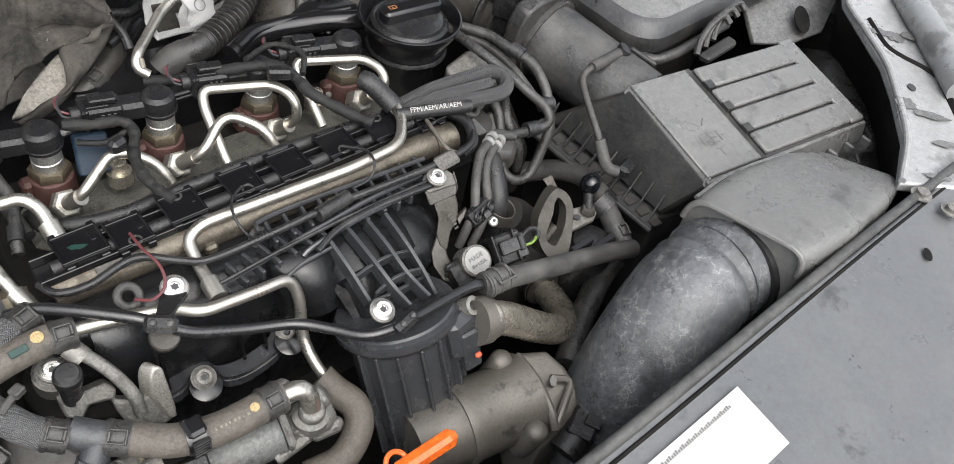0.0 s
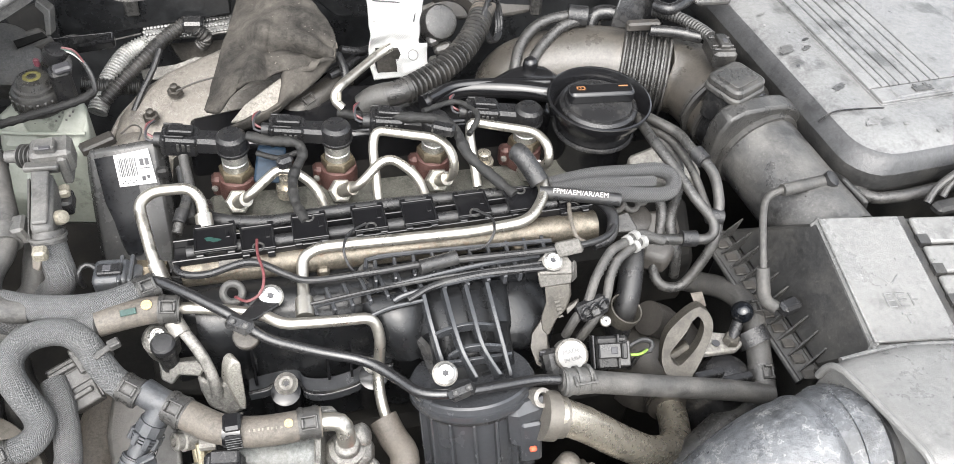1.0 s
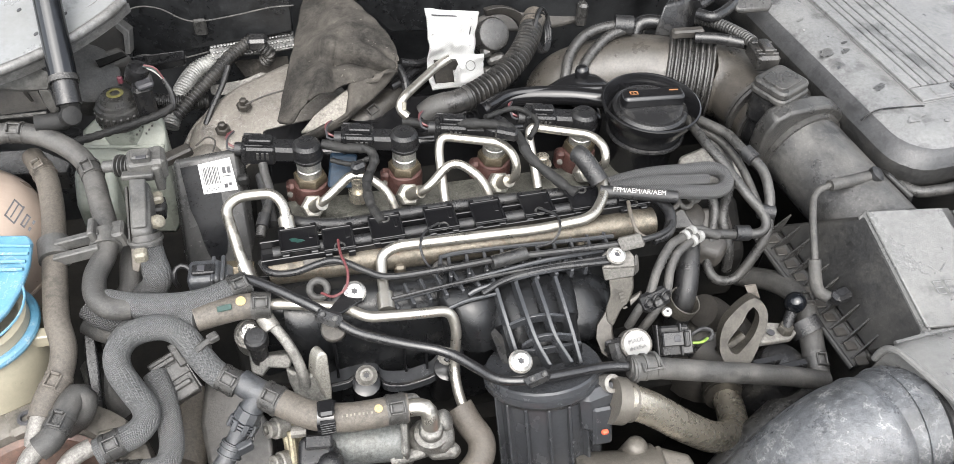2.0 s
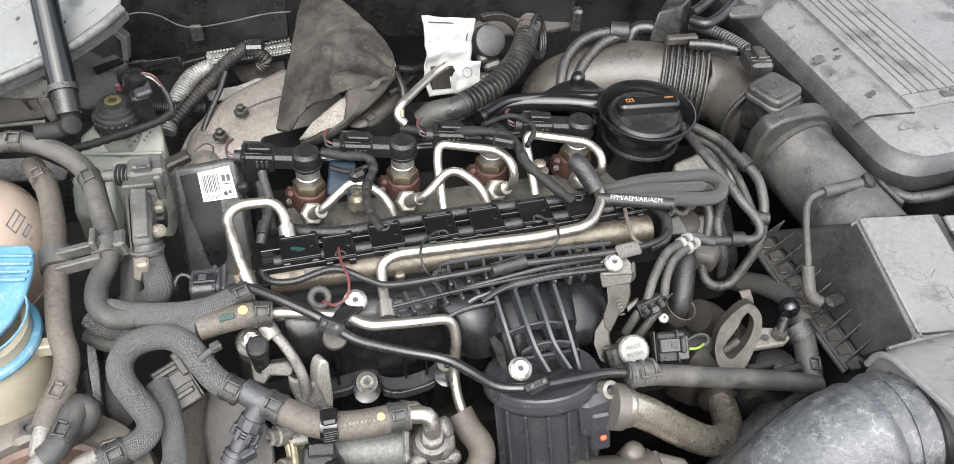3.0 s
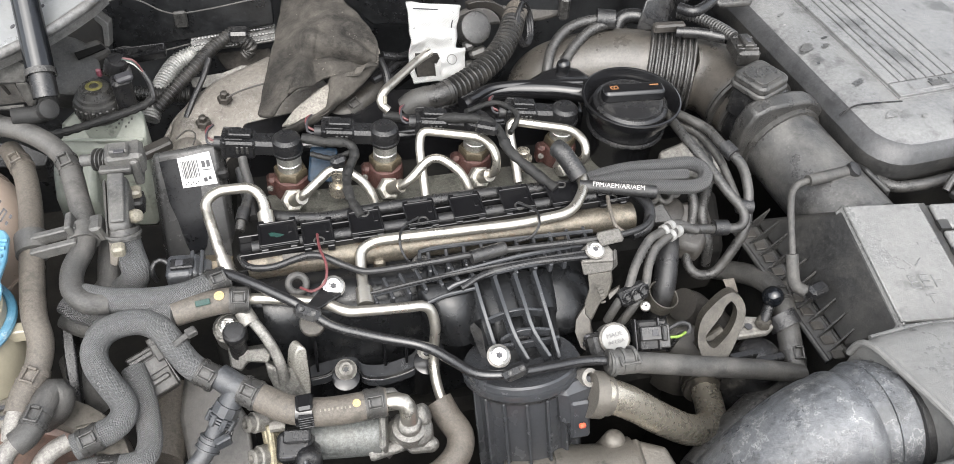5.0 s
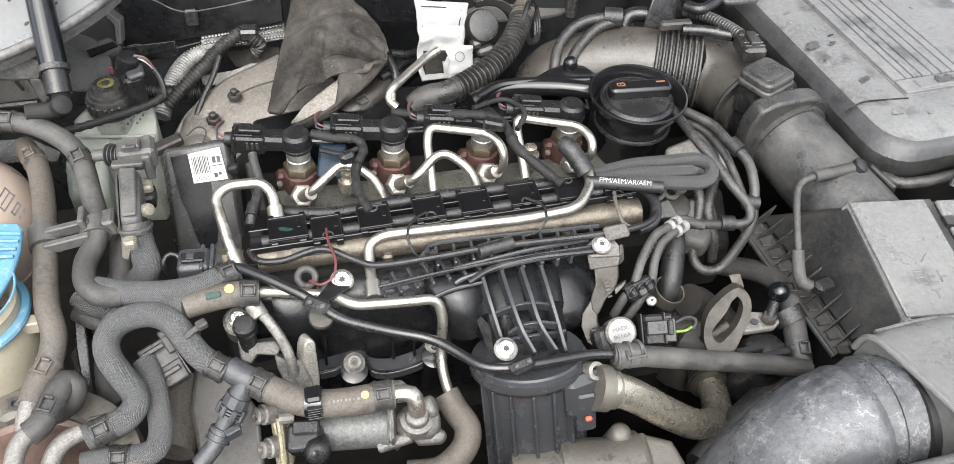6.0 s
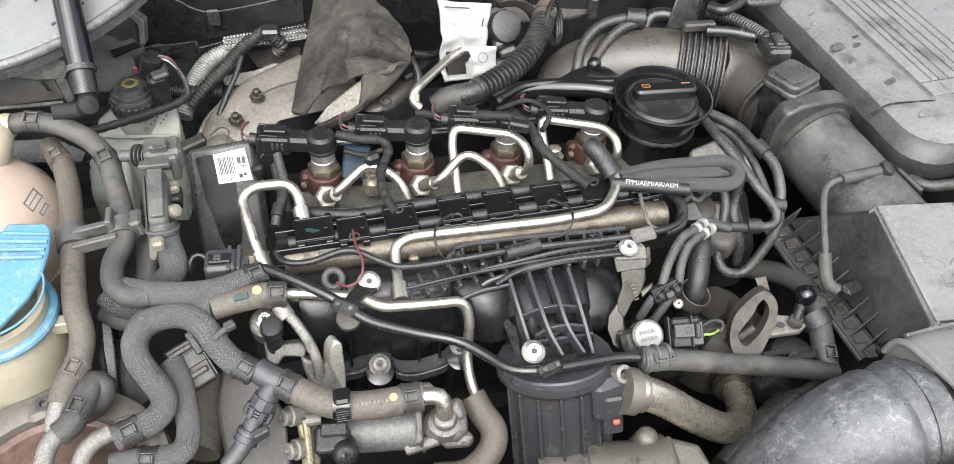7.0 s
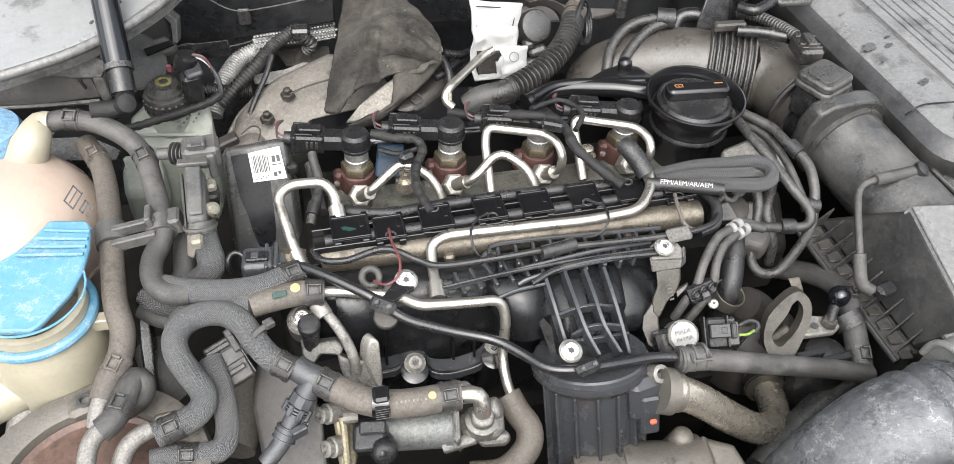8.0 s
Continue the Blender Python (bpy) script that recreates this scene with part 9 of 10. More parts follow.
def felt_cloth():
    upper = flowing([V(p) for p in ((-0.0640, 0.2820, 0.8660), (-0.0370, 0.2670, 0.8720), (-0.0220, 0.2420, 0.8760), (-0.0110, 0.2140, 0.8800), (-0.0030, 0.1900, 0.8800), (0.0100, 0.1520, 0.8790), (0.0160, 0.1210, 0.8760))], 10)
    lower = flowing([V(p) for p in ((-0.1100, 0.0610, 0.8580), (-0.0980, 0.0530, 0.8620), (-0.0850, 0.0720, 0.8660), (-0.0650, 0.0850, 0.8680), (-0.0390, 0.0980, 0.8680), (-0.0100, 0.0960, 0.8680), (0.0130, 0.1050, 0.8720))], 10)
    rows, cols = 46, len(upper)
    verts = []
    for i in range(rows):
        k = i / (rows - 1)
        for j in range(cols):
            s = j / (cols - 1)
            p = upper[j].lerp(lower[j], k)
            belly = math.sin(math.pi * min(1, s * 1.05)) * math.sin(math.pi * (.15 + .8 * k))
            crest = .36 + .20 * s + .10 * math.sin(3.2 * s)
            fold = math.exp(-((k - crest) / .075) ** 2) - .9 * math.exp(-((k - crest - .13) / .07) ** 2)
            pleat = math.exp(-((s - .20 - .25 * k) / .05) ** 2) - .7 * math.exp(-((s - .31 - .25 * k) / .05) ** 2)
            lift = .022 * belly + .011 * fold * min(1, 6 * s) * min(1, 5 * (1 - s)) + .007 * pleat * k
            lift += .010 * noise.noise(p * 22) + .0045 * noise.noise(p * 60 + V(3, 1, 2)) + .0012 * noise.noise(p * 190)
            verts.append(p + V(.06, -.62, .78) * lift)
    faces = [(i * cols + j, i * cols + j + 1, (i + 1) * cols + j + 1, (i + 1) * cols + j) for i in range(rows - 1) for j in range(cols - 1)]
    t = thing("felt_mat", (-0.0620, 0.1120, 0.8500), "torn black felt insulation mat draped over the heat shield", "insulation")
    ob = part("cloth", Geo().add(verts, faces), "felt", t, angle=80)
    s = ob.modifiers.new("thickness", "SOLIDIFY")
    s.thickness = .004
    # the flap that hangs down beyond the tear
    inner = flowing([V(p) for p in ((-0.0100, 0.0900, 0.8760), (-0.0370, 0.0950, 0.8720), (-0.0420, 0.0800, 0.8640), (-0.0490, 0.0620, 0.8580), (-0.0670, 0.0600, 0.8520), (-0.0910, 0.0540, 0.8460))], 8)
    outer = flowing([V(p) for p in ((0.0130, 0.1050, 0.8740), (-0.0020, 0.0910, 0.8680), (-0.0170, 0.0800, 0.8620), (-0.0340, 0.0690, 0.8560), (-0.0560, 0.0560, 0.8480), (-0.0810, 0.0480, 0.8430))], 8)
    n = len(inner)
    flap = []
    for i in range(12):
        k = i / 11
        for j in range(n):
            p = inner[j].lerp(outer[j], k)
            flap.append(p + V(0, -.5, .8) * (.008 * math.sin(math.pi * k) + .006 * noise.noise(p * 40) + .002 * noise.noise(p * 120)))
    ob = part("torn_flap", Geo().add(flap, [(i * n + j, i * n + j + 1, (i + 1) * n + j + 1, (i + 1) * n + j) for i in range(11) for j in range(n - 1)]), "felt", t, "hanging torn flap", angle=80)
    s = ob.modifiers.new("thickness", "SOLIDIFY")
    s.thickness = .004
    edge = [verts[i] for i in range(cols - 1 - int(cols * .75), cols)]
    part("frayed_edge", Geo().tube([p + V(0, -.001, .001) for p in edge], lambda k: .0011 + .0005 * math.sin(k * 60), sides=6), "rubber_brown", t, "pale frayed edge")
    rng = random.Random(5)
    lint = Geo()
    for q in range(60):
        p = verts[rng.randrange(len(verts))]
        lint.box(p + V(0, -.003, .0036), (.0012 + .0018 * rng.random(), .0010, .0006), x=(rng.random() - .5, rng.random() - .5, .2), ch=.0002)
    part("lint", lint, "rubber_brown", t, "pale specks of lint")["kind"] = "stuff"
    return t


felt_cloth()


def foil_sleeve():
    f = thing("foil_sheath", (0.0836, 0.1681, 0.8200), "silver aluminium foil sheath folded round a pipe end", "foil sheath")

    def sheet(name, corners, rows, cols, mat, waves, hole=None, label=""):
        tl, tr, br, bl = [V(c) for c in corners]
        verts = []
        for i in range(rows):
            for j in range(cols):
                s, k = j / (cols - 1), i / (rows - 1)
                p = tl.lerp(tr, s).lerp(bl.lerp(br, s), k)
                sag = waves * math.sin(k * 6.5 + s * 2.2) + waves * .9 * math.exp(-((k - .46 + .1 * s) / .07) ** 2)
                p = p + V(.1, -.75, .55) * (sag + .010 * noise.noise(p * 34) + .004 * noise.noise(p * 110)) + V(.004, 0, .003) * noise.noise(p * 24 + V(5, 0, 0))
                verts.append(p)
        cells = [(i, j) for i in range(rows - 1) for j in range(cols - 1) if not hole or not (hole[0] <= i <= hole[1] and hole[2] <= j <= hole[3])]
        g = Geo().add(verts, [(i * cols + j, i * cols + j + 1, (i + 1) * cols + j + 1, (i + 1) * cols + j) for i, j in cells],
                      [[(.0026 * (j + b), .0032 * (i + a)) for a, b in ((0, 0), (0, 1), (1, 1), (1, 0))] for i, j in cells])
        ob = part(name, g, mat, f, label, angle=75)
        m = ob.modifiers.new("thickness", "SOLIDIFY")
        m.thickness = .0022
        return verts

    grid = sheet("sheet", ((0.0470, 0.1500, 0.9150), (0.1030, 0.1500, 0.9060), (0.1010, 0.1180, 0.8370), (0.0490, 0.1160, 0.8360)), 30, 20, "foil", .006, (21, 26, 2, 8))
    sheet("flap", ((0.0730, 0.1080, 0.8810), (0.1010, 0.1120, 0.8810), (0.1030, 0.1060, 0.8520), (0.0760, 0.1020, 0.8530)), 12, 10, "foil", .003, label="folded foil flap")
    part("dark_opening", Geo().prism([(0.0540, 0.1240, 0.8680), (0.0810, 0.1240, 0.8660), (0.0820, 0.1220, 0.8380), (0.0560, 0.1220, 0.8400)], (0, .004, 0)), "felt", f)
    seam = [grid[2 * 20 + 2], grid[2 * 20 + 10], grid[2 * 20 + 17], grid[8 * 20 + 17]]
    part("stitching", Geo().tube([p + V(0, -.002, .001) for p in seam], .0007, bend=.002, sides=6), "ink", f, "dark stitched seam")
    part("stamp", Geo().torus((0.0870, 0.1000, 0.8760), (.1, -.75, .55), .0050, .0005, 20, 6), "foil_dim", f, "round embossed stamp")
    c = V((0.1260, 0.1550, 0.8750))
    ax = V(.18, -.72, .62)
    part("round_valve", Geo().lathe([(.018, -.03), (.0185, -.002), (.017, .001), (.013, .0025), (.001, .002)], c, ax, 32), "duct_grey", f, "round dusty valve behind the foil")
    shell = []
    for deg in range(-70, 111, 15):
        w = radians(deg)
        u = V(math.cos(w), 0, math.sin(w))
        q = V((0.1340, 0.1650, 0.8600))
        shell.append([q + u * .031 + V(0, .012, -.006), q + u * .040 + V(0, .008, -.004), q + u * .041 + V(0, .022, -.010), q + u * .031 + V(0, .024, -.012)])
    part("valve_shroud", Geo().loft(shell), "ledge_brown", f, "torn brown fibre shroud", bevel=.001, angle=50)
    for x, y, w in ((802, 92, .020), (800, 112, .026), (786, 78, .012)):
        part("valve_bracket", Geo().box(V((0.1280, 0.1500, 0.8470)) + V((x - 802) * .0007, 0, -(y - 92) * .0007), (w, .012, .010), x=(1, .1, .25), ch=.003), "dusty", f)
    part("pipe", Geo().tube([(0.0670, 0.1120, 0.8790), (0.0520, 0.1040, 0.8760), (0.0090, 0.0530, 0.8800), (0.0030, 0.0460, 0.8720), (0.0110, 0.0400, 0.8660)], .0043, bend=.014, sides=14), "steel", f, "bright steel pipe")
    part("yellow_band", Geo().tube([(0.0090, 0.0470, 0.8790), (0.0080, 0.0420, 0.8730)], .0022, sides=10), "pale_clip", f)
    return f


foil_sleeve()
hose_thing("corrugated_hose", [(0.1740, 0.1730, 0.8740), (0.1620, 0.1460, 0.8720), (0.1420, 0.1160, 0.8680), (0.1170, 0.0940, 0.8620), (0.0930, 0.0800, 0.8580), (0.0740, 0.0710, 0.8560)], .0110, "vent_hose", "dusty black corrugated vent hose", (), corrugate=.0021, pitch=.0056, sides=24)
solid("hose_cuff", Geo().tube([(0.0790, 0.0730, 0.8570), (0.0670, 0.0690, 0.8560), (0.0530, 0.0690, 0.8540)], .0120, sides=24), "vent_hose", "smooth rubber cuff of the vent hose", "cuff")
solid("hose_stub", Geo().tube([(0.0570, 0.0690, 0.8540), (0.0440, 0.0700, 0.8500), (0.0340, 0.0700, 0.8420)], .0128, sides=22), "rubber", "dusty bent rubber stub below the vent hose", "hose")
solid("hose_cuff", Geo().tube([(0.1690, 0.1620, 0.8740), (0.1800, 0.1840, 0.8740)], .0126, sides=22), "rubber_brown", "pale dusty cuff of the vent hose", "cuff")
for k in range(3):
    solid("cable_ring", Geo().torus(V((0.1790, 0.1570, 0.8700)) + V(.003 * k, .004 * k, -.002), (.5, -.3, .2), .019 + .002 * k, .0022, 26, 8), "rubber_dark", "thin black cable coiled behind the vent hose", "cable", "coiled cables")
hose_thing("shield_pipe", [(-0.0420, 0.0890, 0.8220), (-0.0220, 0.0910, 0.8300), (0.0000, 0.1060, 0.8350), (0.0220, 0.1300, 0.8350)], .0125, "pipe_dull", "oily brown exhaust pipe beside the heat shield", (.35,), clamp_mat="ledge_brown")
for k, run in enumerate(([(0.0060, 0.1120, 0.8500), (0.0210, 0.1220, 0.8500), (0.0370, 0.1440, 0.8450), (0.0540, 0.1580, 0.8400)], [(0.0170, 0.1310, 0.8620), (0.0210, 0.1150, 0.8550), (0.0210, 0.1040, 0.8460)], [(0.0210, 0.1410, 0.8600), (0.0420, 0.1470, 0.8520), (0.0580, 0.1640, 0.8450)])):
    solid("rear_wire", Geo().tube(run, .0042, sides=10), "rubber_dark", "black cable between the felt mat and the foil sheath", "cable", "cables behind the fuel pipes")
for off, r in ((0, .0058), (1, .0058)):
    d = V(.012 * off, -.014 * off, -.006 * off)
    solid("rear_hose", Geo().tube([V(.1890, .0860, .815) + d * .5, V((0.1930, 0.1000, 0.8330)) + d, V((0.1971, 0.1114, 0.8466)) + d, V((0.2062, 0.1293, 0.8569)) + d, V((0.2236, 0.1442, 0.8672)) + d, V((0.2461, 0.1505, 0.8734)) + d * .7, V((0.2762, 0.1498, 0.8755)) + d * .3], r, sides=12), "duct_grey", "black rubber hose bending over the intake hose", "hose", "rear hoses")
solid("hose_union", Geo().tube([(0.2627, 0.1520, 0.8755), (0.2821, 0.1464, 0.8755)], .0108, sides=16), "rubber_dark", "black union joining two rear hoses", "union")
hose_thing("rear_elbow_hose", [(0.3021, 0.1697, 0.8446), (0.3046, 0.1727, 0.8569), (0.3166, 0.1686, 0.8631), (0.3344, 0.1608, 0.8631)], .0084, "rubber", "short bent black hose behind the intake hose", ())
hose_thing("turbo_pipe", [(-0.0453, 0.1275, 0.8000), (-0.0115, 0.1289, 0.8150), (0.0166, 0.1380, 0.8250), (0.0473, 0.1597, 0.8300)], .015, "clean", "glossy black turbo outlet pipe behind the felt mat", ())
solid("rear_bracket", Geo().prism([(-0.0008, 0.0702, 0.8350), (0.0371, 0.0723, 0.8400), (0.0548, 0.0507, 0.8350), (0.0270, 0.0520, 0.8300), (0.0034, 0.0590, 0.8300)], (0, 0, -.01)), "plastic", "dark bracket plate behind the second injector", "bracket", bevel=.002)


# cowl panels, strut and left wing
solid("trim_cowl", Geo().prism([(-0.2536, 0.2609, 0.9157), (-0.2688, 0.2678, 0.8701), (-0.2587, 0.2671, 0.8621), (-0.2628, 0.2599, 0.8165), (-0.2269, 0.2576, 0.8165), (-0.1862, 0.2596, 0.8222), (-0.0834, 0.2516, 0.8393), (-0.0827, 0.2445, 0.9112)], (0, .02, 0)), "black_paint", "black cowl panel with wavy sealing edge", "panel", kind="structure", bevel=.002)
solid("cowl_edge", Geo().tube([(-0.2631, 0.2495, 0.8791), (-0.2400, 0.2492, 0.8859), (-0.2189, 0.2449, 0.8837), (-0.1998, 0.2432, 0.8712), (-0.1813, 0.2391, 0.8689), (-0.1454, 0.2334, 0.8757), (-0.1061, 0.2246, 0.8871), (-0.0806, 0.2198, 0.8905)], .0009, sides=8), "rubber", "pale worn edge of the cowl's seal", "seal")
solid("cowl_edge", Geo().tube([(-0.2680, 0.2518, 0.8201), (-0.2483, 0.2560, 0.8224), (-0.2260, 0.2485, 0.8201), (-0.2065, 0.2466, 0.8201), (-0.1796, 0.2492, 0.8235)], .0009, sides=8), "rubber", "pale worn edge of the cowl's seal", "seal")
solid("trim_cowl", Geo().prism([(-0.0610, 0.2743, 0.9077), (0.2432, 0.2161, 0.9157), (0.2503, 0.2259, 0.8393), (0.2152, 0.2309, 0.8279), (0.0291, 0.2621, 0.8200)], (0, .03, 0)), "black_paint", "black cowl panel behind the foil sheath", "panel", kind="structure", bevel=.002)
solid("wiper_rail", Geo().prism([(0.1190, 0.2360, 0.8420), (0.1490, 0.2390, 0.8520), (0.1980, 0.2390, 0.8560), (0.2510, 0.2380, 0.8580), (0.2580, 0.2310, 0.8520), (0.2570, 0.2220, 0.8380), (0.2230, 0.2200, 0.8340), (0.1820, 0.2220, 0.8320), (0.1240, 0.2230, 0.8320)], (0, .012, -.008)), "rail_dust", "dusty grey-brown rail under the windscreen", "rail", bevel=.004)
solid("rail_clip", Geo().box((0.2490, 0.2160, 0.8520), (.012, .014, .030), x=(1, -.1, 0), ch=.003), "duct_grey", "dusty black clip at the rail's end", "clip")
solid("perforated_strip", Geo().prism([(-0.1801, 0.2589, 0.8187), (-0.1759, 0.2662, 0.8232), (-0.1384, 0.2669, 0.8254), (-0.0830, 0.2683, 0.8288), (-0.0842, 0.2553, 0.8143), (-0.1136, 0.2534, 0.8120), (-0.1746, 0.2534, 0.8120)], (0, .004, -.004)), "foil_dim", "dimpled silver heat foil under the cowl", "foil", bevel=.001)
g = Geo()
for i in range(26):
    for j in range(3):
        p = V((-0.1757, 0.2505, 0.8254)).lerp(V((-0.0852, 0.2567, 0.8299)), i / 25) + V(.002 * (j % 2), -.006 * j + .004, -.0035 * j)
        g.lathe([(.0022, 0), (.0016, .0012), (.0004, .0016)], p, (0, -.6, .8), 6)
solid("foil_dimple", g, "foil_dim", "small raised dimples of the heat foil", "foil", kind="stuff")
hose_thing("silver_duct", [(-0.1741, 0.2555, 0.8073), (-0.1964, 0.2452, 0.8028), (-0.2122, 0.2221, 0.7961), (-0.2229, 0.1967, 0.7871), (-0.2297, 0.1790, 0.7782)], .0094, "silver_duct", "silver corrugated heat-proof duct", (), corrugate=.0008, pitch=.0035, sides=18)
hose_thing("black_conduit", [(-0.1298, 0.2488, 0.8345), (-0.1527, 0.2334, 0.8279), (-0.1739, 0.2091, 0.8212), (-0.1967, 0.1890, 0.8101), (-0.2177, 0.1695, 0.7990)], .0069, "vent_hose", "black corrugated cable conduit beside the silver duct", (), corrugate=.0007, pitch=.0042)
solid("conduit_clip", Geo().box((-0.1241, 0.2434, 0.8343), (.022, .018, .014), x=(1, -.1, 0), ch=.003), "plastic", "black clip holding the cable conduit", "clip")
hose_thing("conduit_tail", [(-0.1221, 0.2378, 0.8321), (-0.1135, 0.2375, 0.8210), (-0.1201, 0.2406, 0.8098)], .0069, "vent_hose", "short black conduit curling from the clip", (), corrugate=.0007, pitch=.004)
solid("mesh_patch", Geo().prism([(-0.1562, 0.2664, 0.7979), (-0.0934, 0.2580, 0.8035), (-0.0927, 0.2427, 0.7901), (-0.1448, 0.2475, 0.7868)], (0, .003, -.004)), "felt", "dark mesh mat behind the heat shield", "mat", bevel=.001)
solid("grey_plate", Geo().prism([(-0.1834, 0.2138, 0.8027), (-0.1466, 0.2146, 0.8059), (-0.1259, 0.2192, 0.8102), (-0.0963, 0.2127, 0.8081), (-0.1581, 0.1969, 0.7994), (-0.1813, 0.2037, 0.7973)], (0, .003, -.003)), "alu_dull", "grey bent plate behind the heat shield", "plate", bevel=.001)
hose_thing("brake_pipe", [(-0.2422, 0.2013, 0.7985), (-0.2175, 0.1996, 0.7941), (-0.1859, 0.2023, 0.7898)], .0082, "vent_hose", "corrugated black pipe behind the reservoir", (), corrugate=.0007, pitch=.004)
solid("thin_cable", Geo().tube([(-0.1580, 0.2048, 0.8318), (-0.1667, 0.1855, 0.8210), (-0.1801, 0.1638, 0.8081), (-0.1885, 0.1507, 0.7973)], .0032, sides=8), "rubber_dark", "thin black cable behind the heat shield", "cable")

solid("cowl_ledge", Geo().prism([(-0.2987, 0.2129, 0.8251), (-0.2615, 0.2257, 0.8416), (-0.2014, 0.2250, 0.8449), (-0.2033, 0.2215, 0.8350), (-0.2614, 0.2223, 0.8284), (-0.2946, 0.2062, 0.8152)], (0, .004, -.012)), "plastic", "dusty black ledge under the cowl's seal", "ledge", bevel=.002)
solid("cowl_box", Geo().prism([(-0.3073, 0.2546, 0.8504), (-0.2679, 0.2622, 0.8614), (-0.2619, 0.2384, 0.8394), (-0.2982, 0.2356, 0.8328)], (0, .012, -.004)), "cavity", "black moulded box below the cowl", "box", bevel=.004)


def gas_strut():
    s = thing("bonnet_strut", (-0.3070, 0.1184, 0.8500), "black gas strut holding up the bonnet", "gas strut")
    top, low = V((-0.2900, 0.1270, 1.0000)), V((-0.2810, 0.0460, 0.9360))
    part("rod_body", Geo().tube([top, low], .0113, sides=24, step=.02), "ink_gloss", s, "shiny black cylinder")
    part("end_cap", Geo().tube([low + (top - low) * .06, V((-0.2800, 0.0340, 0.9220))], .0105, sides=22), "plastic", s)
    part("collar", Geo().tube([low, low + (top - low) * .05], .0126, sides=22), "duct_grey", s, "dusty collar")
    part("socket", Geo().tube([(-0.2800, 0.0400, 0.9240), (-0.2810, 0.0330, 0.9140), (-0.2880, 0.0290, 0.9100), (-0.3090, 0.0280, 0.9100)], .0078, sides=18), "tape", s)
    part("ball_pin", Geo().lathe([(.008, -.006), (.009, 0), (.008, .004), (.003, .006)], (-0.2790, 0.0230, 0.9180), (.5, -.6, .6), 18), "tape", s)
    return s


gas_strut()


def left_wing():
    w = thing("left_wing", (-0.3708, 0.2204, 0.8800), "silver painted wing panel with rounded edge and small chips", "wing")
    edge = [V(p) for p in ((-0.2330, 0.1330, 0.9620), (-0.2440, 0.1170, 0.9600), (-0.2590, 0.1030, 0.9570), (-0.2760, 0.0890, 0.9540), (-0.2940, 0.0770, 0.9520), (-0.3200, 0.0610, 0.9500), (-0.3510, 0.0480, 0.9480), (-0.3810, 0.0380, 0.9460))]
    part("panel", Geo().prism([*edge, V((-0.4330, 0.1900, 0.9650)), V((-0.2980, 0.1810, 0.9720)), V((-0.2290, 0.1630, 0.9700))], (-.004, .008, -.010)), "silver_paint", w, bevel=.004)
    part("lip", Geo().tube([p + V(0, -.001, -.002) for p in edge], .0046, sides=12), "silver_dirty", w)
    part("inner_flange", Geo().loft([[p + V(.002, -.002, -.006), p + V(.004, .002, -.006), p + V(.004, .004, -.016), p + V(.002, .001, -.016)] for p in edge]), "silver_dirty", w, "dirty folded flange")
    part("crease", Geo().tube([p + V(-.010, .016, .0012) for p in edge], .0010, sides=6), "grey_ink", w, "dark crease along the edge")
    for p in ((-0.3160, 0.1180, 0.9660), (-0.2770, 0.1040, 0.9670), (-0.3000, 0.0850, 0.9610)):
        part("chip", Geo().lathe([(.0024, 0), (.0024, .0008), (.001, .0009)], p, (-.1, -.3, 1), 8, squash=.6), "ink", w, "dark paint chip")
    return w


left_wing()


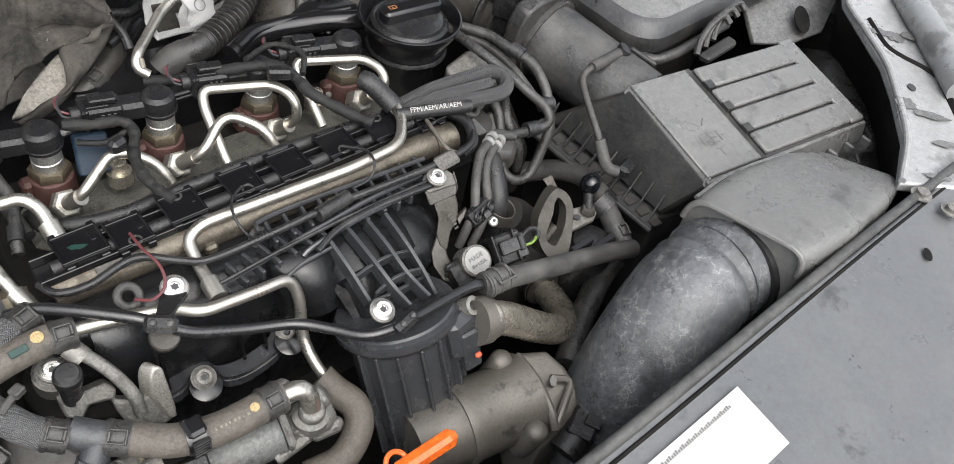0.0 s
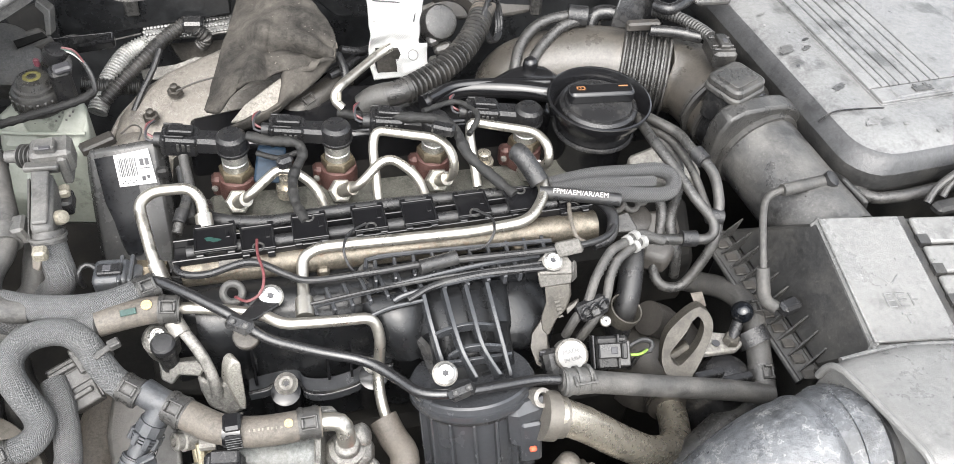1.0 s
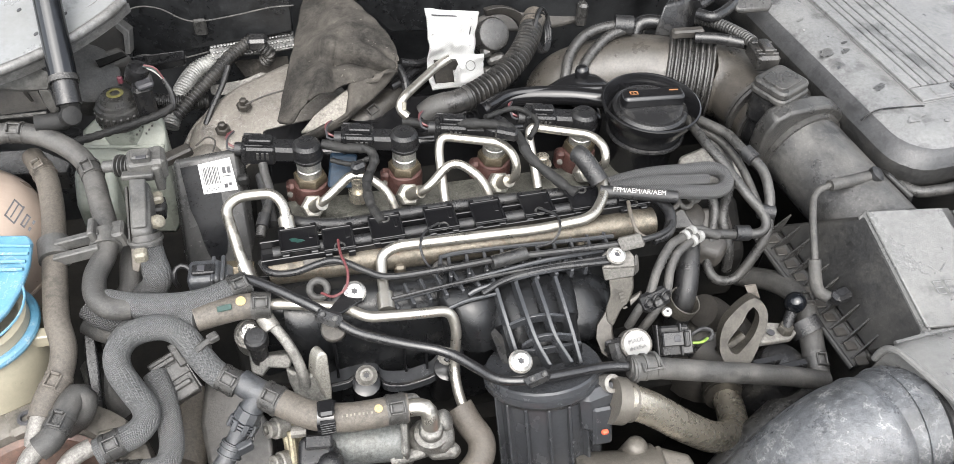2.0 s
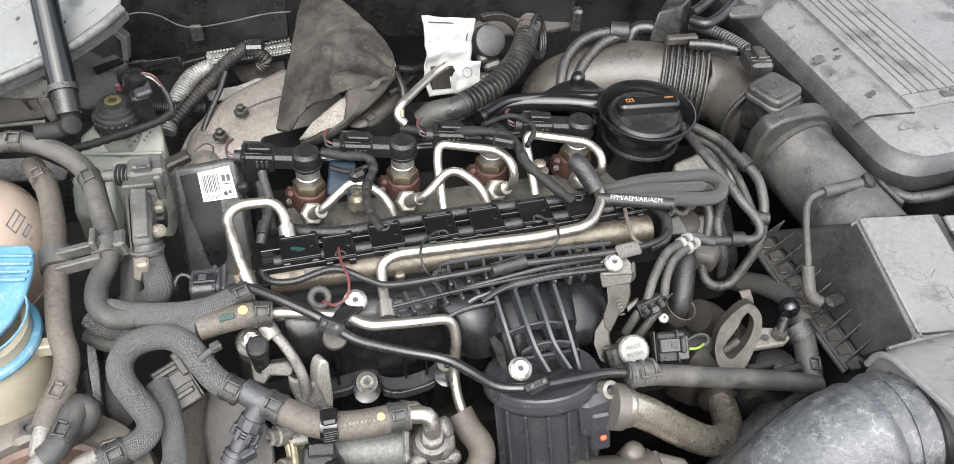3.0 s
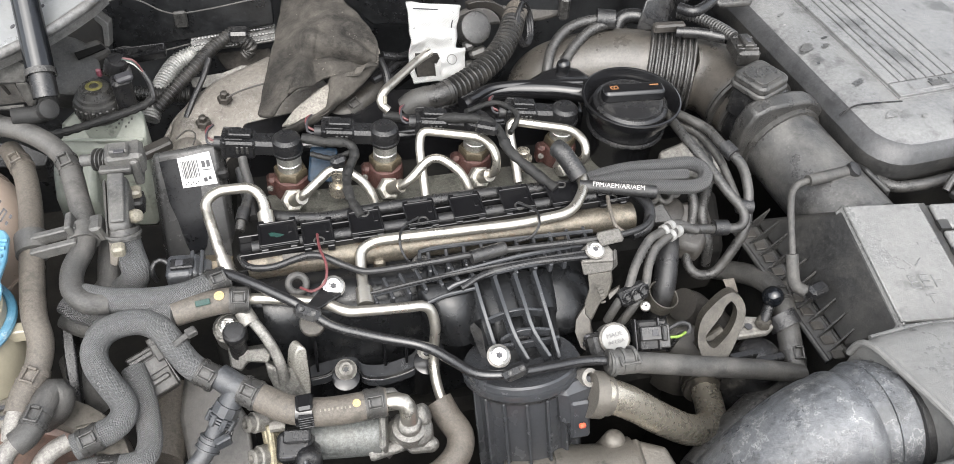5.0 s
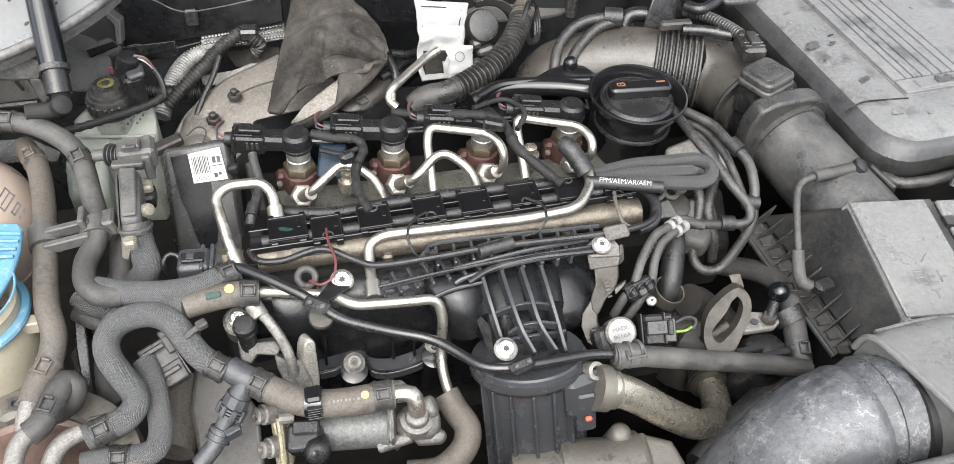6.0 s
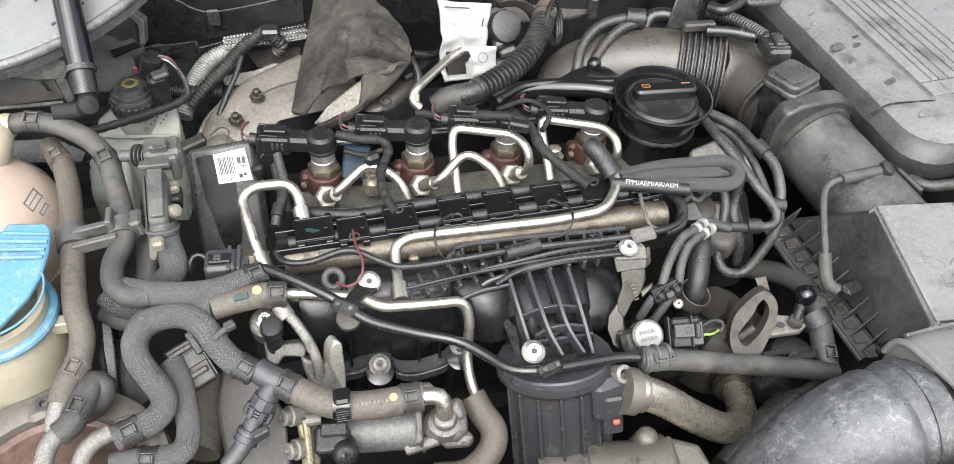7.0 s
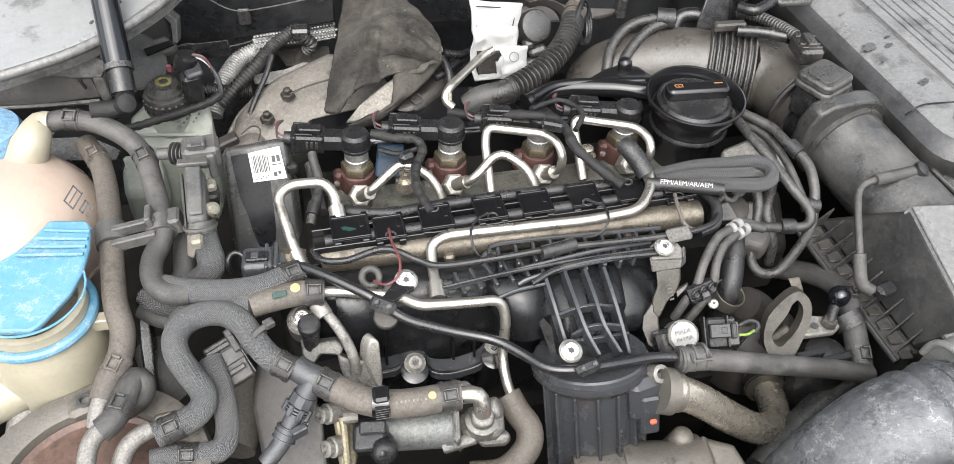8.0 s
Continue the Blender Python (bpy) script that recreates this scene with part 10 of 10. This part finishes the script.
def hinge_bracket():
    h = thing("hinge_bracket", (-0.3430, 0.0840, 0.9000), "dirty pale metal hinge bracket beside the strut", "bracket")
    part("flange", Geo().prism([(-0.4030, 0.0800, 0.9280), (-0.3530, 0.0780, 0.9300), (-0.3040, 0.0810, 0.9300), (-0.2960, 0.0750, 0.9280), (-0.3020, 0.0670, 0.9170), (-0.3270, 0.0720, 0.9150), (-0.3680, 0.0820, 0.9170), (-0.4080, 0.0850, 0.9170)], (0, .004, -.004)), "hinge_grey", h, "worn pale upper flange", bevel=.002)
    part("face", Geo().prism([(-0.4100, 0.0900, 0.9140), (-0.3690, 0.0860, 0.9140), (-0.3130, 0.0740, 0.9120), (-0.3110, 0.0760, 0.8900), (-0.3680, 0.0810, 0.8840), (-0.4190, 0.0830, 0.8840)], (0, .006, -.004)), "rail_dust", h, "dark recessed face")
    part("post", Geo().prism([(-0.3110, 0.0690, 0.9160), (-0.3010, 0.0690, 0.9160), (-0.3000, 0.0690, 0.8930), (-0.3070, 0.0680, 0.8890), (-0.3110, 0.0730, 0.8970)], (0, .004, -.004)), "hinge_grey", h, bevel=.002)
    part("slot", Geo().prism([(-0.3230, 0.0690, 0.9140), (-0.3200, 0.0690, 0.9140), (-0.3180, 0.0710, 0.9030), (-0.3200, 0.0700, 0.9030)], (0, .0006, .0012)), "cavity", h, "dark slot")
    part("lip", Geo().tube([(-0.4180, 0.0790, 0.8860), (-0.3660, 0.0730, 0.8880), (-0.3100, 0.0670, 0.8920)], .0018, sides=8), "hinge_grey", h)
    part("foot", Geo().prism([(-0.4200, 0.0860, 0.8820), (-0.3530, 0.0810, 0.8820), (-0.3000, 0.0790, 0.8800), (-0.3010, 0.0790, 0.8660), (-0.3750, 0.0850, 0.8620), (-0.4280, 0.0880, 0.8620)], (0, .004, -.008)), "tape", h, bevel=.002)
    return h


hinge_bracket()
solid("round_damper", Geo().lathe([(.030, -.05), (.033, -.012), (.031, -.004), (.024, 0), (.001, .001)], (-0.2920, 0.1730, 0.8620), (.30, -.55, .78), 28), "actgrey", "grey round moulded damper beside the strut", "damper")
solid("cowl_fin", Geo().prism([(-0.2570, 0.1990, 0.9000), (-0.2460, 0.1920, 0.8920), (-0.2490, 0.1810, 0.8720), (-0.2540, 0.1820, 0.8720), (-0.2530, 0.1930, 0.8880), (-0.2590, 0.1960, 0.8950)], (.003, .012, -.002)), "actgrey", "upright dusty plastic fin of the cowl", "fin", bevel=.001)
solid("cowl_tray", Geo().prism([(-0.2960, 0.1930, 0.8660), (-0.2620, 0.1990, 0.8720), (-0.2500, 0.1880, 0.8660), (-0.2570, 0.1860, 0.8580), (-0.2880, 0.1800, 0.8520), (-0.2960, 0.1860, 0.8560)], (0, .01, -.02)), "timing_grey", "dusty moulded tray under the cowl", "tray", bevel=.003)
solid("tray_slot", Geo().prism([(-0.2830, 0.1800, 0.8680), (-0.2570, 0.1860, 0.8720), (-0.2530, 0.1810, 0.8700), (-0.2800, 0.1740, 0.8640)], (0, -.001, .002)), "cavity", "dark slot in the moulded tray", "slot")
solid("wall_clip", Geo().box((-0.1830, 0.2520, 0.8540), (.014, .006, .020), ch=.002), "duct_grey", "small dusty clip on the cowl panel", "clip")
solid("side_grille", Geo().prism([(-0.3763, 0.0877, 0.8400), (-0.3314, 0.0782, 0.8450), (-0.3053, 0.0616, 0.8380), (-0.3098, 0.0568, 0.8300), (-0.3763, 0.0645, 0.8300)], (0, 0, -.02)), "plastic", "black grooved plastic piece behind the hoses", "bracket", bevel=.001)
solid("bay_plug", Geo().box((-0.2148, 0.0831, 0.8150), (.032, .013, .010), x=(1, .45, .1), ch=.002), "ledge_brown", "dusty brown plastic plug by the fuel filter", "plug")

# print on the slam panel
def sticker():
    s = thing("paper_sticker", (0.1528, -0.4589, 0.8690), "white rectangular sticker with fine print on the slam panel", "sticker")
    a, b = V(.060, -.4450, .8672), V(.204, -.4405, .8680)
    up = V(0, -.048, -.005)
    part("sheet", Geo().prism([a, b, b + up, a + up], (0, 0, .0006)), "paper", s)
    u = (b - a).normalized()
    bars(s, "print", "grey_ink", a + up * .16 + V(0, 0, .0007), u, -up, [(.050 + .0023 * i, .0014, 0, .0020 + .0006 * (i % 3)) for i in range(34)], .0003)
    bars(s, "print", "ink", a + up * .34 + V(0, 0, .0007), u, -up, [(.03 + .004 * i, .002, 0, .003) for i in range(8)], .0003)
    return s


sticker()
